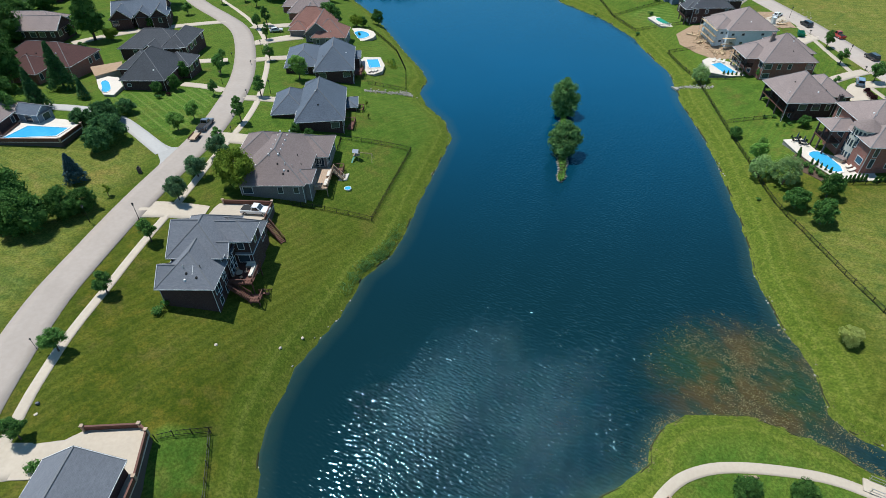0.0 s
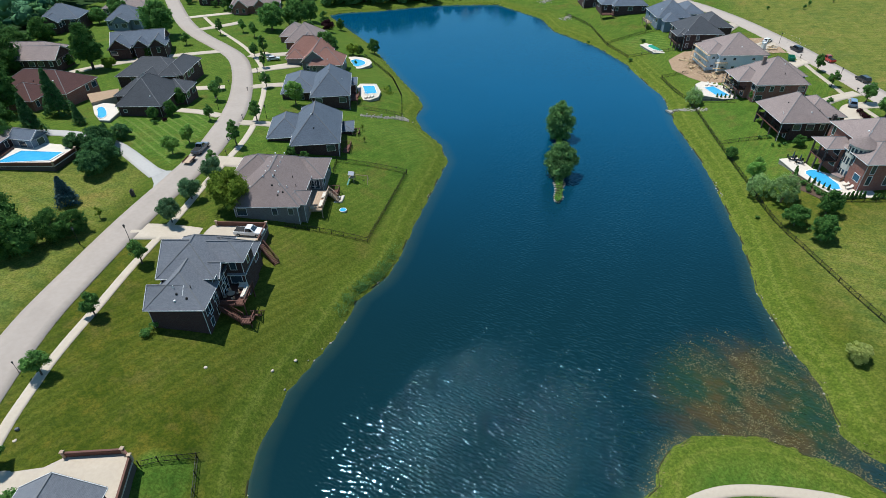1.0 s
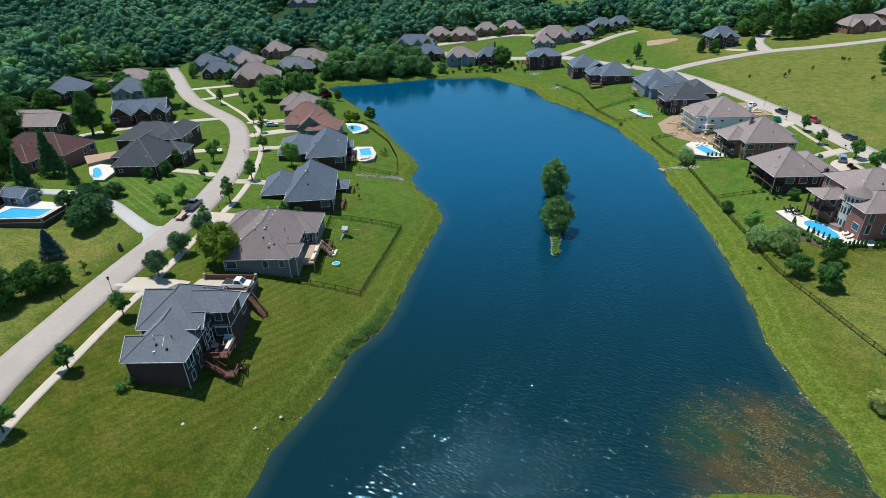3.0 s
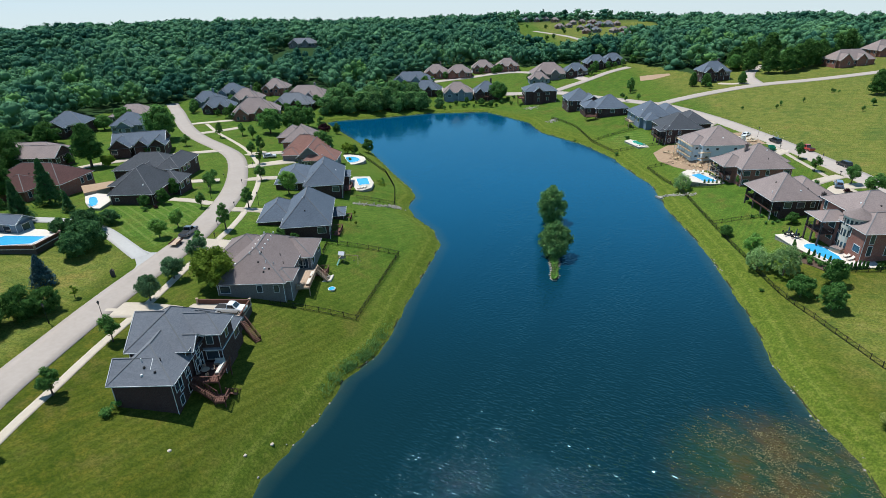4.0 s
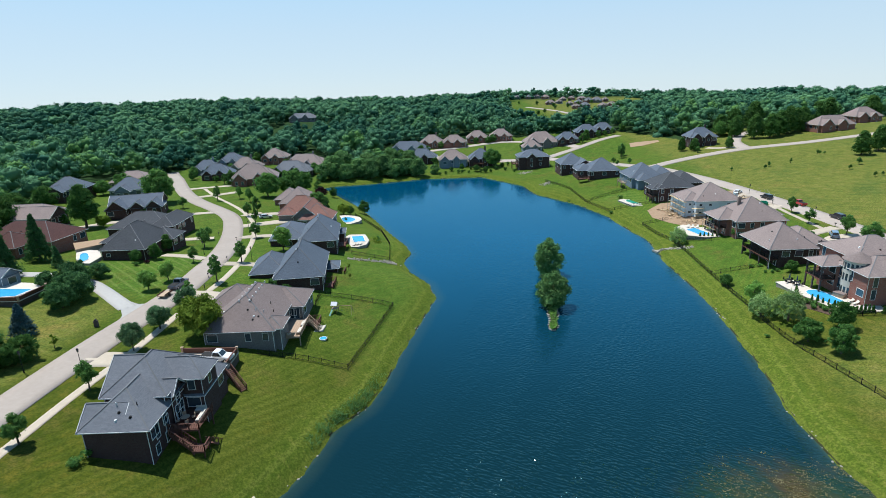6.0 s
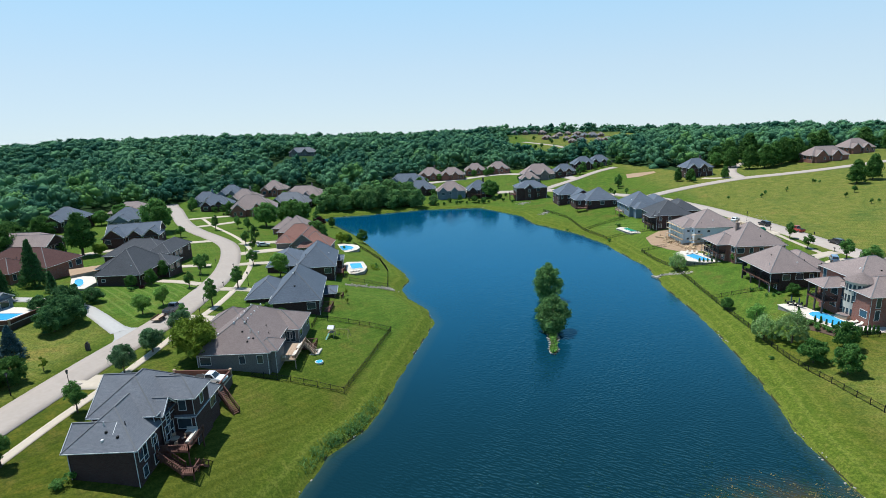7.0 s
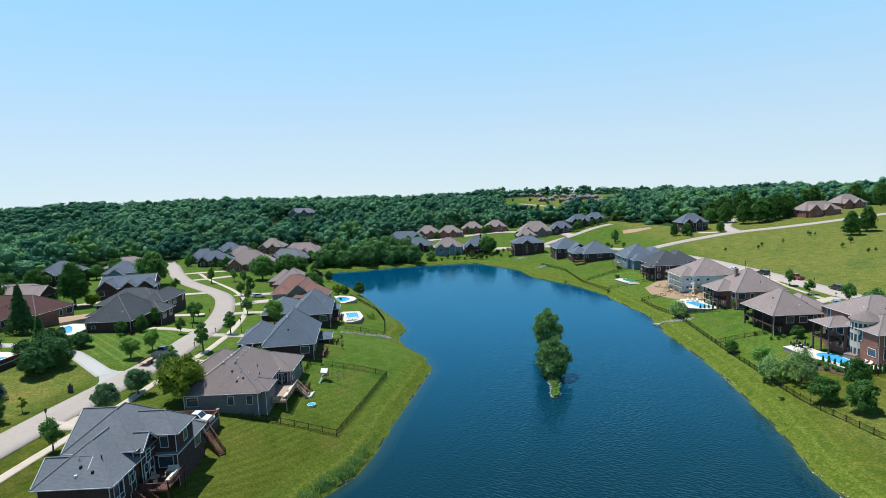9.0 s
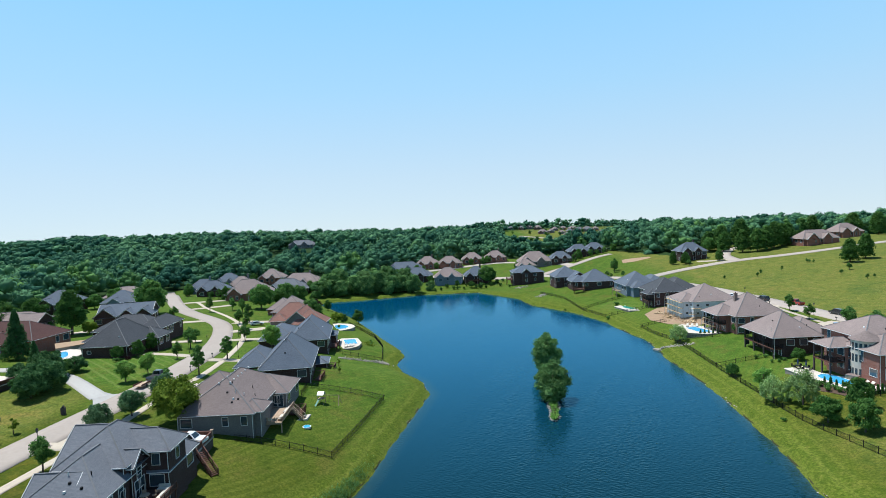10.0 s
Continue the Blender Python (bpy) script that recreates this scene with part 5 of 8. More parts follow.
def house(name, wings, wall, roof, label, turn=0.0, skip="", base=None, chimney=(), vents=0, seed=0, win="std", group="houses by the lake", garage=None, fill=0.7, inset={}):
    """wings: x0, x1, y0, y1, eave height, roof kind, pitch; in plan metres, turned about the first wing's middle."""
    w0 = wings[0]
    cx, cy = (w0[0] + w0[1]) / 2, (w0[2] + w0[3]) / 2
    corners = [(a, b) for w in wings for a in w[:2] for b in w[2:4]]
    zb = min(lz(a, b) for a, b in corners) - 0.6 if base is None else base
    root = thing(name, cx, cy, zb, turn, label, "house", group)
    rng = random.Random(seed + 11)
    ca, sa = math.cos(radians(turn)), math.sin(radians(turn))

    def ground(x, y):
        return lz(cx + ca * x - sa * y, cy + sa * x + ca * y) - zb

    local = [(a - cx, b - cx, c - cy, d - cy, e - zb, k, p) for a, b, c, d, e, k, p in wings]
    for i, (x0, x1, y0, y1, ev, k, p) in enumerate(local):
        bm = bmesh.new()
        box(bm, x0 + inset.get(i, 0), x1, y0, y1, 0, ev - 0.02)
        if k == "gx":
            for x in (x0, x1):
                t = ev + p * (y1 - y0) / 2
                a = [bm.verts.new(q) for q in ((x - 0.1, y0, ev - 0.02), (x + 0.1, y0, ev - 0.02), (x - 0.1, y1, ev - 0.02), (x + 0.1, y1, ev - 0.02), (x - 0.1, (y0 + y1) / 2, t), (x + 0.1, (y0 + y1) / 2, t))]
                for q in ((0, 2, 4), (1, 5, 3), (0, 4, 5, 1), (2, 3, 5, 4)):
                    bm.faces.new([a[j] for j in q])
        if k == "gy":
            for y in (y0, y1):
                t = ev + p * (x1 - x0) / 2
                a = [bm.verts.new(q) for q in ((x0, y - 0.1, ev - 0.02), (x0, y + 0.1, ev - 0.02), (x1, y - 0.1, ev - 0.02), (x1, y + 0.1, ev - 0.02), ((x0 + x1) / 2, y - 0.1, t), ((x0 + x1) / 2, y + 0.1, t))]
                for q in ((0, 2, 4), (1, 5, 3), (0, 4, 5, 1), (2, 3, 5, 4)):
                    bm.faces.new([a[j] for j in q])
        bmesh.ops.recalc_face_normals(bm, faces=bm.faces[:])
        me = link_mesh("wall", bm, wall)
        box_uv(me)
        part("wall", me, wall, root)
        roof_part(root, x0, x1, y0, y1, ev, k, p, roof)
        for x, y in ((x0, y0), (x1, y0)) if i != 1 else ():
            bm = bmesh.new()
            drum(bm, x + (0.12 if x == x0 else -0.12), y - 0.07, max(0.1, ground(x, y)), ev - 0.1, 0.055, n=6)
            part("downspout", bm, TRIM, root, "white downspout")

        def free(x, y, z):
            return not any(j != i and a - 0.05 < x < b + 0.05 and c - 0.05 < y < d + 0.05 and z - 1 < e for j, (a, b, c, d, e, _, _) in enumerate(local))

        for side, u0, u1, at, ang in (("f", x0 + inset.get(i, 0), x1, y0, 0), ("r", y0, y1, x1, 90), ("b", x0, x1, y1, 180), ("l", y0, y1, x0 + inset.get(i, 0), 270)):
            if side in skip:
                continue
            cnt = max(1, int((u1 - u0) / 2.9))
            for c in range(cnt):
                u = u0 + (u1 - u0) * (c + 0.5) / cnt + rng.uniform(-0.2, 0.2)
                x, y = (u, at) if side in "fb" else (at, u)
                ox, oy = {"f": (0, -0.5), "b": (0, 0.5), "l": (-0.5, 0), "r": (0.5, 0)}[side]
                z, row = ev - 1.35, 0
                while z > ground(x, y) + 0.9 and row < 3:
                    if free(x + ox, y + oy, z) and rng.random() < fill:
                        add_window(root, x, y, z, ang, rng.choice((win, win, "wide")) if row < 2 else "std")
                    z -= 2.75
                    row += 1
    for x, y, z0, z1 in chimney:
        bm = bmesh.new()
        box(bm, x - cx - 0.45, x - cx + 0.45, y - cy - 0.35, y - cy + 0.35, z0 - zb, z1 - zb)
        box(bm, x - cx - 0.52, x - cx + 0.52, y - cy - 0.42, y - cy + 0.42, z1 - zb, z1 - zb + 0.12)
        drum(bm, x - cx, y - cy, z1 - zb + 0.12, z1 - zb + 0.45, 0.14, n=8)
        part("chimney", bm, wall, root)
    x0, x1, y0, y1, ev, k, p = local[0]
    for i in range(vents):
        x, y = rng.uniform(x0 + 1, x1 - 1), rng.uniform(y0 + 0.6, (y0 + y1) / 2 - 1)
        hip = min(x - x0, x1 - x, y - y0, y1 - y) + 0.45 if k == "hip" else (min(y - y0, y1 - y) + 0.45 if k == "gx" else min(x - x0, x1 - x) + 0.45)
        z = ev + p * hip
        bm = bmesh.new()
        if i % 2:
            drum(bm, x, y, z - 0.1, z + 0.5, 0.07, n=7)
        else:
            drum(bm, x, y, z - 0.1, z + 0.16, 0.22, 0.17, 8)
        part("roof_vent", bm, (IRON, TRIM)[i % 3 == 0], root)
    for gx, gy, ang, wd in garage or ():
        bm = bmesh.new()
        for r in range(4):
            box(bm, -wd / 2, wd / 2, -0.05, 0.03, 0.55 * r + 0.02, 0.55 * r + 0.54)
        g = part("garage_door", bm, TRIM, root, "white panelled garage door")
        g.matrix_local = pose(gx - cx, gy - cy, ground(gx - cx, gy - cy) + 0.05, 0, 0, ang)
    return root


H1 = house("house", [(-43.4, -34.8, 61.9, 74, 12.7, "hip", 0.78), (-43.4, -38.5, 62.1, 67.2, 12.72, "gx", 0.80), (-43.4, -34.9, 67.6, 78.4, 14.2, "hip", 0.80), (-43.5, -39.6, 67.9, 77.6, 14.15, "gx", 0.715), (-41, -31.4, 71.7, 76.6, 14.4, "hip", 0.78), (-43.6, -31.75, 71.9, 80.5, 11.5, "hip", 0.93), (-38.6, -34.35, 68.3, 71.4, 13.7, "gx", 0.9)],
           DARK_BRICK, GREY_SHINGLE, "large dark brick house with grey multi-hipped shingle roof", vents=5, seed=1, skip="fl", garage=[(-41.0, 80.5, 180, 4.6)])
for x, y, z, turn, kind in ((-33.1, 71.7, 10.35, 0, "wide"), (-33.1, 71.7, 13.2, 0, "std"), (-34.8, 66.6, 10.5, 90, "tall"), (-34.35, 69.0, 10.5, 90, "tall"), (-34.35, 70.4, 10.5, 90, "tall"), (-34.35, 69.8, 13.0, 90, "std"), (-34.8, 64.0, 11.0, 90, "tall")):
    add_window(H1, x - H1.location.x, y - H1.location.y, z - H1.location.z, turn, kind)
H2 = house("house", [(-40.4, -27.4, 93.4, 113.4, 11.3, "hip", 0.66), (-44.2, -34, 104.6, 114.8, 11.2, "hip", 0.62), (-36, -24.7, 105.4, 114.4, 10.9, "hip", 0.52), (-30.5, -26.2, 94.2, 99, 11.3, "hip", 0.55)], PALE_BRICK, TAUPE_SHINGLE, "pale brick house with taupe hipped shingle roof", vents=10, seed=2)
for x in (-29.6, -28.4, -27.2, -26.0):
    add_window(H2, x - H2.location.x, 105.4 - H2.location.y, 9.3 - H2.location.z, 0, "tall")
for i in range(6):
    for d in (-1.0, 1.0):
        bm = bmesh.new()
        x, y = -33.9 + d, 98.6 + 2.0 * i
        z = 11.3 + 0.66 * (6.95 - abs(d))
        drum(bm, x - H2.location.x, y - H2.location.y, z - H2.location.z - 0.12, z - H2.location.z + 0.20, 0.17, 0.14, 8)
        part("roof_vent", bm, TRIM, H2, "white ridge vent")
H3 = house("house", [(-36, -24.8, 121.2, 139.6, 11.3, "hip", 0.95), (-42.4, -34.2, 127.2, 139.6, 10.8, "hip", 0.72), (-35.4, -29.5, 136, 146, 10.6, "hip", 0.7), (-25.8, -22.0, 133, 138.8, 8.9, "hip", 0.4)], DARK_BRICK, SLATE_SHINGLE, "dark brick house with steep slate-blue hipped roof", turn=7, vents=3, seed=3)
H4 = house("house", [(-38, -27.2, 154.4, 172.8, 10.3, "hip", 0.88), (-47, -36.8, 159.6, 175.6, 9.9, "hip", 0.55), (-28.6, -25.6, 168.5, 174.5, 8.3, "hip", 0.4)], DARK_BRICK, SLATE_SHINGLE, "dark brick house with grey hipped roof beside a pool", turn=7, vents=3, seed=4)
H5 = house("house", [(-44.4, -33.4, 186.2, 196.4, 8.8, "hip", 0.8), (-54, -39.5, 196.2, 207, 9.4, "hip", 0.85), (-47, -38.6, 188, 203, 9.3, "gy", 0.82), (-53.4, -47.8, 192.6, 198, 9.2, "hip", 0.7)], PALE_BRICK, RED_SHINGLE, "pale house with russet hipped shingle roof", vents=2, seed=5)
H6 = house("house", [(-58, -45.5, 211, 225, 9.4, "hip", 0.78), (-53, -46.6, 206.4, 215, 9.2, "gy", 0.8), (-62, -52, 219, 230, 9.3, "hip", 0.7)], RED_BRICK, BROWN_SHINGLE, "red brick house with taupe hipped roof", seed=6)
L1 = house("house", [(-84, -72.8, 137.8, 153, 14.6, "hip", 0.92), (-88.5, -79, 146, 156.5, 14.4, "hip", 0.6), (-78, -70.4, 148.5, 156, 14.2, "hip", 0.6)], DARK_BRICK, BLACK_SHINGLE, "dark brick house with charcoal hipped roof", vents=1, seed=7, win="low", group="houses west of the street")
L2 = house("house", [(-97, -79, 163.6, 176, 13.6, "hip", 0.58), (-84, -77.4, 164, 179, 13.8, "hip", 0.7), (-89.5, -84, 161.2, 168, 13.5, "gy", 0.62)], DARK_BRICK, BLACK_SHINGLE, "long low dark brick house with charcoal roof", seed=8, group="houses west of the street")
L3 = house("house", [(-115.6, -98.4, 196.6, 207, 13.4, "gx", 0.6), (-115.8, -109.4, 193.2, 200, 13.2, "gy", 0.85), (-108, -103.6, 194, 200, 13.2, "gy", 0.85), (-102.6, -97.6, 192.6, 200, 13.3, "gy", 0.85)], DARK_BRICK, SLATE_SHINGLE, "dark house with blue-grey roof and three front gables", turn=14, seed=9, group="houses west of the street")
L4 = house("house", [(-134, -121, 230, 241, 13.4, "hip", 0.75), (-131, -125, 227.5, 234, 13.0, "gy", 0.7)], BLUE_SIDING, SLATE_SHINGLE, "blue-grey house with slate gabled roof", turn=6, seed=10, group="houses west of the street")
L5 = house("house", [(-148, -130, 254, 267, 12.6, "hip", 0.6), (-142, -134, 249.5, 258, 12.2, "gy", 0.6)], PALE_BRICK, BROWN_SHINGLE, "pale house with low taupe hipped roof", turn=10, seed=11, group="houses west of the street")
L6 = house("house", [(-158, -144, 226, 238, 14.8, "hip", 0.72), (-156, -150, 222.5, 230, 14.4, "gy", 0.7)], DARK_BRICK, SLATE_SHINGLE, "dark house with slate roof among trees", turn=8, seed=12, group="houses west of the street")
L7 = house("house", [(-148, -128, 184, 193, 14.4, "hip", 0.55), (-137, -124, 178, 187.5, 14.2, "gx", 0.6), (-146, -140, 178.6, 187, 14.0, "hip", 0.6)], DARK_BRICK, BROWN_SHINGLE, "brick house with spreading taupe roof among trees", seed=13, group="houses west of the street")
L8 = house("house", [(-122, -100, 146, 158.6, 15.6, "hip", 0.62), (-116, -106, 140.5, 150, 15.4, "hip", 0.6)], RED_BRICK, RUST_SHINGLE, "red brick house with dark russet hipped roof", turn=-8, vents=3, seed=14, group="houses west of the street")
NEAR = house("house", [(-45.6, -36.3, 12, 33.2, 11.4, "gy", 0.6), (-51, -41, 10, 25.5, 11.0, "hip", 0.6)], DARK_BRICK, GREY_SHINGLE, "house with grey gabled shingle roof beside a concrete drive", vents=4, seed=15)
R1 = house("house", [(94.2, 108, 112.0, 124, 14.4, "hip", 0.56), (88.8, 96.5, 114.6, 120.4, 12.2, "hip", 0.45), (92.8, 107, 106.4, 116, 12.5, "hip", 0.56), (99, 111, 119, 128, 12.4, "hip", 0.5)], RED_BRICK, BROWN_SHINGLE, "big red brick house with taupe hipped roofs above its pool", vents=4, seed=16, chimney=[(99.0, 109.2, 13, 17.2), (101.2, 110.6, 13, 17.4)], win="tall", inset={1: 3.4})
R2 = house("house", [(88.4, 100.6, 133.6, 147.5, 10.0, "hip", 0.80), (97, 107, 138, 150, 9.6, "hip", 0.6)], DARK_BRICK, BROWN_SHINGLE, "red-brown brick house with broad taupe hipped roof and covered porch", vents=4, seed=17, chimney=[(101.9, 134.6, 5, 11.4)], inset={0: 2.8})
R3 = house("house", [(93.4, 108.4, 159.4, 174, 10.4, "hip", 0.76), (89.8, 98, 163.2, 172.6, 10.2, "hip", 0.6), (102, 111.5, 167, 180, 10.2, "hip", 0.6)], RED_BRICK, BROWN_SHINGLE, "red brick house with taupe hipped roof above a small pool", vents=2, seed=18, chimney=[(97.5, 167.2, 11, 16.0)], inset={1: 2.6})
R4 = house("house", [(93.3, 109, 186.2, 202, 10.6, "hip", 0.62), (90.3, 98, 188.6, 200, 10.4, "hip", 0.55)], WRAP, BROWN_SHINGLE, "unfinished house in white wrap with taupe roof", vents=2, seed=19, win="low")
R5 = house("house", [(89.6, 103.6, 210.4, 225.6, 10.6, "hip", 0.66), (87.4, 93.4, 211, 217.6, 10.0, "hip", 0.5), (99.6, 110.8, 219.6, 234, 10.4, "hip", 0.62)], DARK_BRICK, BLACK_SHINGLE, "dark brick house with charcoal hipped roof", vents=1, seed=20, inset={1: 2.0})
R6 = house("house", [(87.8, 101.6, 236, 252, 10.0, "hip", 0.72), (89.4, 95.6, 232, 240, 9.6, "hip", 0.66), (99.6, 108.8, 242, 256, 9.8, "hip", 0.62)], BLUE_SIDING, SLATE_SHINGLE, "blue-grey house with slate hipped roof", vents=1, seed=21)
R7 = house("house", [(75.4, 90, 258.4, 272, 9.6, "hip", 0.72), (71, 79, 262, 272, 9.4, "hip", 0.6)], DARK_BRICK, SLATE_SHINGLE, "dark brick house with slate hipped roof and deck", seed=22)
R8 = house("house", [(66, 79, 276, 290, 10.2, "hip", 0.72), (72, 82, 272, 282, 9.6, "gy", 0.6)], DARK_BRICK, SLATE_SHINGLE, "dark house with steep slate roof", seed=23)
R9 = house("house", [(49.4, 66.6, 308.6, 321, 9.8, "hip", 0.52), (54, 59, 306.8, 312, 9.6, "gy", 0.8)], DARK_BRICK, SLATE_SHINGLE, "tall dark brick house with blue-grey hipped roof", seed=24)
FAR = [(-127, 317, 15, 11, 4.0, SLATE_SHINGLE, BLUE_SIDING, 5, "blue-grey house with slate roof at the wood's edge"), (-108, 282, 14, 10, 4.6, SLATE_SHINGLE, DARK_BRICK, 10, "dark house with gabled slate roof"), (-120, 338, 14, 11, 5.0, SLATE_SHINGLE, BLUE_SIDING, 0, "blue house with steep slate roof"),
       (-107, 322, 15, 12, 4.4, BROWN_SHINGLE, PALE_BRICK, 0, "pale house with taupe roof"), (-86, 270, 20, 14, 4.6, BROWN_SHINGLE, RED_BRICK, 12, "brick house with wide taupe roof"), (-98, 351, 14, 12, 5.0, BROWN_SHINGLE, RED_BRICK, 0, "brick house with brown gabled roof"),
       (-74, 328, 24, 14, 4.2, BROWN_SHINGLE, PALE_BRICK, -4, "long house with taupe roof by the wood"), (-78, 311, 20, 12, 4.0, GREY_SHINGLE, DARK_BRICK, -4, "long low house with grey roof"),
       (-15, 371, 24, 12, 4.0, SLATE_SHINGLE, BLUE_SIDING, -6, "long blue-grey house with slate roof"), (0.5, 395, 16, 12, 4.2, BROWN_SHINGLE, RED_BRICK, 0, "brick house with taupe roof on the loop"), (16, 394, 16, 11, 4.2, BROWN_SHINGLE, RED_BRICK, 0, "brick house with taupe hipped roof"),
       (33.5, 410, 15, 11, 4.2, BROWN_SHINGLE, RED_BRICK, 0, "brick house with gabled taupe roof"), (51, 413, 15, 11, 4.4, BROWN_SHINGLE, RED_BRICK, 0, "brick house with taupe roof by the trees"), (-5.5, 344, 16, 11, 4.4, SLATE_SHINGLE, DARK_BRICK, -5, "dark house with slate roof behind the dam"),
       (13, 333, 16, 12, 5.2, BROWN_SHINGLE, BLUE_SIDING, 0, "house with taupe roof and blue siding"), (30, 333, 14, 12, 5.2, SLATE_SHINGLE, DARK_BRICK, 0, "dark house with blue-grey hipped roof and deck"), (74, 377, 22, 15, 4.6, BROWN_SHINGLE, PALE_BRICK, 0, "large pale house with taupe roof"), (66, 366, 12, 9, 3.6, BROWN_SHINGLE, BLUE_SIDING, 0, "grey-blue garage wing house with taupe roof"),
       (91, 374, 14, 10, 4.4, SLATE_SHINGLE, DARK_BRICK, 0, "dark gabled house with slate roof"), (106, 383, 15, 11, 5.0, SLATE_SHINGLE, DARK_BRICK, 0, "dark brick house with steep slate roof"), (118, 386, 14, 10, 3.6, SLATE_SHINGLE, DARK_BRICK, 0, "low house with slate roof and garage doors"),
       (152, 314, 15, 11, 6.2, SLATE_SHINGLE, DARK_BRICK, 0, "dark brick house with grey gables by the meadow road"), (227, 317, 22, 11, 4.2, BROWN_SHINGLE, RED_BRICK, 4, "long brick house with taupe roof on the hill"), (264, 343, 17, 12, 4.6, BROWN_SHINGLE, RED_BRICK, 4, "brick house with taupe roof on the hilltop"),
       (-112, 496, 22, 9, 3.4, GREY_SHINGLE, PALE_BRICK, 0, "long pale building in a woodland clearing"), (-146, 398, 12, 9, 3.4, BLACK_SHINGLE, DARK_BRICK, 0, "dark roofed house in a clearing")]
HILL = [(109, 812), (121, 807), (148, 716), (169, 700), (199, 728), (173, 756), (168, 665), (209, 724), (224, 651), (201, 633), (134, 801), (200, 667), (197, 755), (222, 673), (156, 791)]
FAR += [(x, y, 7 + (i * 7) % 5, 6 + (i * 5) % 3, 2.6, (BROWN_SHINGLE, GREY_SHINGLE, BROWN_SHINGLE)[i % 3], (RED_BRICK, PALE_BRICK)[i % 2], (i * 29) % 40 - 20, "distant hipped-roof house on the far hill") for i, (x, y) in enumerate(HILL + [(a + 13, b + 9) for a, b in HILL[2:12]])]
for i, (x, y, w, d, ev, rf, wl, tn, lab) in enumerate(FAR):
    e = lz(x, y) + ev * (0.8 if y < 500 else 1.0)
    house("house", [(x - w / 2, x + w / 2, y - d / 2, y + d / 2, e, "hip", 0.82), (x - w * 0.44, x - w * 0.14, y - d * 0.66, y, e - 0.2, "gy", 0.95), (x + w * 0.02, x + w * 0.26, y - d * 0.58, y, e - 0.1, "gy", 1.0), (x + w * 0.14, x + w * 0.56, y - d * 0.30, y + d * 0.62, e - 0.3, "hip", 0.75)],
          wl, rf, lab, turn=tn, seed=40 + i, skip="b" + ("lr" if y > 500 else ""), group="houses round the loop", chimney=[(x + w * 0.2, y + d * 0.1, e, e + 0.42 * d + 1.2)] if i % 3 == 0 and y < 500 else ())

# ---------- porches, decks and bays ----------
def rail_run(parent, pts, h=0.95, mat=None, step=1.5):
    """Posts, top and bottom rails and balusters along a run of points on a deck."""
    mat = mat or DECKWOOD
    for (ax, ay, az), (bx, by, bz) in zip(pts[:-1], pts[1:]):
        ln = math.hypot(bx - ax, by - ay)
        k = max(1, round(ln / step))
        for i in range(k + 1):
            f = i / k
            bm = bmesh.new()
            x, y, z = ax + (bx - ax) * f, ay + (by - ay) * f, az + (bz - az) * f
            box(bm, x - 0.06, x + 0.06, y - 0.06, y + 0.06, z, z + h + 0.08)
            part("post", bm, mat, parent)
        bm = bmesh.new()
        beam(bm, (ax, ay, az + h), (bx, by, bz + h), 0.14, 0.05)
        part("handrail", bm, mat, parent)
        bm = bmesh.new()
        beam(bm, (ax, ay, az + 0.12), (bx, by, bz + 0.12), 0.05, 0.08)
        part("bottom_rail", bm, mat, parent)
        nb = int(ln / 0.24)
        bm = bmesh.new()
        for i in range(1, nb):
            f = i / nb
            x, y, z = ax + (bx - ax) * f, ay + (by - ay) * f, az + (bz - az) * f
            box(bm, x - 0.02, x + 0.02, y - 0.02, y + 0.02, z + 0.1, z + h)
        if nb > 1:
            tagged(part("baluster_infill", bm, mat, parent), kind="stuff")


def deck(x0, x1, y0, y1, z, label, mat=None, open_side="", board=0.16):
    """A raised timber deck with boards, joists, posts and railings; open_side: sides without rail (f, r, b, l)."""
    mat = mat or DECKWOOD
    d = thing("deck", (x0 + x1) / 2, (y0 + y1) / 2, z, 0, label, "deck", "timber decks")
    hx, hy = (x1 - x0) / 2, (y1 - y0) / 2
    bm = bmesh.new()
    box(bm, -board / 2 + 0.005, board / 2 - 0.005, -hy, hy, -0.04, 0.0)
    me = link_mesh("board", bm, mat)
    for i in range(int(2 * hx / board)):
        b = part("board", me, mat, d)
        b.location.x = -hx + board * (i + 0.5)
    for y in (-hy + 0.05, 0, hy - 0.05):
        bm = bmesh.new()
        box(bm, -hx, hx, y - 0.05, y + 0.05, -0.28, -0.042)
        part("joist", bm, mat, d)
    for x in (-hx + 0.15, hx - 0.15):
        for y in (-hy + 0.15, hy - 0.15):
            g = lz(x + (x0 + x1) / 2, y + (y0 + y1) / 2) - z - 0.4
            bm = bmesh.new()
            box(bm, x - 0.08, x + 0.08, y - 0.08, y + 0.08, g, -0.28)
            part("support_post", bm, mat, d)
    for side, run in (("f", [(-hx, -hy, 0), (hx, -hy, 0)]), ("r", [(hx, -hy, 0), (hx, hy, 0)]), ("b", [(hx, hy, 0), (-hx, hy, 0)]), ("l", [(-hx, hy, 0), (-hx, -hy, 0)])):
        if side not in open_side:
            rail_run(d, run, mat=mat)
    return d


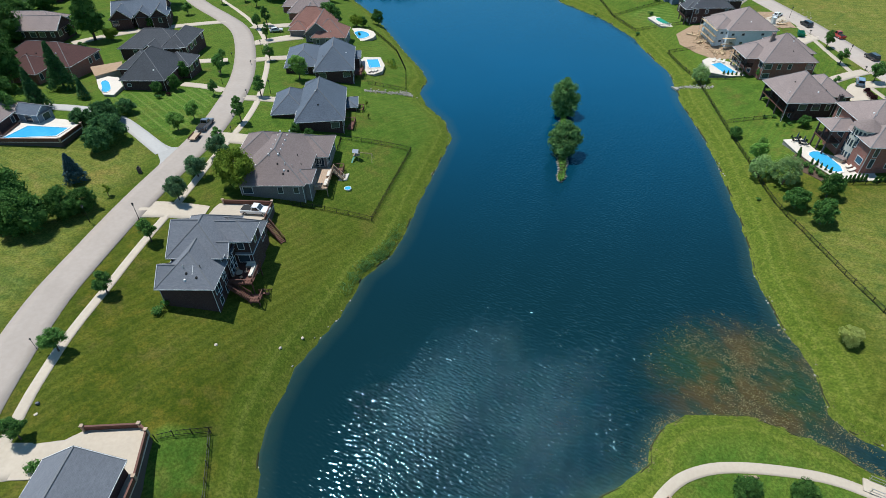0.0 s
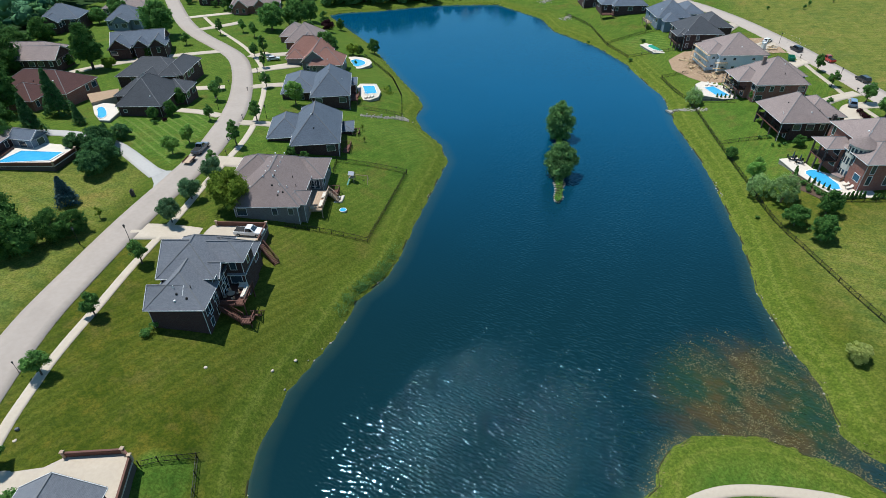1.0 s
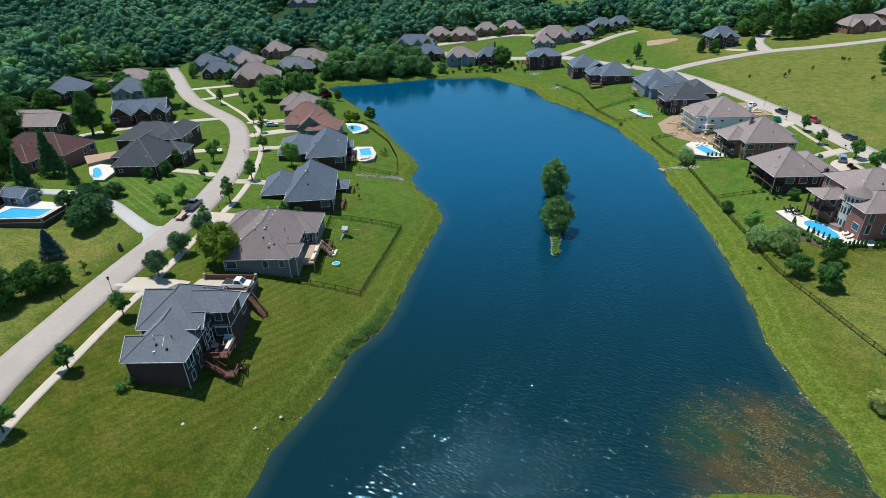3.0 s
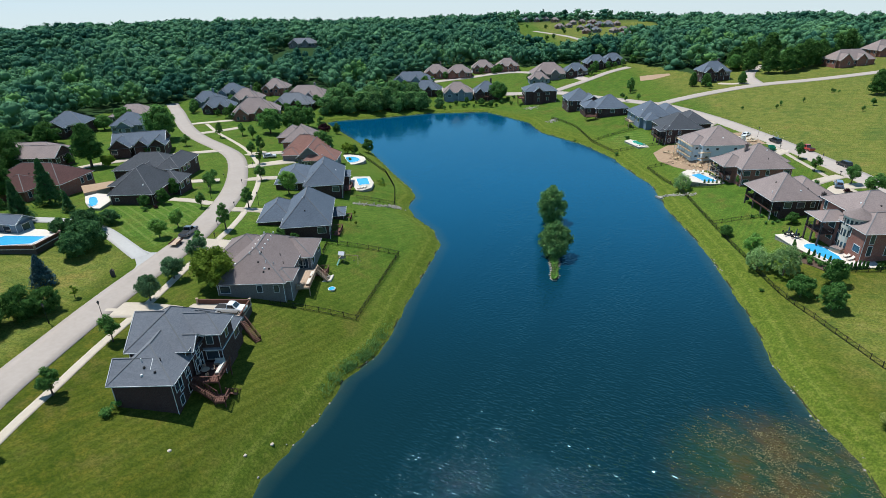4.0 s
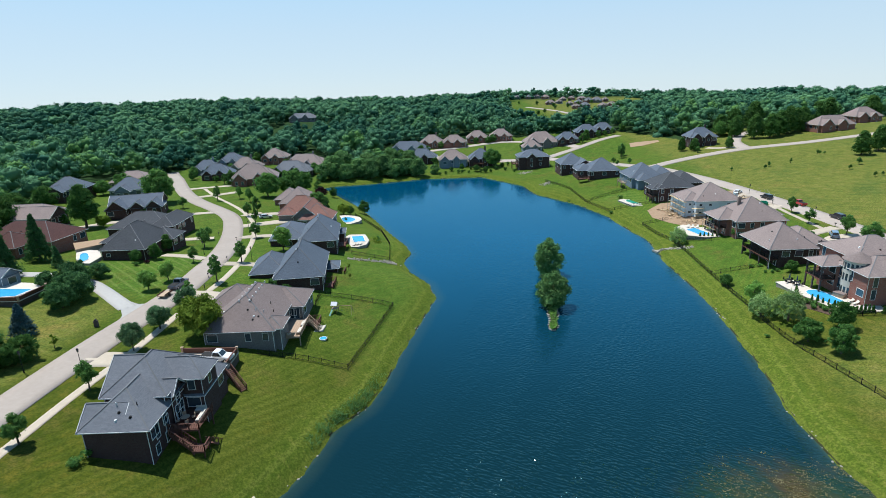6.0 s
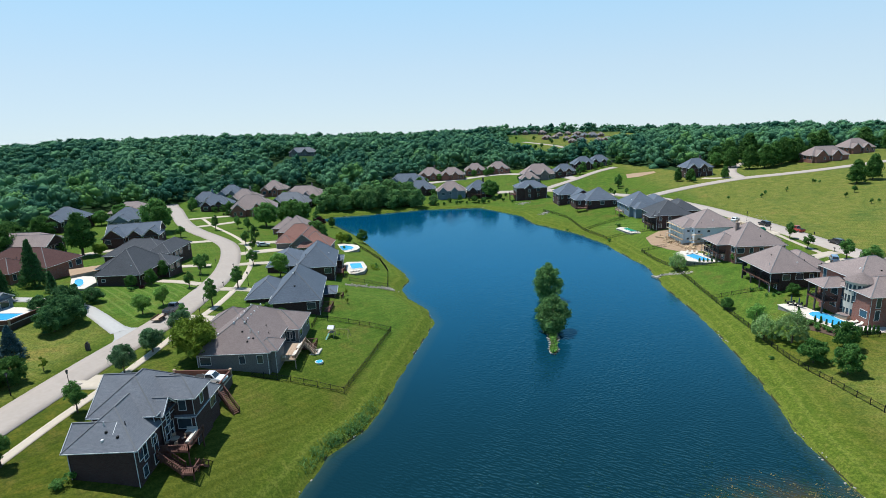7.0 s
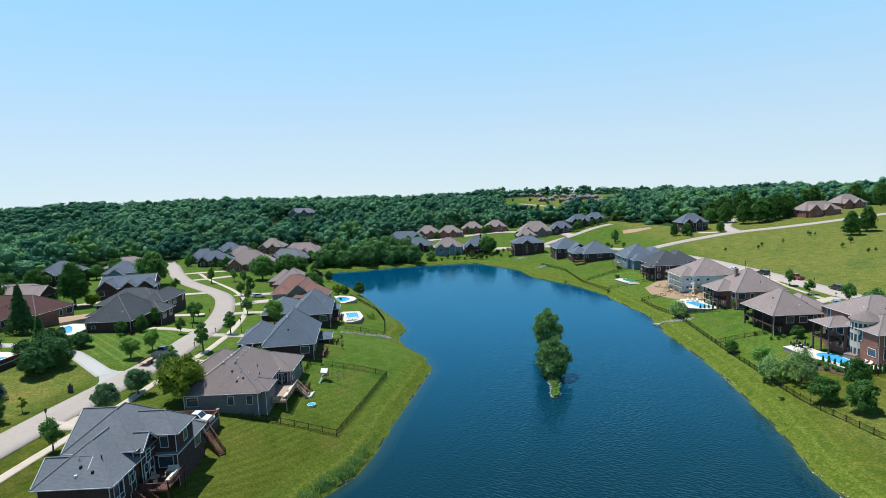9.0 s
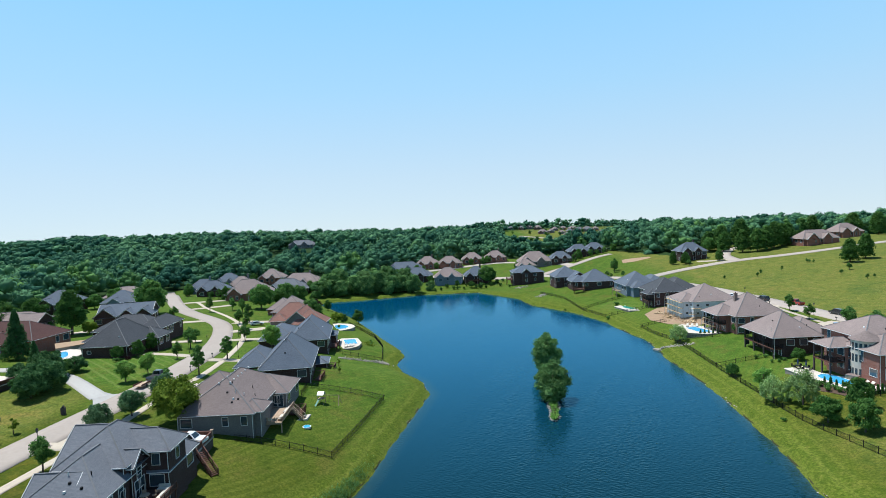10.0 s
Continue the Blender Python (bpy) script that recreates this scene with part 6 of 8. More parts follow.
def stair(a, b, width, label, mat=None):
    """An open timber stair from a (top) down to b."""
    mat = mat or DECKWOOD
    a, b = Vector(a), Vector(b)
    s = thing("stair", a.x, a.y, a.z, math.degrees(math.atan2(b.y - a.y, b.x - a.x)), label, "stair", "timber stairs")
    run, drop = math.hypot(b.x - a.x, b.y - a.y), a.z - b.z
    k = max(3, round(drop / 0.18))
    bm = bmesh.new()
    box(bm, 0.0, 0.28, -width / 2, width / 2, -0.04, 0)
    me = link_mesh("step", bm, mat)
    for i in range(k):
        st = part("step", me, mat, s)
        st.location = (run * i / k, 0, -drop * (i + 0.5) / k)
    for y in (-width / 2 - 0.03, width / 2 + 0.03):
        bm = bmesh.new()
        beam(bm, (0, y, -0.12), (run, y, -drop - 0.12), 0.05, 0.26)
        part("stringer", bm, mat, s)
        rail_run(s, [(0, y, 0), (run, y, -drop)], 0.9, mat, 1.2)
    return s


def porch(x0, x1, y0, y1, eave, floors, label, mat=None):
    """A covered porch: floor slabs, columns and railings under a house's roof."""
    g = lz((x0 + x1) / 2, (y0 + y1) / 2)
    p = thing("porch", (x0 + x1) / 2, (y0 + y1) / 2, g, 0, label, "porch", "covered porches")
    hx, hy = (x1 - x0) / 2, (y1 - y0) / 2
    for x in (-hx + 0.2,):
        n = max(2, round(2 * hy / 4.0))
        for i in range(n + 1):
            y = -hy + 0.2 + (2 * hy - 0.4) * i / n
            bm = bmesh.new()
            box(bm, x - 0.15, x + 0.15, y - 0.15, y + 0.15, -0.6, eave - g - 0.1)
            box(bm, x - 0.2, x + 0.2, y - 0.2, y + 0.2, eave - g - 0.35, eave - g - 0.1)
            part("column", bm, DARK_BRICK if mat is None else mat, p)
    for z in floors:
        bm = bmesh.new()
        box(bm, -hx, hx, -hy, hy, z - g - 0.22, z - g)
        part("floor_slab", bm, DECKWOOD, p)
        rail_run(p, [(hx, -hy + 0.1, z - g), (-hx + 0.1, -hy + 0.1, z - g), (-hx + 0.1, hy - 0.1, z - g), (hx, hy - 0.1, z - g)], 0.95, IRON, 2.2)
    return p


porch(88.6, 91.0, 134.0, 147.0, 9.9, (7.1,), "two-level covered porch on the house's lake side")
porch(88.9, 92.1, 114.8, 120.2, 12.1, (8.9,), "two-level brick porch over the pool terrace")
porch(90.0, 92.3, 163.4, 172.4, 10.1, (7.5,), "covered rear porch with dark columns")
porch(87.6, 89.3, 211.2, 217.4, 9.9, (7.2,), "screened two-level rear porch")
deck(-34.7, -30.5, 66.5, 71.5, 9.2, "red-stained timber deck against the dark brick house", open_side="bl")
stair((-34.1, 66.0, 9.2), (-31.0, 65.3, 7.1), 1.1, "red-stained timber stair from deck to landing")
deck(-31.0, -29.2, 64.4, 66.3, 7.1, "small red-stained stair landing", open_side="lb")
stair((-29.2, 66.4, 7.1), (-29.0, 68.6, 5.2), 1.0, "short red-stained timber stair to the lawn")
stair((-32.6, 83.6, 8.9), (-29.4, 81.0, 6.3), 1.1, "red-stained timber stair beside the parking court")
deck(-27.3, -23.4, 96.5, 104.8, 8.2, "weathered tan timber deck with benches", TANWOOD, "lb")
deck(-24.3, -21.6, 104.4, 107.2, 6.9, "dark lower deck landing", DECKWOOD, "l")
stair((-23.4, 104.0, 8.2), (-21.2, 103.4, 6.2), 1.0, "tan timber stair to the lawn", TANWOOD)
deck(-24.3, -21.9, 124.0, 128.4, 7.6, "small red timber deck behind the slate-roofed house", open_side="l")
deck(-22.6, -20.8, 133.8, 136.8, 7.2, "small timber landing by the sun room", open_side="l")
deck(-27.4, -24.6, 160.5, 165.5, 6.6, "dark timber deck above the pool lawn", open_side="l")
deck(70.0, 75.2, 255.6, 258.2, 6.6, "dark timber deck on tall posts", open_side="b")
deck(46.0, 49.2, 309.5, 314.5, 6.0, "red timber deck beside the tall house", open_side="r")
deck(84.0, 86.2, 238.0, 243.5, 7.6, "grey timber deck behind the blue house", TANWOOD, "r")
deck(25.0, 31.0, 324.2, 326.8, 4.6, "red timber deck behind the blue-roofed house", open_side="b")


def bow_bay(house, x, y, r, z0, z1, label):
    """A pale bowed bay with two rows of tall windows, at a place in the plan."""
    o = house.matrix_world.inverted() @ Vector((x, y, z0))
    n, a0, a1 = 7, radians(150), radians(275)
    ang = [a0 + (a1 - a0) * i / n for i in range(n + 1)]
    pts = [(r * math.cos(a), r * math.sin(a)) for a in ang] + [(r * 0.6, -r * 0.6), (r * 0.7, r * 0.7)]
    bm = bmesh.new()
    prism(bm, pts, 0, z1 - z0)
    bmesh.ops.recalc_face_normals(bm, faces=bm.faces[:])
    b = part("bay", bm, TERRACE, house, label)
    b.location = o
    bm = bmesh.new()
    drum(bm, 0, 0, z1 - z0, z1 - z0 + 1.7, r + 0.45, 0.3, 14)
    part("bay_roof", bm, BROWN_SHINGLE, b, "taupe shingle roof of the bay")
    for i in range(n):
        am = (ang[i] + ang[i + 1]) / 2
        rr = r * math.cos((ang[1] - ang[0]) / 2)
        for z in (1.6, 4.6, 7.0):
            if z + 1.1 > z1 - z0:
                continue
            p = part("pane", WIN["tall"][1], GLASS, b, "dark tall pane")
            p.matrix_local = pose((rr + 0.01) * math.cos(am), (rr + 0.01) * math.sin(am), z, 0, 0, math.degrees(am) + 90) @ Matrix.Diagonal((0.52, 1, 0.72, 1))


bow_bay(R1, 95.0, 112.6, 2.7, 5.8, 14.2, "pale stone bowed bay with tall windows")


# ---------- pools and terraces ----------
def terrace(outline, z, label, mat=None, name="patio", depth=None, walled=None):
    if walled:
        terrace(outline, z - 0.14, "dressed stone retaining wall under the terrace", walled, "retaining_wall")
        mx, my = sum(p[0] for p in outline) / len(outline), sum(p[1] for p in outline) / len(outline)
        outline, depth = [(mx + (x - mx) * 1.02, my + (y - my) * 1.02) for x, y in outline], 0.14
    bm = bmesh.new()
    lo = min(lz(x, y) for x, y in outline) - 0.5 if depth is None else z - depth
    prism(bm, outline, lo, z)
    bmesh.ops.recalc_face_normals(bm, faces=bm.faces[:])
    bmesh.ops.bevel(bm, geom=[e for e in bm.edges if e.is_boundary is False and abs(e.verts[0].co.z - z) < 1e-4 and abs(e.verts[1].co.z - z) < 1e-4], offset=0.05, segments=1, affect="EDGES")
    ob = tagged(new(name, link_mesh(name, bm, mat or TERRACE)), label, "terrace", kind="structure")
    return ob


def smooth_ring(pts, times=2):
    for _ in range(times):
        q = []
        for (ax, ay), (bx, by) in zip(pts, pts[1:] + pts[:1]):
            q += [(ax * 0.75 + bx * 0.25, ay * 0.75 + by * 0.25), (ax * 0.25 + bx * 0.75, ay * 0.25 + by * 0.75)]
        pts = q
    return pts


def pool(outline, z, label, water=None, rounding=0, group="swimming pools"):
    """A basin with raised coping, water and a ladder; outline counter-clockwise."""
    pts = smooth_ring(list(outline), rounding) if rounding else list(outline)
    cx, cy = sum(p[0] for p in pts) / len(pts), sum(p[1] for p in pts) / len(pts)
    p = thing("pool", cx, cy, z, 0, label, "pool", group)
    loc = [(x - cx, y - cy) for x, y in pts]
    bm = bmesh.new()
    prism(bm, loc, -0.5, 0.03)
    part("water", bm, water or POOL, p, "clear bright pool water")
    bm = bmesh.new()
    rings = []
    for k, h in ((1.0, -0.3), (1.0, 0.10), (1.075, 0.10), (1.075, -0.3)):
        rings.append([bm.verts.new((x * k, y * k, h)) for x, y in loc])
    for lo, hi in zip(rings[:-1], rings[1:]):
        for i in range(len(loc)):
            bm.faces.new((lo[i], lo[(i + 1) % len(loc)], hi[(i + 1) % len(loc)], hi[i]))
    bmesh.ops.recalc_face_normals(bm, faces=bm.faces[:])
    part("coping", bm, TRIM, p, "white stone coping")
    bm = bmesh.new()
    lx, ly = loc[0][0] * 0.96, loc[0][1] * 0.96
    for d in (-0.25, 0.25):
        beam(bm, (lx + d, ly, -0.3), (lx + d, ly, 0.75), 0.05, 0.05)
        beam(bm, (lx + d, ly, 0.75), (lx * 1.12 + d, ly * 1.12, 0.75), 0.05, 0.05)
        beam(bm, (lx * 1.12 + d, ly * 1.12, 0.75), (lx * 1.12 + d, ly * 1.12, 0.0), 0.05, 0.05)
    part("ladder", bm, STEEL, p, "bright steel ladder")
    return p


def ccw(pts):
    a = sum(p[0] * q[1] - q[0] * p[1] for p, q in zip(pts, pts[1:] + pts[:1]))
    return pts if a > 0 else pts[::-1]


terrace(ccw([(83.5, 121.6), (88.2, 122.4), (89.0, 116.0), (93.6, 112.6), (94.2, 108.8), (97.0, 106.4), (96.6, 103.6), (87.3, 104.0), (85.5, 109.4), (84.3, 114.2), (83.9, 116.2)]), 5.9, "pale concrete pool terrace below the red brick house", walled=ROCK)
pool(ccw([(85.9, 115.0), (88.4, 116.3), (90.1, 114.9), (90.8, 107.4), (87.6, 106.6), (86.2, 111.6)]), 5.92, "bright blue swimming pool on a pale terrace", rounding=1)
patch("mulch_bed", [(82.7, 114.8), (84.2, 116.0), (85.2, 109.6), (86.9, 103.4), (84.0, 103.8), (82.2, 108.3)], 0.05, MULCH, "brown mulch bed with shrubs below the pool", "flower bed")
terrace(ccw([(82.7, 175.8), (85.6, 178.2), (91.0, 174.0), (91.3, 163.8), (86.5, 163.4), (81.2, 166.5)]), 4.7, "pale pool terrace on a grey retaining wall", walled=ROCK)
pool(ccw([(84.2, 172.4), (87.6, 173.6), (89.6, 165.6), (85.6, 165.4)]), 4.72, "small rectangular blue pool on a raised terrace")
terrace(ccw([(77.6, 221.3), (81.6, 224.0), (85.2, 222.4), (87.5, 213.2), (84.5, 210.6), (80.0, 211.6)]), 3.85, "pale pool terrace in a green yard", walled=ROCK)
pool(ccw([(79.4, 220.0), (83.6, 221.4), (85.9, 214.4), (81.6, 213.0)]), 3.87, "green covered pool in a fenced yard", POOL_GREEN, 1)
terrace(ccw([(-27.2, 175.6), (-26.3, 178.4), (-21.0, 178.2), (-18.9, 171.4), (-19.2, 166.8), (-21.6, 164.4), (-23.6, 164.6), (-25.0, 168.6)]), 5.1, "pale concrete pool terrace behind the grey house", walled=ROCK)
pool(ccw([(-25.2, 176.0), (-21.5, 176.2), (-20.0, 170.0), (-23.4, 169.2)]), 5.12, "rectangular blue swimming pool behind the grey house")
terrace(ccw(smooth_ring([(-36.4, 205.2), (-34.2, 210.0), (-27.0, 207.2), (-24.6, 200.4), (-29.8, 194.8), (-34.4, 198.8)], 1)), 4.3, "pale pool terrace behind the russet house", walled=ROCK)
pool(ccw([(-33.6, 205.0), (-30.6, 206.2), (-27.2, 202.6), (-27.9, 199.0), (-30.8, 197.6), (-32.2, 201.4)]), 4.32, "free-form blue swimming pool with shrubs round it", rounding=2)
terrace(ccw([(-100, 107.2), (-83.4, 107.0), (-82.4, 114.2), (-88, 117.6), (-100, 120)]), 13.5, "raised pale pool terrace with dark retaining wall", walled=DARK_BRICK)
pool(ccw([(-97.4, 108.6), (-86.0, 109.6), (-85.2, 113.4), (-95.2, 114.4)]), 13.52, "long blue swimming pool beside a pool house")
terrace(ccw([(-90.4, 137.2), (-93.4, 142.2), (-91.4, 144.4), (-88.1, 143.6), (-84.4, 138.2), (-84.2, 132.7), (-87.0, 133.0)]), 12.9, "pale pool terrace beside the charcoal-roofed house", walled=ROCK)
pool(ccw([(-89.4, 137.2), (-91.6, 140.8), (-90.2, 141.8), (-86.6, 136.6), (-86.4, 134.0), (-88.0, 134.2)]), 12.92, "pale blue pool beside the charcoal-roofed house", rounding=1)
terrace(ccw([(-98.5, 149.4), (-91.5, 153.3), (-89.0, 148.0), (-93.9, 142.9)]), 13.6, "bare brown earth terrace on a stone retaining wall", DIRT, walled=ROCK)
terrace(ccw([(-46.0, 84.2), (-43.4, 80.8), (-33.0, 80.8), (-32.9, 89.6), (-46.0, 90.2)]), 8.95, "pale concrete parking court on a brick retaining wall", PALE_CONCRETE, walled=DARK_BRICK)
terrace(ccw([(-44.7, 39.0), (-37.5, 39.5), (-36.2, 38.6), (-35.1, 32.4), (-34.80, 26.0), (-47, 26.0), (-47.2, 32.4), (-51.5, 32.2), (-54.4, 36.8), (-50.2, 37.0), (-46.6, 37.6)]), 9.05, "pale concrete parking court beside the grey-roofed house", PALE_CONCRETE, walled=DARK_BRICK)
terrace(ccw([(-22.9, 105), (-20.4, 105.8), (-20.6, 103.2), (-22.4, 102.6)]), 6.25, "small pale stone pad on the lawn")


def parapet(pts, z, h, label):
    """A low timber wall round a parking court, with capped corner posts and a top plank."""
    p = thing("parapet_wall", pts[0][0], pts[0][1], z, 0, label, "low wall", "parking court walls")
    o = Vector((pts[0][0], pts[0][1]))
    q = [Vector(a) - o for a in pts]
    for a, b in zip(q[:-1], q[1:]):
        n = max(1, round((b - a).length / 2.0))
        for i in range(n):
            s, e = a.lerp(b, i / n), a.lerp(b, (i + 1) / n)
            bm = bmesh.new()
            beam(bm, (s.x, s.y, h / 2), (e.x, e.y, h / 2), 0.08, h - 0.08)
            part("panel", bm, DECKWOOD, p)
        bm = bmesh.new()
        beam(bm, (a.x, a.y, h), (b.x, b.y, h), 0.26, 0.06)
        part("cap_plank", bm, DECKWOOD, p)
    for a in q:
        bm = bmesh.new()
        box(bm, a.x - 0.17, a.x + 0.17, a.y - 0.17, a.y + 0.17, 0, h + 0.15)
        box(bm, a.x - 0.24, a.x + 0.24, a.y - 0.24, a.y + 0.24, h + 0.15, h + 0.26)
        part("corner_post", bm, TANWOOD, p, "pale capped corner post")


parapet([(-43.0, 90.0), (-33.0, 89.5), (-33.1, 83.6)], 8.95, 0.95, "dark red timber wall round the parking court")
parapet([(-44.7, 39.0), (-37.5, 39.5), (-36.2, 38.6), (-35.0, 32.4), (-34.80, 27.5)], 9.05, 0.95, "dark red timber wall with pale posts round the court")
parapet([(-100, 107.1), (-83.5, 107.0), (-82.5, 114.2)], 13.4, 0.9, "dark fence boards round the raised pool")


# ---------- fences ----------
def make_panel(length=2.4, h=1.15):
    bm = bmesh.new()
    for z in (0.18, h - 0.12):
        box(bm, 0, length, -0.022, 0.022, z - 0.025, z + 0.025)
    k = 14
    for i in range(k):
        x = length * (i + 0.5) / k
        box(bm, x - 0.014, x + 0.014, -0.012, 0.012, 0.05, h)
    return link_mesh("panel", bm, IRON)


PANEL = make_panel()
_bm = bmesh.new()
box(_bm, -0.045, 0.045, -0.045, 0.045, -0.3, 1.25)
box(_bm, -0.06, 0.06, -0.06, 0.06, 1.25, 1.30)
POST = link_mesh("post", _bm, IRON)


def fence(pts, label):
    f = thing("fence", pts[0][0], pts[0][1], 0, 0, label, "fence", "iron garden fences")
    ox, oy = pts[0]
    for (ax, ay), (bx, by) in zip(pts[:-1], pts[1:]):
        n = max(1, round(math.hypot(bx - ax, by - ay) / 2.4))
        for i in range(n):
            x0, y0, x1, y1 = ax + (bx - ax) * i / n, ay + (by - ay) * i / n, ax + (bx - ax) * (i + 1) / n, ay + (by - ay) * (i + 1) / n
            z0, z1 = lz(x0, y0), lz(x1, y1)
            po = part("post", POST, IRON, f)
            po.location = (x0 - ox, y0 - oy, z0)
            pa = tagged(part("panel", PANEL, IRON, f), kind="stuff")
            d = Vector((x1 - x0, y1 - y0, z1 - z0)) / 2.4
            m = Matrix(((d.x, -d.y, 0, x0 - ox), (d.y, d.x, 0, y0 - oy), (0, 0, 1, z0), (0, 0, 0, 1)))
            pa.matrix_local = pose(x0 - ox, y0 - oy, z0, 0, -math.degrees(math.atan2(z1 - z0, math.hypot(x1 - x0, y1 - y0))), math.degrees(math.atan2(y1 - y0, x1 - x0))) @ Matrix.Diagonal((d.length, 1, 1, 1))
    return f


fence([(-24.2, 114.1), (-24.1, 119.2), (-7.6, 120.6), (-14.0, 92.0), (-30.5, 91.9)], "black iron fence round the brown-roofed house's yard")
fence([(-22.4, 156.9), (-11.4, 158.0), (-12.4, 172.9), (-17.1, 192.4), (-23.5, 204), (-29.4, 213.6)], "black iron fence curving along the bank")
fence([(-35.90, 38.80), (-30.5, 41.8), (-28.4, 32.6), (-27.3, 21.8)], "black iron fence round a small lawn")
fence([(76.2, 189.3), (78.1, 166.6), (75.8, 137.2), (75.4, 131.5), (74.4, 117.5), (73.3, 108.6), (72.9, 100), (73.0, 94.5), (73.5, 89), (73.8, 83.4), (74.3, 75.3), (75.2, 68.2), (76.6, 58), (77.8, 48), (78.4, 38.3)], "long black iron fence above the eastern bank")
fence([(75.8, 137.2), (87.6, 135.9)], "black iron fence between two yards")
fence([(78.1, 166.6), (83.3, 163.7), (89.2, 160.3)], "black iron fence below the pool terrace")
fence([(57, 270.4), (60.6, 259.5), (64.3, 250), (66.9, 228.8), (71.3, 213.5), (87.7, 211.4)], "black iron fence round the far eastern yards")
fence([(67.2, 230), (87.5, 234.7)], "black iron fence between far yards")
fence([(87.2, 102.4), (96.9, 101.6), (107.9, 100.9)], "black iron fence below the hedge")
fence([(76.7, 189.4), (85.1, 188.6)], "black iron fence by the building plot")
fence([(-80.6, 111.7), (-82.4, 115.8), (-88.1, 118.5)], "black iron fence by the pool house")


# ---------- pool house, furniture, playground ----------
house("pool_house", [(-98.2, -92.6, 116.4, 120.6, 15.6, "gx", 0.6)], BLUE_SIDING, SLATE_SHINGLE, "small blue-grey pool house with slate gable roof", turn=-12, seed=90, group="garden buildings")
house("house", [(-112, -99, 110, 121, 16.0, "hip", 0.6)], DARK_BRICK, BROWN_SHINGLE, "dark brick house behind the raised pool", seed=91, group="houses west of the street")
deck(-99.6, -97.6, 109, 115.5, 13.9, "red timber pool deck with chairs", open_side="lrb")


def lounger(x, y, z, turn, mat, label):
    t = thing("sun_lounger", x, y, z, turn, label, "lounger", "terrace furniture")
    for i, (a, b) in enumerate(((-0.85, -0.25), (0.25, -0.25), (-0.85, 0.25), (0.25, 0.25))):
        bm = bmesh.new()
        box(bm, a - 0.03, a + 0.03, b - 0.03, b + 0.03, 0, 0.32)
        part("leg", bm, IRON, t)
    bm = bmesh.new()
    box(bm, -0.95, 0.4, -0.32, 0.32, 0.32, 0.42)
    bmesh.ops.bevel(bm, geom=bm.edges[:], offset=0.03, segments=1, affect="EDGES")
    part("mattress", bm, mat, t)
    bm = bmesh.new()
    beam(bm, (0.4, 0, 0.38), (0.95, 0, 0.78), 0.64, 0.1)
    part("backrest", bm, mat, t)
    return t


def table_set(x, y, z, label, mat, umbrella=None):
    t = thing("patio_table", x, y, z, 0, label, "table", "terrace furniture")
    bm = bmesh.new()
    drum(bm, 0, 0, 0.70, 0.75, 0.62, n=14)
    part("tabletop", bm, mat, t)
    bm = bmesh.new()
    drum(bm, 0, 0, 0.0, 0.70, 0.06, n=8)
    drum(bm, 0, 0, 0.0, 0.05, 0.3, n=10)
    part("pedestal", bm, IRON, t)
    if umbrella:
        u = thing("parasol", x, y, z + 0.75, 0, "closed navy parasol over a terrace table", "parasol", "terrace furniture")
        bm = bmesh.new()
        drum(bm, 0, 0, -0.7, 1.7, 0.025, n=6)
        part("pole", bm, IRON, u)
        bm = bmesh.new()
        drum(bm, 0, 0, 0.35, 1.5, 0.20, 0.06, 8)
        part("canopy", bm, umbrella, u)
    for i in range(4):
        a = i * 90 + 30
        c = thing("patio_chair", x + 1.05 * math.cos(radians(a)), y + 1.05 * math.sin(radians(a)), z, a - 90, "small patio chair at a terrace table", "chair", "terrace chairs")
        bm = bmesh.new()
        box(bm, -0.25, 0.25, -0.25, 0.25, 0.40, 0.46)
        part("seat", bm, mat, c)
        bm = bmesh.new()
        box(bm, -0.25, 0.25, 0.20, 0.26, 0.46, 0.9)
        part("backrest", bm, mat, c)
        for lx in (-0.22, 0.22):
            for ly in (-0.22, 0.22):
                bm = bmesh.new()
                box(bm, lx - 0.02, lx + 0.02, ly - 0.02, ly + 0.02, 0, 0.40)
                part("leg", bm, IRON, c)


def bench_sofa(x, y, z, turn, w, label):
    s = thing("outdoor_sofa", x, y, z, turn, label, "sofa", "deck furniture")
    bm = bmesh.new()
    box(bm, -w / 2, w / 2, -0.4, 0.4, 0.0, 0.30)
    part("base", bm, TANWOOD, s)
    for i in range(int(w / 0.7)):
        bm = bmesh.new()
        a = -w / 2 + i * w / int(w / 0.7)
        box(bm, a + 0.02, a + w / int(w / 0.7) - 0.02, -0.38, 0.25, 0.30, 0.46)
        bmesh.ops.bevel(bm, geom=bm.edges[:], offset=0.04, segments=1, affect="EDGES")
        part("cushion", bm, CUSHION, s)
    bm = bmesh.new()
    box(bm, -w / 2, w / 2, 0.25, 0.4, 0.30, 0.80)
    part("backrest", bm, CUSHION, s)


bench_sofa(-31.3, 69.4, 9.2, -90, 2.6, "cream cushioned sofa on the red deck")
bench_sofa(-32.0, 71.0, 9.2, 0, 1.5, "short cream cushioned sofa on the red deck")
table_set(-33.2, 68.6, 9.2, "round wooden table on the red deck", TANWOOD)
bench_sofa(-24.0, 98.6, 8.2, -90, 2.4, "tan bench sofa along the deck rail")
bench_sofa(-24.0, 102.0, 8.2, -90, 2.2, "tan bench sofa with cream cushions on the deck")
bench_sofa(-26.2, 97.1, 8.2, 180, 1.6, "tan bench at the end of the deck")
table_set(87.0, 119.6, 5.9, "round dark table on the pool terrace", IRON, BLUE_CLOTH)
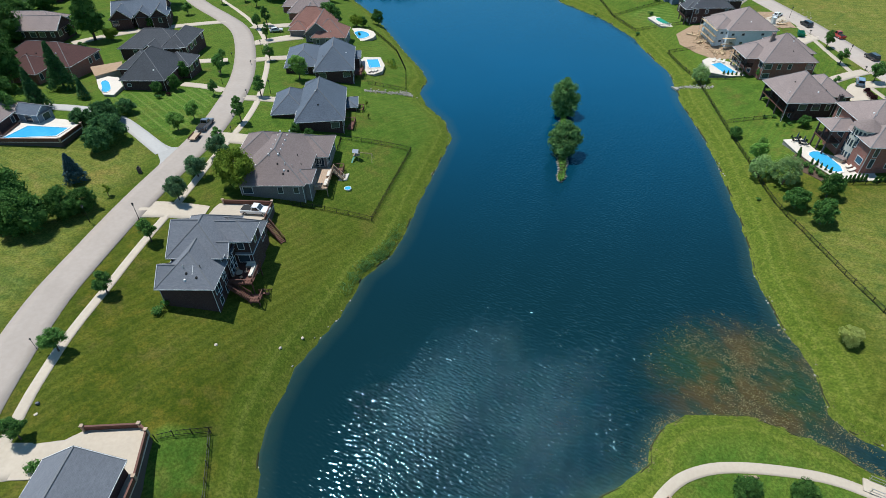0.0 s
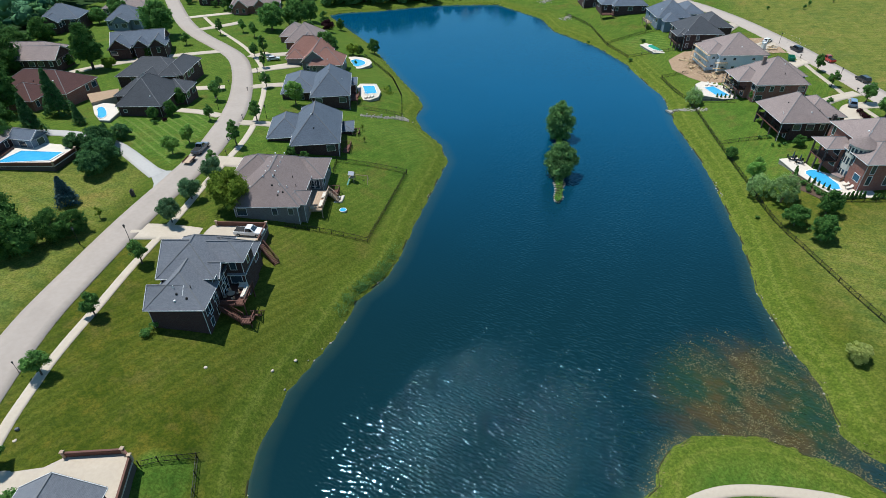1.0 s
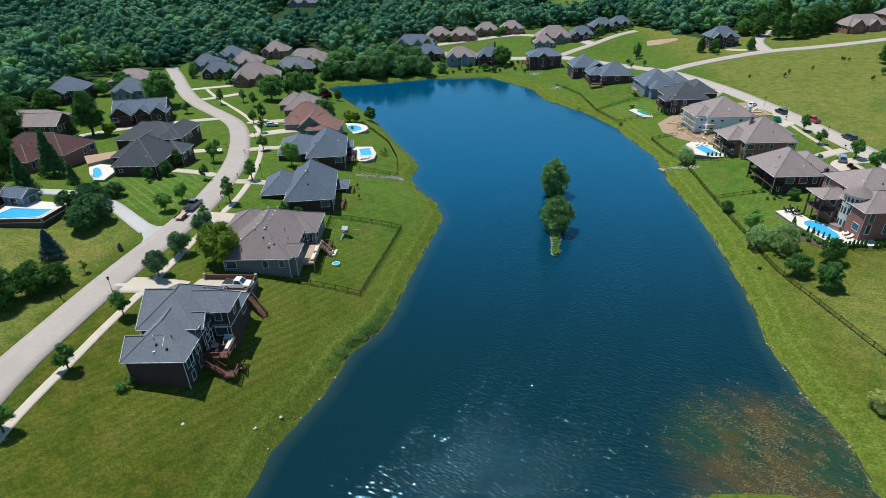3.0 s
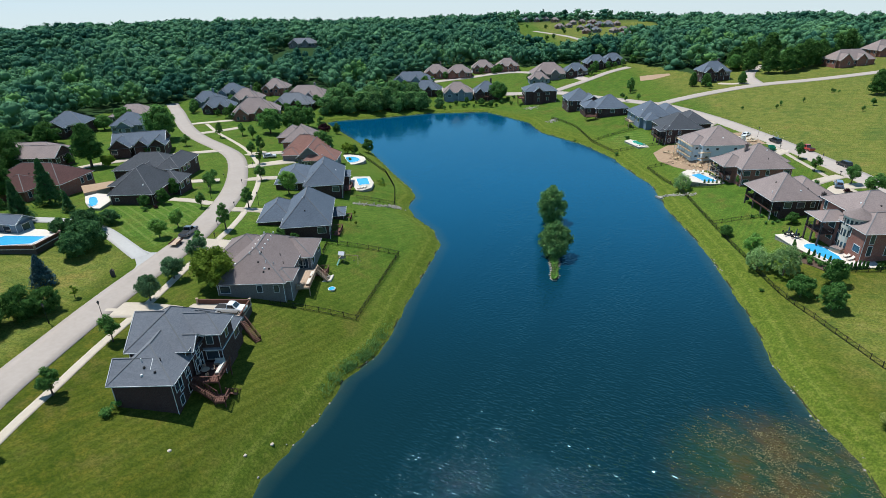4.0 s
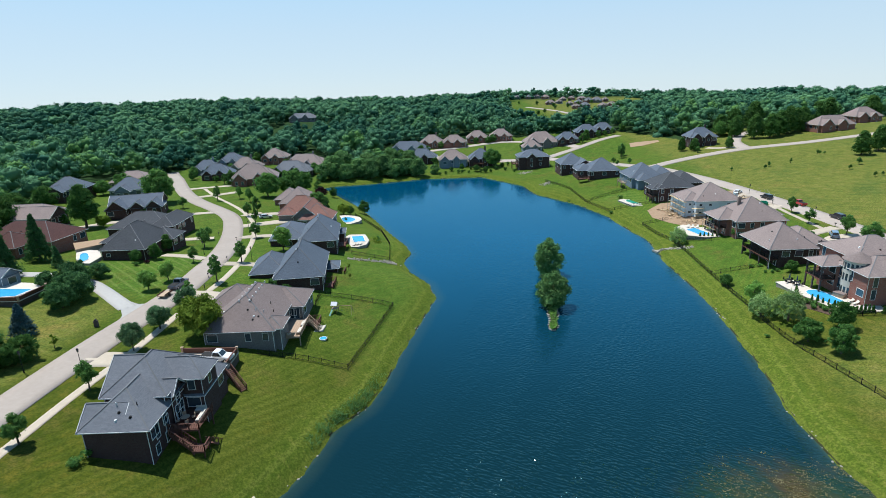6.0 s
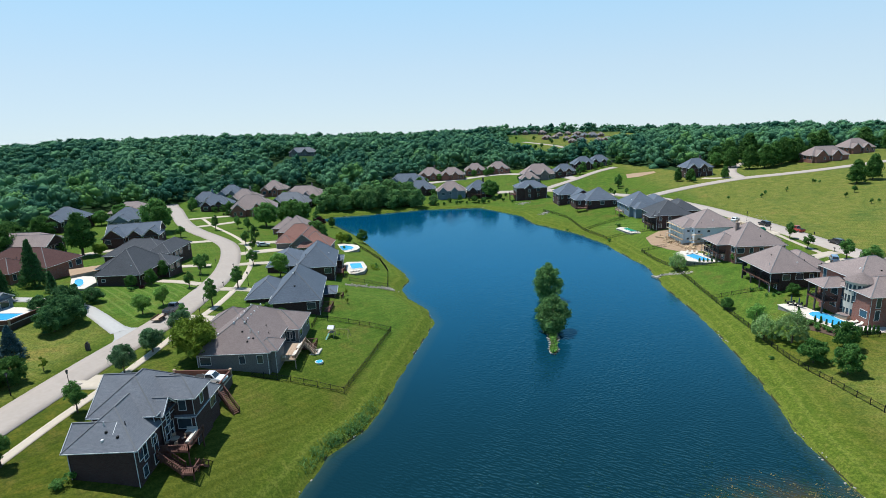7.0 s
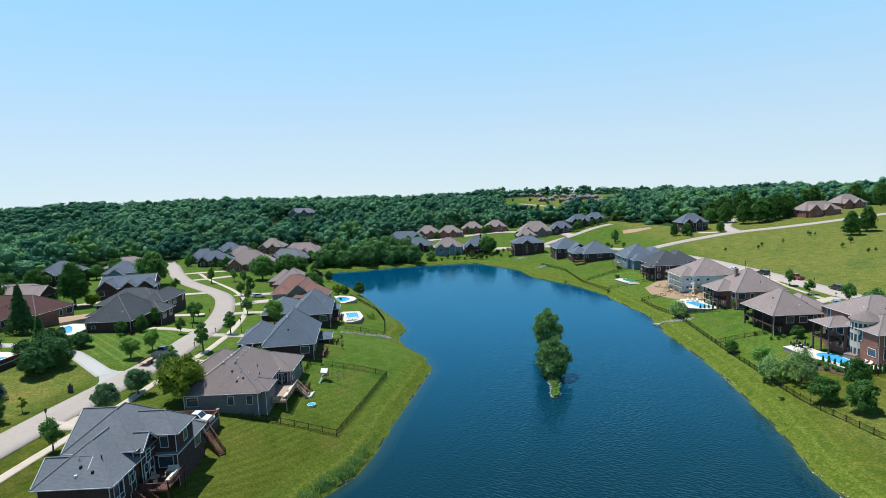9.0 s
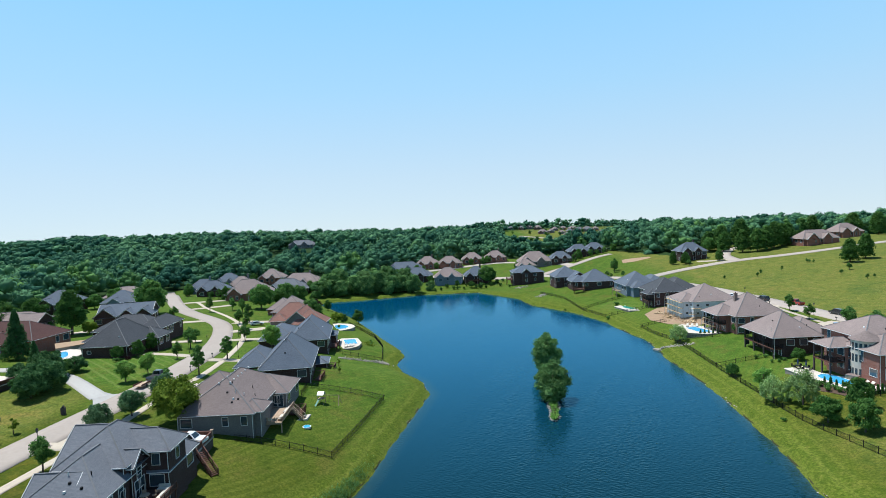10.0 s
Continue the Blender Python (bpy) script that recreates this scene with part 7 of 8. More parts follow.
table_set(86.2, 121.2, 5.9, "round dark table at the terrace corner", IRON, BLUE_CLOTH)
for i in range(2):
    lounger(92.0 + 0.25 * (i % 2), 107.4 + 1.5 * i, 5.9, 20, CUSHION, "cream sun lounger beside the free-form pool")
for i in range(3):
    lounger(-22.9 + 0.95 * i, 166.2 + 0.35 * i, 5.1, 75, CUSHION, "cream sun lounger beside the rectangular pool")
for i in range(3):
    lounger(86.0 + 1.3 * i, 175.0 - 0.5 * i, 4.7, 60, CUSHION, "cream sun lounger on the raised terrace")
hot = thing("hot_tub", 91.9, 112.0, 5.9, 30, "square hot tub with grey lid on the terrace", "hot tub")
bm = bmesh.new()
box(bm, -1.1, 1.1, -1.1, 1.1, 0, 0.85)
part("cabinet", bm, TANWOOD, hot)
bm = bmesh.new()
box(bm, -1.15, 1.15, -1.15, 1.15, 0.85, 0.97)
part("lid", bm, BROWN_SHINGLE, hot, "grey-brown insulated lid")

swing = thing("playset", -19.6, 112.4, lz(-19.6, 112.4), -12, "wooden playset with white canopy and swing frame", "playset")
swing.scale = (0.72, 0.72, 0.72)
for x in (-0.8, 0.8):
    for y in (-0.8, 0.8):
        bm = bmesh.new()
        box(bm, x - 0.06, x + 0.06, y - 0.06, y + 0.06, -0.2, 2.6)
        part("tower_post", bm, TANWOOD, swing)
bm = bmesh.new()
box(bm, -0.9, 0.9, -0.9, 0.9, 1.3, 1.4)
part("platform", bm, TANWOOD, swing)
bm = bmesh.new()
v = [bm.verts.new(p) for p in ((-1, -1, 2.5), (1, -1, 2.5), (1, 1, 2.5), (-1, 1, 2.5), (-1, 0, 3.4), (1, 0, 3.4))]
for q in ((0, 1, 5, 4), (2, 3, 4, 5), (0, 4, 3), (1, 2, 5), (3, 2, 1, 0)):
    bm.faces.new([v[i] for i in q])
part("canopy", bm, STEEL, swing, "pale grey peaked canopy")
bm = bmesh.new()
beam(bm, (0.9, 0, 2.3), (5.2, 0.2, 2.3), 0.12, 0.12)
part("swing_beam", bm, TANWOOD, swing)
for y in (-1.1, 1.3):
    bm = bmesh.new()
    beam(bm, (5.2, 0.2, 2.3), (5.5, y, -0.3), 0.1, 0.1)
    part("swing_leg", bm, TANWOOD, swing)
for x in (2.2, 3.8):
    bm = bmesh.new()
    for d in (-0.25, 0.25):
        beam(bm, (x + d, 0.1, 2.3), (x + d, 0.1, 0.5), 0.03, 0.03)
    box(bm, x - 0.28, x + 0.28, 0.0, 0.2, 0.45, 0.5)
    part("swing_seat", bm, IRON, swing)
bm = bmesh.new()
beam(bm, (-0.4, -0.9, 1.4), (-0.6, -3.4, 0.0), 0.55, 0.06)
part("slide", bm, GREEN_PLASTIC, swing, "green slide")
kp = thing("paddling_pool", -20.0, 100.4, lz(-20, 100.4), 0, "small pale blue paddling pool on the lawn", "paddling pool")
bm = bmesh.new()
drum(bm, 0, 0, -0.1, 0.25, 0.75, 0.8, 18)
part("rim", bm, TRIM, kp)
bm = bmesh.new()
drum(bm, 0, 0, 0.2, 0.27, 0.68, n=18)
part("water", bm, POOL, kp)


# ---------- street furniture ----------
def street_lamp(x, y, tall=1.0):
    s = thing("street_lamp", x, y, lz(x, y), 0, "black post lamp with lantern beside the street", "street lamp", "street lamps")
    bm = bmesh.new()
    drum(bm, 0, 0, -0.3, 0.5, 0.12, 0.09, 10)
    drum(bm, 0, 0, 0.5, 3.3, 0.055, 0.045, 8)
    part("post", bm, IRON, s, smooth=False)
    bm = bmesh.new()
    drum(bm, 0, 0, 3.3, 3.75, 0.13, 0.2, 8)
    part("lantern", bm, GLASS, s, "clear lantern glass")
    bm = bmesh.new()
    drum(bm, 0, 0, 3.75, 4.0, 0.24, 0.03, 8)
    part("cap", bm, IRON, s)
    s.scale = (tall, tall, tall)


street_lamp(-57.4, 51.2, 0.6)
for x, y in ((-56.5, 82.9), (-64.9, 81.3), (-60.7, 145), (-46.2, 140.2), (-58.2, 174.9), (123.8, 208.1), (124.5, 170.7)):
    street_lamp(x, y)


def mailbox(x, y, brick):
    s = thing("mailbox", x, y, lz(x, y), 10, "brown brick mailbox pillar" if brick else "black mailbox on a slim post", "mailbox", "mailboxes")
    bm = bmesh.new()
    w = 0.32 if brick else 0.05
    box(bm, -w, w, -w, w, -0.3, 1.3 if brick else 1.0)
    part("pillar", bm, DARK_BRICK if brick else IRON, s)
    bm = bmesh.new()
    box(bm, -0.14, 0.14, -0.3, 0.3, 1.3 if brick else 1.0, 1.6 if brick else 1.25)
    bmesh.ops.bevel(bm, geom=[e for e in bm.edges if abs(e.verts[0].co.y - e.verts[1].co.y) > 0.1 and e.verts[0].co.z > 1.1], offset=0.1, segments=3, affect="EDGES")
    part("box", bm, IRON, s)


for x, y, k in ((-62.9, 98.4, True), (-51.6, 124.7, False), (-52.3, 139, False), (-58.4, 163.4, False), (-66, 169.4, False), (124.1, 160.5, False), (123.4, 192, False), (-49.6, 117.5, False)):
    mailbox(x, y, k)
ucab = thing("utility_box", -52.6, 42.5, lz(-52.6, 42.5), 20, "small green-grey utility box on the lawn", "utility box", "utility boxes")
bm = bmesh.new()
box(bm, -0.35, 0.35, -0.3, 0.3, -0.1, 0.55)
bmesh.ops.bevel(bm, geom=bm.edges[:], offset=0.05, segments=2, affect="EDGES")
part("cabinet", bm, GREY_SHINGLE, ucab)
ucab.scale = (0.6, 0.6, 0.6)
for x, y in ((-33.8, 55.6), (-25.2, 58.3), (-52.2, 41.1), (-22.3, 61.2)):
    o = thing("flat_stone", x, y, lz(x, y), x * 40, "pale flat stone slab in the lawn", "stone", "stones in the lawn")
    bm = bmesh.new()
    drum(bm, 0, 0, -0.1, 0.06, 0.32, 0.26, 7)
    part("slab", bm, PALE_CONCRETE, o)


def park_bench(x, y, turn):
    b = thing("park_bench", x, y, lz(x, y), turn, "slatted dark park bench beside the path", "bench", "park benches")
    for i in range(4):
        bm = bmesh.new()
        box(bm, -0.9, 0.9, -0.25 + i * 0.13, -0.15 + i * 0.13, 0.42, 0.46)
        part("seat_slat", bm, TANWOOD, b)
    for i in range(3):
        bm = bmesh.new()
        box(bm, -0.9, 0.9, 0.27, 0.31, 0.55 + i * 0.15, 0.66 + i * 0.15)
        part("back_slat", bm, TANWOOD, b)
    for x0 in (-0.75, 0.75):
        bm = bmesh.new()
        box(bm, x0 - 0.04, x0 + 0.04, -0.25, 0.31, 0, 0.42)
        box(bm, x0 - 0.04, x0 + 0.04, 0.26, 0.32, 0.42, 1.0)
        part("leg", bm, IRON, b)


park_bench(43.0, 37.7, 180)
park_bench(31.8, 34.4, 140)
br = thing("footbridge_railing", 60.5, 35.6, lz(58.5, 35.4), -28, "grey metal railing where the path crosses the creek", "railing")
for y in (-1.0, 1.0):
    for x in (-2.5, -0.8, 0.9, 2.6):
        bm = bmesh.new()
        box(bm, x - 0.04, x + 0.04, y - 0.04, y + 0.04, -0.5, 1.1)
        part("post", bm, STEEL, br)
    for z in (0.55, 1.1):
        bm = bmesh.new()
        beam(bm, (-2.7, y, z), (2.8, y, z), 0.06, 0.06)
        part("rail", bm, STEEL, br)
bm = bmesh.new()
box(bm, -3.2, 3.2, -1.0, 1.0, -0.15, 0.14)
part("bridge_slab", bm, PALE_CONCRETE, br, "pale concrete bridge slab")


# ---------- vehicles ----------
def vehicle(x, y, z, turn, colour, kind, label, category="car"):
    """kind: car, suv, pickup or van; built nose towards +x."""
    c = thing(category.replace(" ", "_"), x, y, z, turn, label, category, "parked vehicles")
    ln, wd, ht = {"car": (4.6, 1.8, 1.45), "suv": (4.9, 1.95, 1.8), "pickup": (5.6, 2.0, 1.85), "van": (5.6, 2.0, 2.3)}[kind]
    hl, hw = ln / 2, wd / 2
    waist = {"car": 0.85, "suv": 1.05, "pickup": 1.08, "van": 1.15}[kind]
    paint_mat = colour
    bm = bmesh.new()
    side = [(-hl, 0.35), (hl - 0.12, 0.32), (hl, 0.55), (hl - 0.08, waist - 0.16), (hl - 1.15, waist), (-hl + 0.06, waist), (-hl, waist - 0.2)]
    lo = [bm.verts.new((a, -hw, b)) for a, b in side]
    hi = [bm.verts.new((a, hw, b)) for a, b in side]
    for i in range(len(side)):
        j = (i + 1) % len(side)
        bm.faces.new((lo[i], lo[j], hi[j], hi[i]))
    bm.faces.new(lo[::-1])
    bm.faces.new(hi)
    bmesh.ops.recalc_face_normals(bm, faces=bm.faces[:])
    bmesh.ops.bevel(bm, geom=bm.edges[:], offset=0.07, segments=2, affect="EDGES")
    body = part("body", bm, paint_mat, c, smooth=False)
    a0, a1 = {"car": (-hl + 0.35, hl - 1.25), "suv": (-hl + 0.08, hl - 1.2), "pickup": (-0.55, hl - 1.35), "van": (-hl + 0.05, hl - 0.9)}[kind]
    r0, r1 = a0 + (0.55 if kind == "car" else 0.18), a1 - (0.75 if kind != "van" else 0.5)
    bm = bmesh.new()
    tw = hw - 0.22
    v = [bm.verts.new(p) for p in ((a0, -hw + 0.06, waist - 0.02), (a1, -hw + 0.06, waist - 0.02), (a1, hw - 0.06, waist - 0.02), (a0, hw - 0.06, waist - 0.02), (r0, -tw, ht), (r1, -tw, ht), (r1, tw, ht), (r0, tw, ht))]
    for q in ((4, 5, 6, 7), (0, 1, 5, 4), (1, 2, 6, 5), (2, 3, 7, 6), (3, 0, 4, 7)):
        bm.faces.new([v[i] for i in q])
    bmesh.ops.bevel(bm, geom=bm.edges[:], offset=0.05, segments=2, affect="EDGES")
    part("cabin", bm, paint_mat, c)
    b, t = [Vector(p) for p in ((a0, -hw + 0.06, waist), (a1, -hw + 0.06, waist), (a1, hw - 0.06, waist), (a0, hw - 0.06, waist))], [Vector(p) for p in ((r0, -tw, ht), (r1, -tw, ht), (r1, tw, ht), (r0, tw, ht))]
    for nm, i, j in (("side_window", 0, 1), ("windscreen", 1, 2), ("side_window", 2, 3), ("rear_window", 3, 0)):
        if kind == "van" and nm == "rear_window":
            continue
        mid = (b[i] + b[j] + t[i] + t[j]) / 4
        q = [mid + (p - mid) * 0.80 for p in (b[i], b[j], t[j], t[i])]
        nn = (b[j] - b[i]).cross(t[i] - b[i]).normalized()
        bm = bmesh.new()
        lo = [bm.verts.new(p - nn * 0.02) for p in q]
        hi = [bm.verts.new(p + nn * 0.015) for p in q]
        bm.faces.new(hi)
        bm.faces.new(lo[::-1])
        for k in range(4):
            bm.faces.new((lo[k], lo[(k + 1) % 4], hi[(k + 1) % 4], hi[k]))
        part(nm, bm, CAR_GLASS, c)
    for sx in (-hl + 0.95, hl - 0.95):
        for sy in (-hw + 0.08, hw - 0.08):
            bm = bmesh.new()
            bmesh.ops.create_cone(bm, segments=16, radius1=0.35, radius2=0.35, depth=0.24, cap_ends=True)
            bmesh.ops.rotate(bm, verts=bm.verts[:], matrix=Matrix.Rotation(radians(90), 3, "X"))
            w = part("wheel", bm, RUBBER, c, "black tyre")
            w.location = (sx, sy, 0.35)
            bm = bmesh.new()
            bmesh.ops.create_cone(bm, segments=12, radius1=0.21, radius2=0.17, depth=0.27, cap_ends=True)
            bmesh.ops.rotate(bm, verts=bm.verts[:], matrix=Matrix.Rotation(radians(90), 3, "X"))
            part("rim", bm, STEEL, w, "bright wheel rim")
    for sy in (-hw + 0.3, hw - 0.3):
        for sx, mat, nm in ((hl - 0.02, TRIM, "headlight"), (-hl + 0.01, RED_SHINGLE, "tail_light")):
            bm = bmesh.new()
            box(bm, sx - 0.05, sx + 0.05, sy - 0.18, sy + 0.18, 0.62, 0.78)
            part(nm, bm, mat, c)
    if kind == "pickup":
        bm = bmesh.new()
        box(bm, -hl + 0.12, -0.62, -hw + 0.14, hw - 0.14, waist - 0.01, waist + 0.02)
        part("bed_liner", bm, RUBBER, c, "dark bed liner")
    return c


vehicle(-35.6, 87.0, 8.96, -6, paint("white_paint", (0.75, 0.75, 0.74)), "pickup", "white pickup parked on the concrete court", "pickup truck")
vehicle(-56.0, 118.8, lz(-56.0, 118.8) + 0.11, 84, paint("graphite_paint", (0.10, 0.12, 0.15)), "pickup", "graphite pickup parked on the street with a trailer", "pickup truck")
vehicle(117.4, 151.2, lz(117.4, 151.2) + 0.09, 62, paint("steel_blue_paint", (0.16, 0.24, 0.34)), "suv", "steel-blue car on a driveway")
vehicle(130.4, 168.6, lz(130.4, 168.6) + 0.11, 95, paint("black_paint", (0.012, 0.014, 0.02)), "suv", "black car parked at the street's edge")
vehicle(130.4, 188.0, lz(130.4, 188.0) + 0.11, 95, paint("red_paint", (0.45, 0.025, 0.02)), "pickup", "red pickup parked on the street", "pickup truck")
vehicle(125.6, 199.5, lz(125.6, 199.5) + 0.11, 96, paint("black_blue_paint", (0.012, 0.02, 0.03)), "suv", "black car parked by the building plot")
vehicle(120.6, 210.5, lz(120.6, 210.5) + 0.1, 40, paint("white_van_paint", (0.72, 0.73, 0.72)), "car", "white car at the building plot")
vehicle(-59.0, 196.0, lz(-59.0, 196.0) + 0.1, 20, paint("silver_paint", (0.6, 0.6, 0.6)), "car", "silver-white car on a driveway")
tr = thing("trailer", -56.5, 113.2, lz(-56.5, 113.2) + 0.11, 86, "brown wooden flatbed trailer behind the pickup", "trailer", "parked vehicles")
bm = bmesh.new()
box(bm, -1.7, 1.5, -0.9, 0.9, 0.5, 0.6)
part("bed", bm, TANWOOD, tr)
for y in (-0.9, 0.86):
    bm = bmesh.new()
    box(bm, -1.7, 1.5, y, y + 0.04, 0.6, 0.9)
    part("side_board", bm, DECKWOOD, tr)
bm = bmesh.new()
beam(bm, (1.5, 0, 0.5), (2.9, 0, 0.5), 0.1, 0.1)
part("drawbar", bm, IRON, tr)
for y in (-1.0, 1.0):
    bm = bmesh.new()
    bmesh.ops.create_cone(bm, segments=14, radius1=0.32, radius2=0.32, depth=0.2, cap_ends=True)
    bmesh.ops.rotate(bm, verts=bm.verts[:], matrix=Matrix.Rotation(radians(90), 3, "X"))
    w = part("wheel", bm, RUBBER, tr)
    w.location = (0, y, 0.32)

# ---------- building plot ----------
patch("bare_earth", [(81.6, 194.3), (83.0, 203.4), (90.2, 209.0), (99, 206.5), (97, 185), (94.8, 177.0), (88.0, 178.5), (84.2, 185.8)], 0.06, DIRT, "churned bare building earth", "ground")
patch("bare_earth", [(113.9, 199.4), (121.8, 198), (123.3, 215.2), (115.9, 216.6)], 0.06, DIRT, "churned earth before the unfinished house", "ground")

patch("bare_earth", [(119, 330), (126, 329), (138, 335), (139, 340), (122, 341)], 0.06, DIRT, "pale bare earth of a new plot by the wood", "ground")


def lumber_stack(x, y, turn, k, label):
    s = thing("lumber_stack", x, y, lz(x, y) + 0.05, turn, label, "lumber", "building materials")
    rng = random.Random(int(x * 10))
    for i in range(k):
        bm = bmesh.new()
        z = 0.12 * (i // 5)
        y0 = (i % 5) * 0.22 - 0.5
        box(bm, -1.8 + rng.uniform(-0.4, 0.2), 1.6 + rng.uniform(0, 0.6), y0, y0 + 0.19, z, z + 0.1)
        p = part("plank", bm, LUMBER, s)
        p.rotation_euler.z = rng.uniform(-0.06, 0.06)


for x, y, t, k in ((88.2, 193.2, 30, 12), (91.5, 182.7, 80, 10), (87.6, 200.5, -40, 10), (118.8, 202.2, 10, 15), (120.8, 210.3, 60, 12), (94.7, 185.8, 20, 12)):
    lumber_stack(x, y, t, k, "pile of new lumber on bare earth")


def scaffold(x, y, turn, w, levels, label):
    s = thing("scaffold", x, y, lz(x, y), turn, label, "scaffold", "building materials")
    for i in range(int(w / 2) + 1):
        for d in (0, 1.1):
            bm = bmesh.new()
            drum(bm, i * 2.0, d, -0.2, levels * 1.9 + 0.8, 0.05, n=6)
            part("standard", bm, STEEL, s)
    for k in range(1, levels + 1):
        bm = bmesh.new()
        box(bm, -0.2, int(w / 2) * 2 + 0.2, 0.1, 1.0, k * 1.9 - 0.06, k * 1.9)
        part("plank_deck", bm, LUMBER, s)
        bm = bmesh.new()
        beam(bm, (-0.1, 0, k * 1.9 + 0.7), (int(w / 2) * 2, 0, k * 1.9 + 0.7), 0.05, 0.05)
        part("ledger", bm, STEEL, s)
        bm = bmesh.new()
        beam(bm, (0, 0, (k - 1) * 1.9), (int(w / 2) * 2, 0, k * 1.9), 0.05, 0.05)
        part("brace", bm, STEEL, s)


scaffold(88.9, 199.4, -88, 12, 3, "timber and steel scaffold on the unfinished house")
scaffold(91.6, 184.6, 4, 4, 2, "low scaffold at the corner of the unfinished house")
scaffold(89.4, 172.4, -84, 6, 2, "scaffold beside the porch above the pool")


def debris():
    """Loose boards strewn over the bare earth."""
    r = np.random.default_rng(81)
    V, F = [], []
    cube = np.array([(x, y, z) for x in (-0.5, 0.5) for y in (-0.5, 0.5) for z in (-0.5, 0.5)])
    quads = np.array([(0, 1, 3, 2), (4, 6, 7, 5), (0, 4, 5, 1), (2, 3, 7, 6), (0, 2, 6, 4), (1, 5, 7, 3)])
    spots = list(r.normal((88.4, 193), (1.1, 5.0), (60, 2))) + list(r.normal((91.0, 182.5), (2.0, 1.5), (30, 2))) + list(r.normal((118.5, 205), (1.8, 4.5), (34, 2)))
    for i, (x, y) in enumerate(spots):
        a, t = r.uniform(0, 6.28), r.normal(0, 0.25)
        R = np.array([[math.cos(a), -math.sin(a), 0], [math.sin(a), math.cos(a), 0], [0, 0, 1]]) @ np.array([[math.cos(t), 0, math.sin(t)], [0, 1, 0], [-math.sin(t), 0, math.cos(t)]])
        V.append((cube * (r.uniform(0.5, 2.4), r.uniform(0.10, 0.35), r.uniform(0.05, 0.15))) @ R.T + (x, y, lz(x, y) + 0.1 + abs(t) * 0.8))
        F.append(quads + 8 * i)
    tagged(new("building_debris", raw_mesh("building_debris", np.concatenate(V), np.concatenate(F), LUMBER)), "loose boards and offcuts strewn on bare earth", "debris", kind="stuff")


debris()
dump = thing("skip", 119.6, 190.6, lz(119.6, 190.6) + 0.1, 70, "green steel waste skip by the street", "waste skip")
bm = bmesh.new()
lo = [bm.verts.new(p) for p in ((-1.3, -0.85, 0.1), (1.3, -0.85, 0.1), (1.3, 0.85, 0.1), (-1.3, 0.85, 0.1))]
hi = [bm.verts.new(p) for p in ((-1.8, -0.95, 1.3), (1.8, -0.95, 1.3), (1.8, 0.95, 1.3), (-1.8, 0.95, 1.3))]
top = [bm.verts.new((v.co.x * 0.94, v.co.y * 0.92, 1.3)) for v in hi]
floor_in = [bm.verts.new((v.co.x * 0.9, v.co.y * 0.9, 0.25)) for v in lo]
bm.faces.new(lo[::-1])
bm.faces.new(floor_in)
for a, b in ((lo, hi), (hi, top), (top, floor_in)):
    for i in range(4):
        bm.faces.new((a[i], a[(i + 1) % 4], b[(i + 1) % 4], b[i]))
part("hull", bm, GREEN_PLASTIC, dump)
toilet = thing("portable_toilet", 116.0, 203.5, lz(116, 203.5), 15, "white portable toilet cabin on the building plot", "portable toilet")
bm = bmesh.new()
box(bm, -0.6, 0.6, -0.6, 0.6, 0, 2.1)
bmesh.ops.bevel(bm, geom=bm.edges[:], offset=0.06, segments=2, affect="EDGES")
part("cabin", bm, TRIM, toilet)
bm = bmesh.new()
box(bm, -0.65, 0.65, -0.65, 0.65, 2.1, 2.25)
part("roof", bm, WRAP, toilet)


# ---------- banks, island and pondweed ----------
def scatter_rocks(name, spots, label, low, high, seed):
    rng = np.random.default_rng(seed)
    ico = bmesh.new()
    bmesh.ops.create_icosphere(ico, subdivisions=1, radius=1)
    iv = np.array([v.co for v in ico.verts])
    it = np.array([[v.index for v in f.verts] for f in ico.faces])
    ico.free()
    V, F = [], []
    for i, (x, y, z) in enumerate(spots):
        s = rng.uniform(low, high) * np.array([1, rng.uniform(0.6, 1), rng.uniform(0.4, 0.7)])
        a = rng.uniform(0, 6.28)
        R = np.array([[math.cos(a), -math.sin(a), 0], [math.sin(a), math.cos(a), 0], [0, 0, 1]])
        V.append((iv * rng.uniform(0.8, 1.15, (len(iv), 1)) * s) @ R.T + (x, y, z))
        F.append(it + len(iv) * i)
    tagged(new(name, raw_mesh(name, np.concatenate(V), np.concatenate(F), ROCK)), label, "rocks", kind="stuff")


rng = np.random.default_rng(8)
ring = np.array(resample([tuple(p) for p in SHORE] + [tuple(SHORE[0])], 0.45))
ring = ring[(ring[:, 1] > 28)]
keep = ring[rng.random(len(ring)) < 0.22 + 0.2 * np.sin(ring[:, 1] * 0.11)]
keep = keep + rng.normal(0, 0.2, keep.shape)
scatter_rocks("shore_rocks", [(x, y, max(-0.02, lz(x, y) - 0.02)) for x, y in keep], "pale limestone rocks along the waterline", 0.10, 0.30, 3)


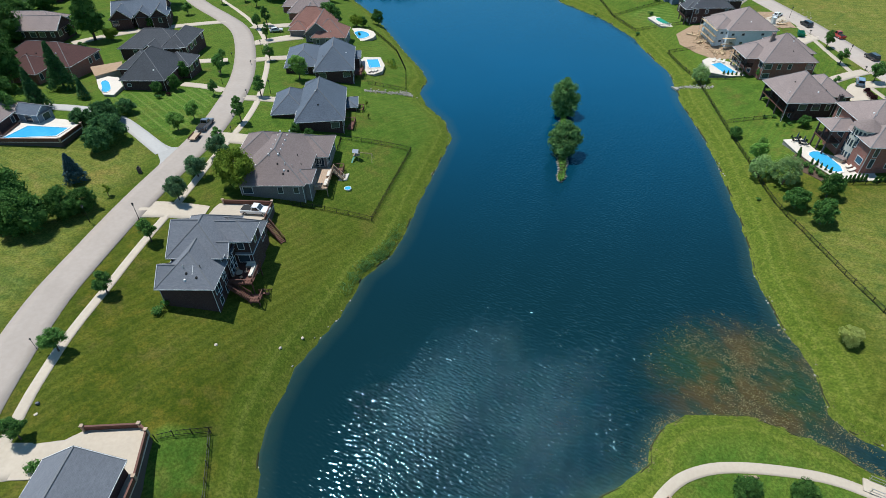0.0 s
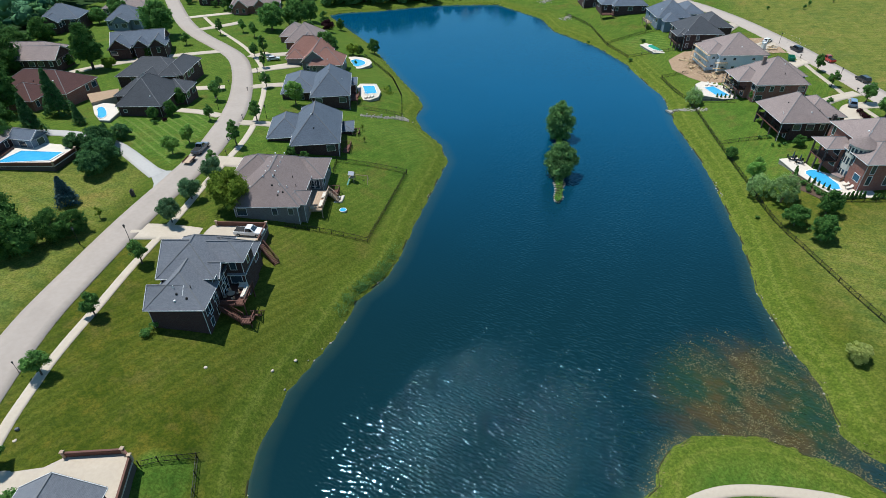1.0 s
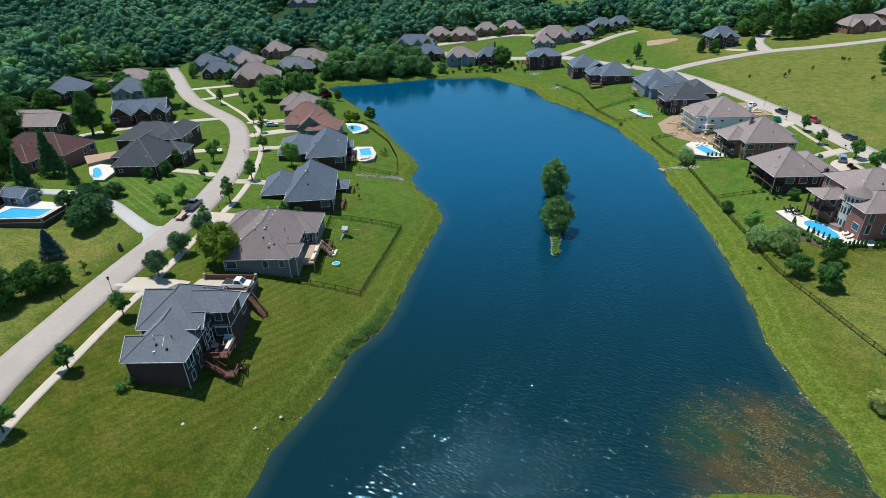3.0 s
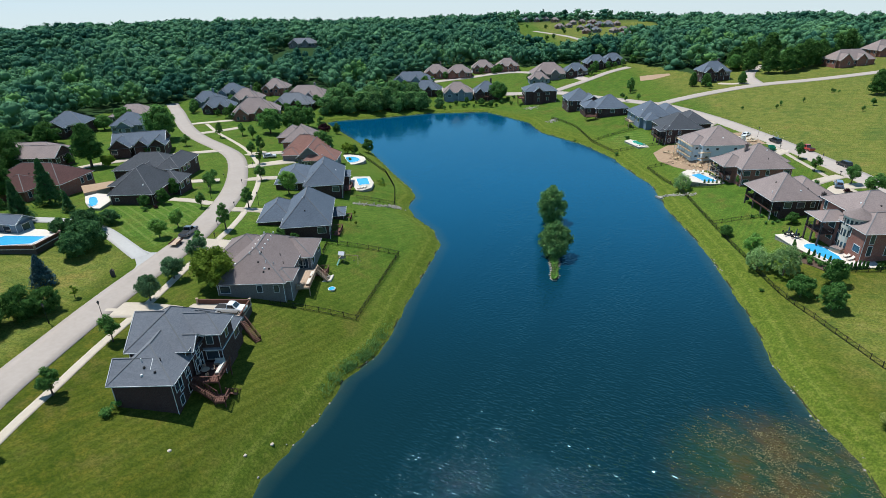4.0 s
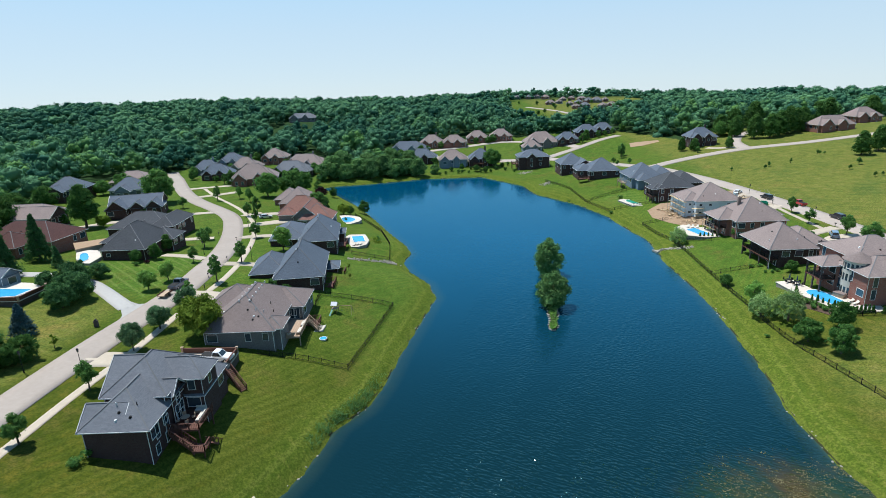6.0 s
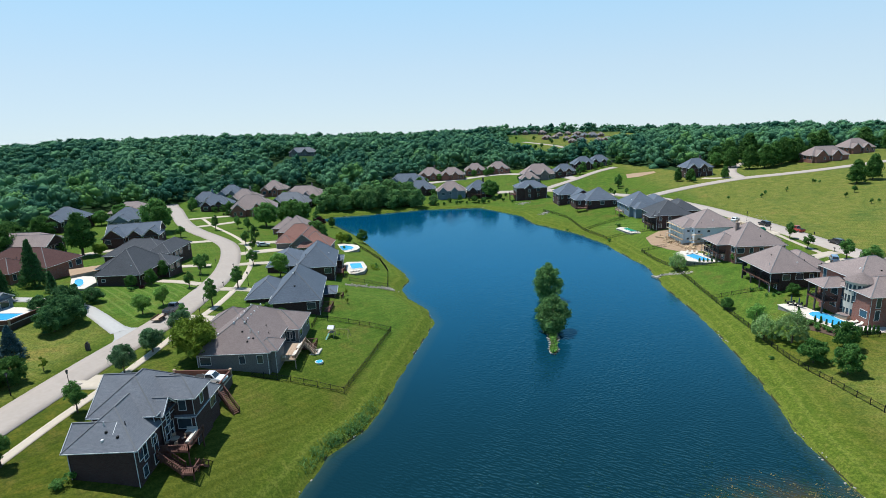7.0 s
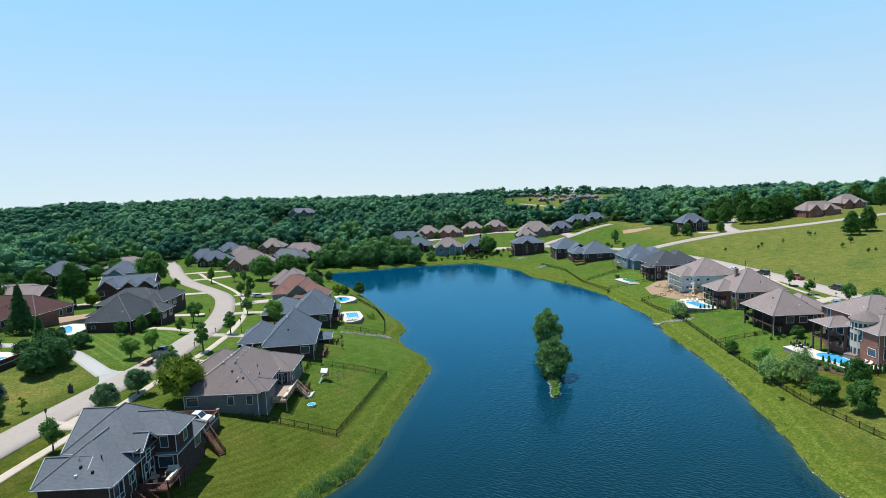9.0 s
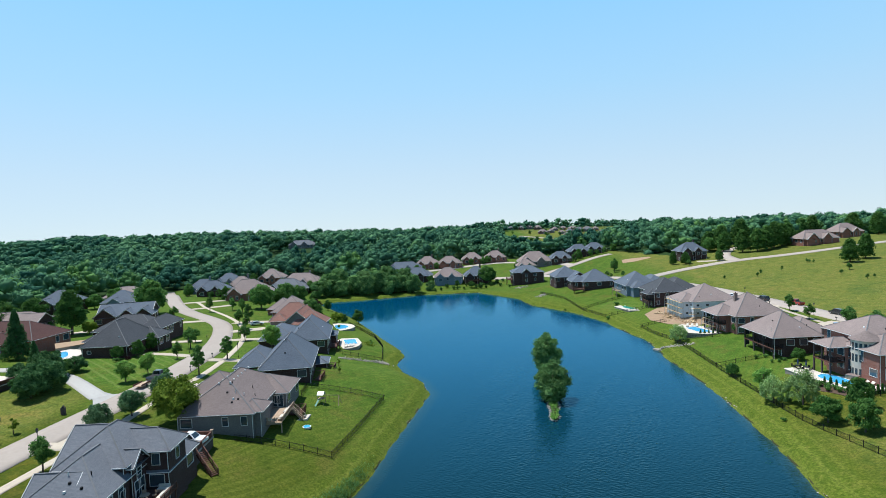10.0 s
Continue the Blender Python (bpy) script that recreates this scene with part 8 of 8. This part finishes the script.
def bank_lip():
    """The eroded edge of the turf just over the waterline."""
    r = np.random.default_rng(61)
    p = np.array(resample([tuple(q) for q in SHORE] + [tuple(SHORE[0])], 0.7))[:-1]
    t = np.roll(p, -1, 0) - np.roll(p, 1, 0)
    t /= np.linalg.norm(t, axis=1)[:, None]
    out = np.stack([t[:, 1], -t[:, 0]], 1)
    probe = shore_distance(p[:, 0] + out[:, 0], p[:, 1] + out[:, 1])
    out = np.where((probe > 0)[:, None], out, -out)
    wob = np.convolve(r.normal(0, 1, len(p) + 4), np.ones(5) / 5, "valid")[:, None] * 0.16
    rows = []
    for s, z in ((-0.24, -0.35), (-0.07, 0.02), (0.01, 0.12), (0.07, 0.17), (0.14, 0.15), (0.22, 0.0)):
        rows.append(np.column_stack([p + out * (s + wob), z + (z > 0) * r.uniform(-0.05, 0.08, len(p))]))
    k, m = len(p), len(rows)
    idx = np.arange(m * k).reshape(m, k)
    nxt = np.roll(idx, -1, 1)
    faces = np.stack([idx[:-1], nxt[:-1], nxt[1:], idx[1:]], -1).reshape(-1, 4)
    tagged(new("bank", raw_mesh("bank", np.concatenate(rows), faces, SOIL, True)), "dark eroded earth edge of the lake bank", "bank", kind="structure")


bank_lip()
line = resample([(-22.2, 151.2), (-16, 153.2), (-11.6, 155.6)], 0.16)
scatter_rocks("drain_rocks", [(x + rng.normal(0, 0.45), y + rng.normal(0, 0.5), lz(x, y) + 0.05) for x, y in line for _ in range(3)] + [(x, y, lz(x, y) + 0.1) for x, y in rng.normal((-10.8, 156), (1.0, 0.8), (90, 2))], "pale riprap in a drainage swale", 0.14, 0.38, 4)
line = resample([(71.8, 164.6), (76, 161.6), (80.6, 159.2)], 0.2)
scatter_rocks("drain_rocks", [(x + rng.normal(0, 0.3), y + rng.normal(0, 0.6), lz(x, y) + 0.05) for x, y in line for _ in range(3)], "pale riprap swale on the eastern bank", 0.14, 0.4, 5)
scatter_rocks("drain_rocks", [(x, y, lz(x, y) + 0.05) for x, y in rng.normal((51.5, 298), (2.0, 1.4), (70, 2))] + [(x, y, lz(x, y) + 0.05) for x, y in rng.normal((56.5, 266), (1.5, 1.6), (50, 2))], "pale stones on the far bank", 0.2, 0.55, 6)
scatter_rocks("meadow_stones", [(x, y, lz(x, y) + 0.03) for x, y in rng.normal((131, 203), (2.2, 8), (26, 2))], "pale stones in the meadow edge", 0.15, 0.4, 7)
terrace(ccw([(70.8, 165.6), (71.6, 163.2), (76.2, 160.8), (80.4, 158.6), (80.9, 160.2), (76.6, 163.0)]), 0.5, "pale stone spillway", ROCK, "spillway")


def grass_fringe(name, spots, label, low, high, mat, seed):
    """Tufts of upright blades."""
    rng = np.random.default_rng(seed)
    p = np.asarray(spots)
    n = len(p)
    h = rng.uniform(low, high, n)
    a = rng.uniform(0, 6.28, n)
    w = h * rng.uniform(0.35, 0.8, n)
    dx, dy = np.cos(a) * w / 2, np.sin(a) * w / 2
    lean = rng.normal(0, 0.9, (n, 2)) * h[:, None]
    V = np.stack([np.column_stack([p[:, 0] - dx, p[:, 1] - dy, p[:, 2] - 0.1]), np.column_stack([p[:, 0] + dx, p[:, 1] + dy, p[:, 2] - 0.1]), np.column_stack([p[:, 0] + lean[:, 0] + dx * 0.7, p[:, 1] + lean[:, 1] + dy * 0.7, p[:, 2] + h]), np.column_stack([p[:, 0] + lean[:, 0] - dx * 0.7, p[:, 1] + lean[:, 1] - dy * 0.7, p[:, 2] + h * 0.8])], 1)
    tagged(new(name, raw_mesh(name, V.reshape(-1, 3), np.arange(4 * n).reshape(-1, 4), mat)), label, "grass", kind="stuff")


out = []
for k in range(4):
    q = ring + rng.normal(0, 1.1, ring.shape) * (1.0, 1.0)
    d = shore_distance(q[:, 0], q[:, 1])
    q = q[(d > 0.15) & (d < 3.2)]
    out.append(q[rng.random(len(q)) < 0.25 + 0.75 * (np.sin(q[:, 1] * 0.23 + q[:, 0] * 0.1) > -0.4)])
q = np.concatenate(out)
grass_fringe("bank_grass", np.column_stack([q, land(q[:, 0], q[:, 1])]), "rank yellow-green grass along the bank", 0.06, 0.20, GRASS_BLADES, 11)
brush = np.array(resample(SHORE_WEST[5:13], 0.3))
brush = np.repeat(brush[(brush[:, 1] > 72) & (brush[:, 1] < 96)], 95, 0)
dense = np.exp(-((brush[:, 1] - 82) / 7.5) ** 2)
q = brush + rng.normal(0, 0.75, brush.shape) - (0.7, 0)
d = shore_distance(q[:, 0], q[:, 1])
q = q[(d > 0.15) & (d < 2.3) & (rng.random(len(q)) < dense * (0.35 + 0.65 * (np.sin(q[:, 1] * 1.9) > -0.3)))]
grass_fringe("bank_brush", np.column_stack([q, land(q[:, 0], q[:, 1]) + rng.uniform(0, 0.6, len(q))]), "low green brush on the western bank", 0.08, 0.20, LEAF_ISLE, 12)


def island():
    spine = resample(rounded([(28.5, 112.0), (29.6, 116), (30.4, 121), (32.4, 132), (34.2, 145), (35.4, 156)]), 0.7)
    p = np.array(spine)
    t = np.gradient(p, axis=0)
    t /= np.linalg.norm(t, axis=1)[:, None]
    nr = np.stack([-t[:, 1], t[:, 0]], 1)
    f = np.linspace(0, 1, len(p))
    w = 0.22 + 0.95 * np.minimum(1, f * 14) * np.minimum(1, (1 - f) * 14) * (1 + 0.25 * np.sin(f * 40))
    rows = []
    for s, z in ((-1.25, -1.2), (-1.0, -0.05), (-0.6, 0.38), (0, 0.62), (0.6, 0.38), (1.0, -0.05), (1.25, -1.2)):
        rows.append(np.column_stack([p + nr * (w * s)[:, None], np.full(len(p), z) + (0.12 * np.sin(f * 60 + s * 3) if z > 0 else 0)]))
    k, m = len(p), len(rows)
    idx = np.arange(m * k).reshape(m, k)
    faces = np.stack([idx[:-1, :-1], idx[:-1, 1:], idx[1:, 1:], idx[1:, :-1]], -1).reshape(-1, 4)[:, ::-1]
    tagged(new("island", raw_mesh("island", np.concatenate(rows), faces, SOIL, True)), "narrow earth island in the lake", "island", kind="structure")
    r = np.random.default_rng(31)
    rocks = [(p[i, 0] + nr[i, 0] * w[i] * s, p[i, 1] + nr[i, 1] * w[i] * s, 0.42 - 0.38 * abs(s)) for i in range(len(p)) for s in r.choice((-1, 1), 9 if f[i] < 0.25 else 4) * r.uniform(0.5, 1.06, 9 if f[i] < 0.25 else 4)]
    scatter_rocks("island_rocks", rocks, "pale limestone riprap on the island", 0.14, 0.36, 32)
    i = r.integers(0, len(p), 5200)
    q = p[i] + nr[i] * (w[i] * r.uniform(-0.6, 0.6, len(i)))[:, None]
    grass_fringe("island_grass", np.column_stack([q, 0.3 + 0.5 * r.random(len(q))]), "low grass and brush on the island", 0.10, 0.30, LEAF_FRESH, 33)


island()


def pondweed():
    r = np.random.default_rng(41)
    n = 110000
    p = np.column_stack([r.uniform(14, 68, n), r.uniform(30, 72, n)])
    d = shore_distance(p[:, 0], p[:, 1])
    e = np.hypot((p[:, 0] - 51) / 14.0, (p[:, 1] - 55.5) / 12.0)
    clump = np.sin(p[:, 0] * 0.31 + 1.3 * np.sin(p[:, 1] * 0.23)) * np.cos(p[:, 1] * 0.37 + 1.1 * np.sin(p[:, 0] * 0.19))
    patchy = 0.9 * clump + np.sin(p[:, 0] * 0.9 + 2 * np.sin(p[:, 1] * 0.45)) * np.cos(p[:, 1] * 1.1 + 1.5 * np.sin(p[:, 0] * 0.5)) + 0.6 * np.sin(p[:, 0] * 2.3 + p[:, 1] * 1.7)
    drift = (d < -0.3) & (r.random(n) < np.clip(1.25 - e, 0, 1)) & (patchy + r.normal(0, 0.5, n) > 0.0 + 0.5 * (e > 0.8))
    rim = (np.abs(d + 0.6) < 1.5 * r.random(n)) & (p[:, 1] < 66) & (p[:, 0] > 28) & (patchy + r.normal(0, 0.6, n) > -0.5)
    p = p[drift | rim]
    n = len(p)
    a, s = r.uniform(0, 6.28, n), 0.03 + 0.11 * r.random(n) ** 2
    V = [np.column_stack([p[:, 0] + np.cos(a + k * 1.2566) * s * r.uniform(0.5, 1.3, n), p[:, 1] + np.sin(a + k * 1.2566) * s * r.uniform(0.5, 1.0, n), np.maximum(0.012, land(p[:, 0], p[:, 1]) + 0.05) + r.uniform(0, 0.03, n)]) for k in range(5)]
    tagged(new("pondweed", raw_mesh("pondweed", np.stack(V, 1).reshape(-1, 3), np.arange(5 * n).reshape(-1, 5), WEED)), "brown and olive pondweed floating in the shallows", "pondweed", kind="stuff")


pondweed()
q = np.random.default_rng(51).normal((0, 0), (0.8, 1.1), (260, 2))
for cx, cy in ((-17.4, 178), (-16.6, 174.5)):
    z = land(q[:130, 0] * 0.8 + cx, q[:130, 1] + cy)
    grass_fringe("flower_bed", np.column_stack([q[:130, 0] * 0.8 + cx, q[:130, 1] + cy, z]), "yellow-green planted bed with stones", 0.2, 0.5, LEAF_LIME, 52)
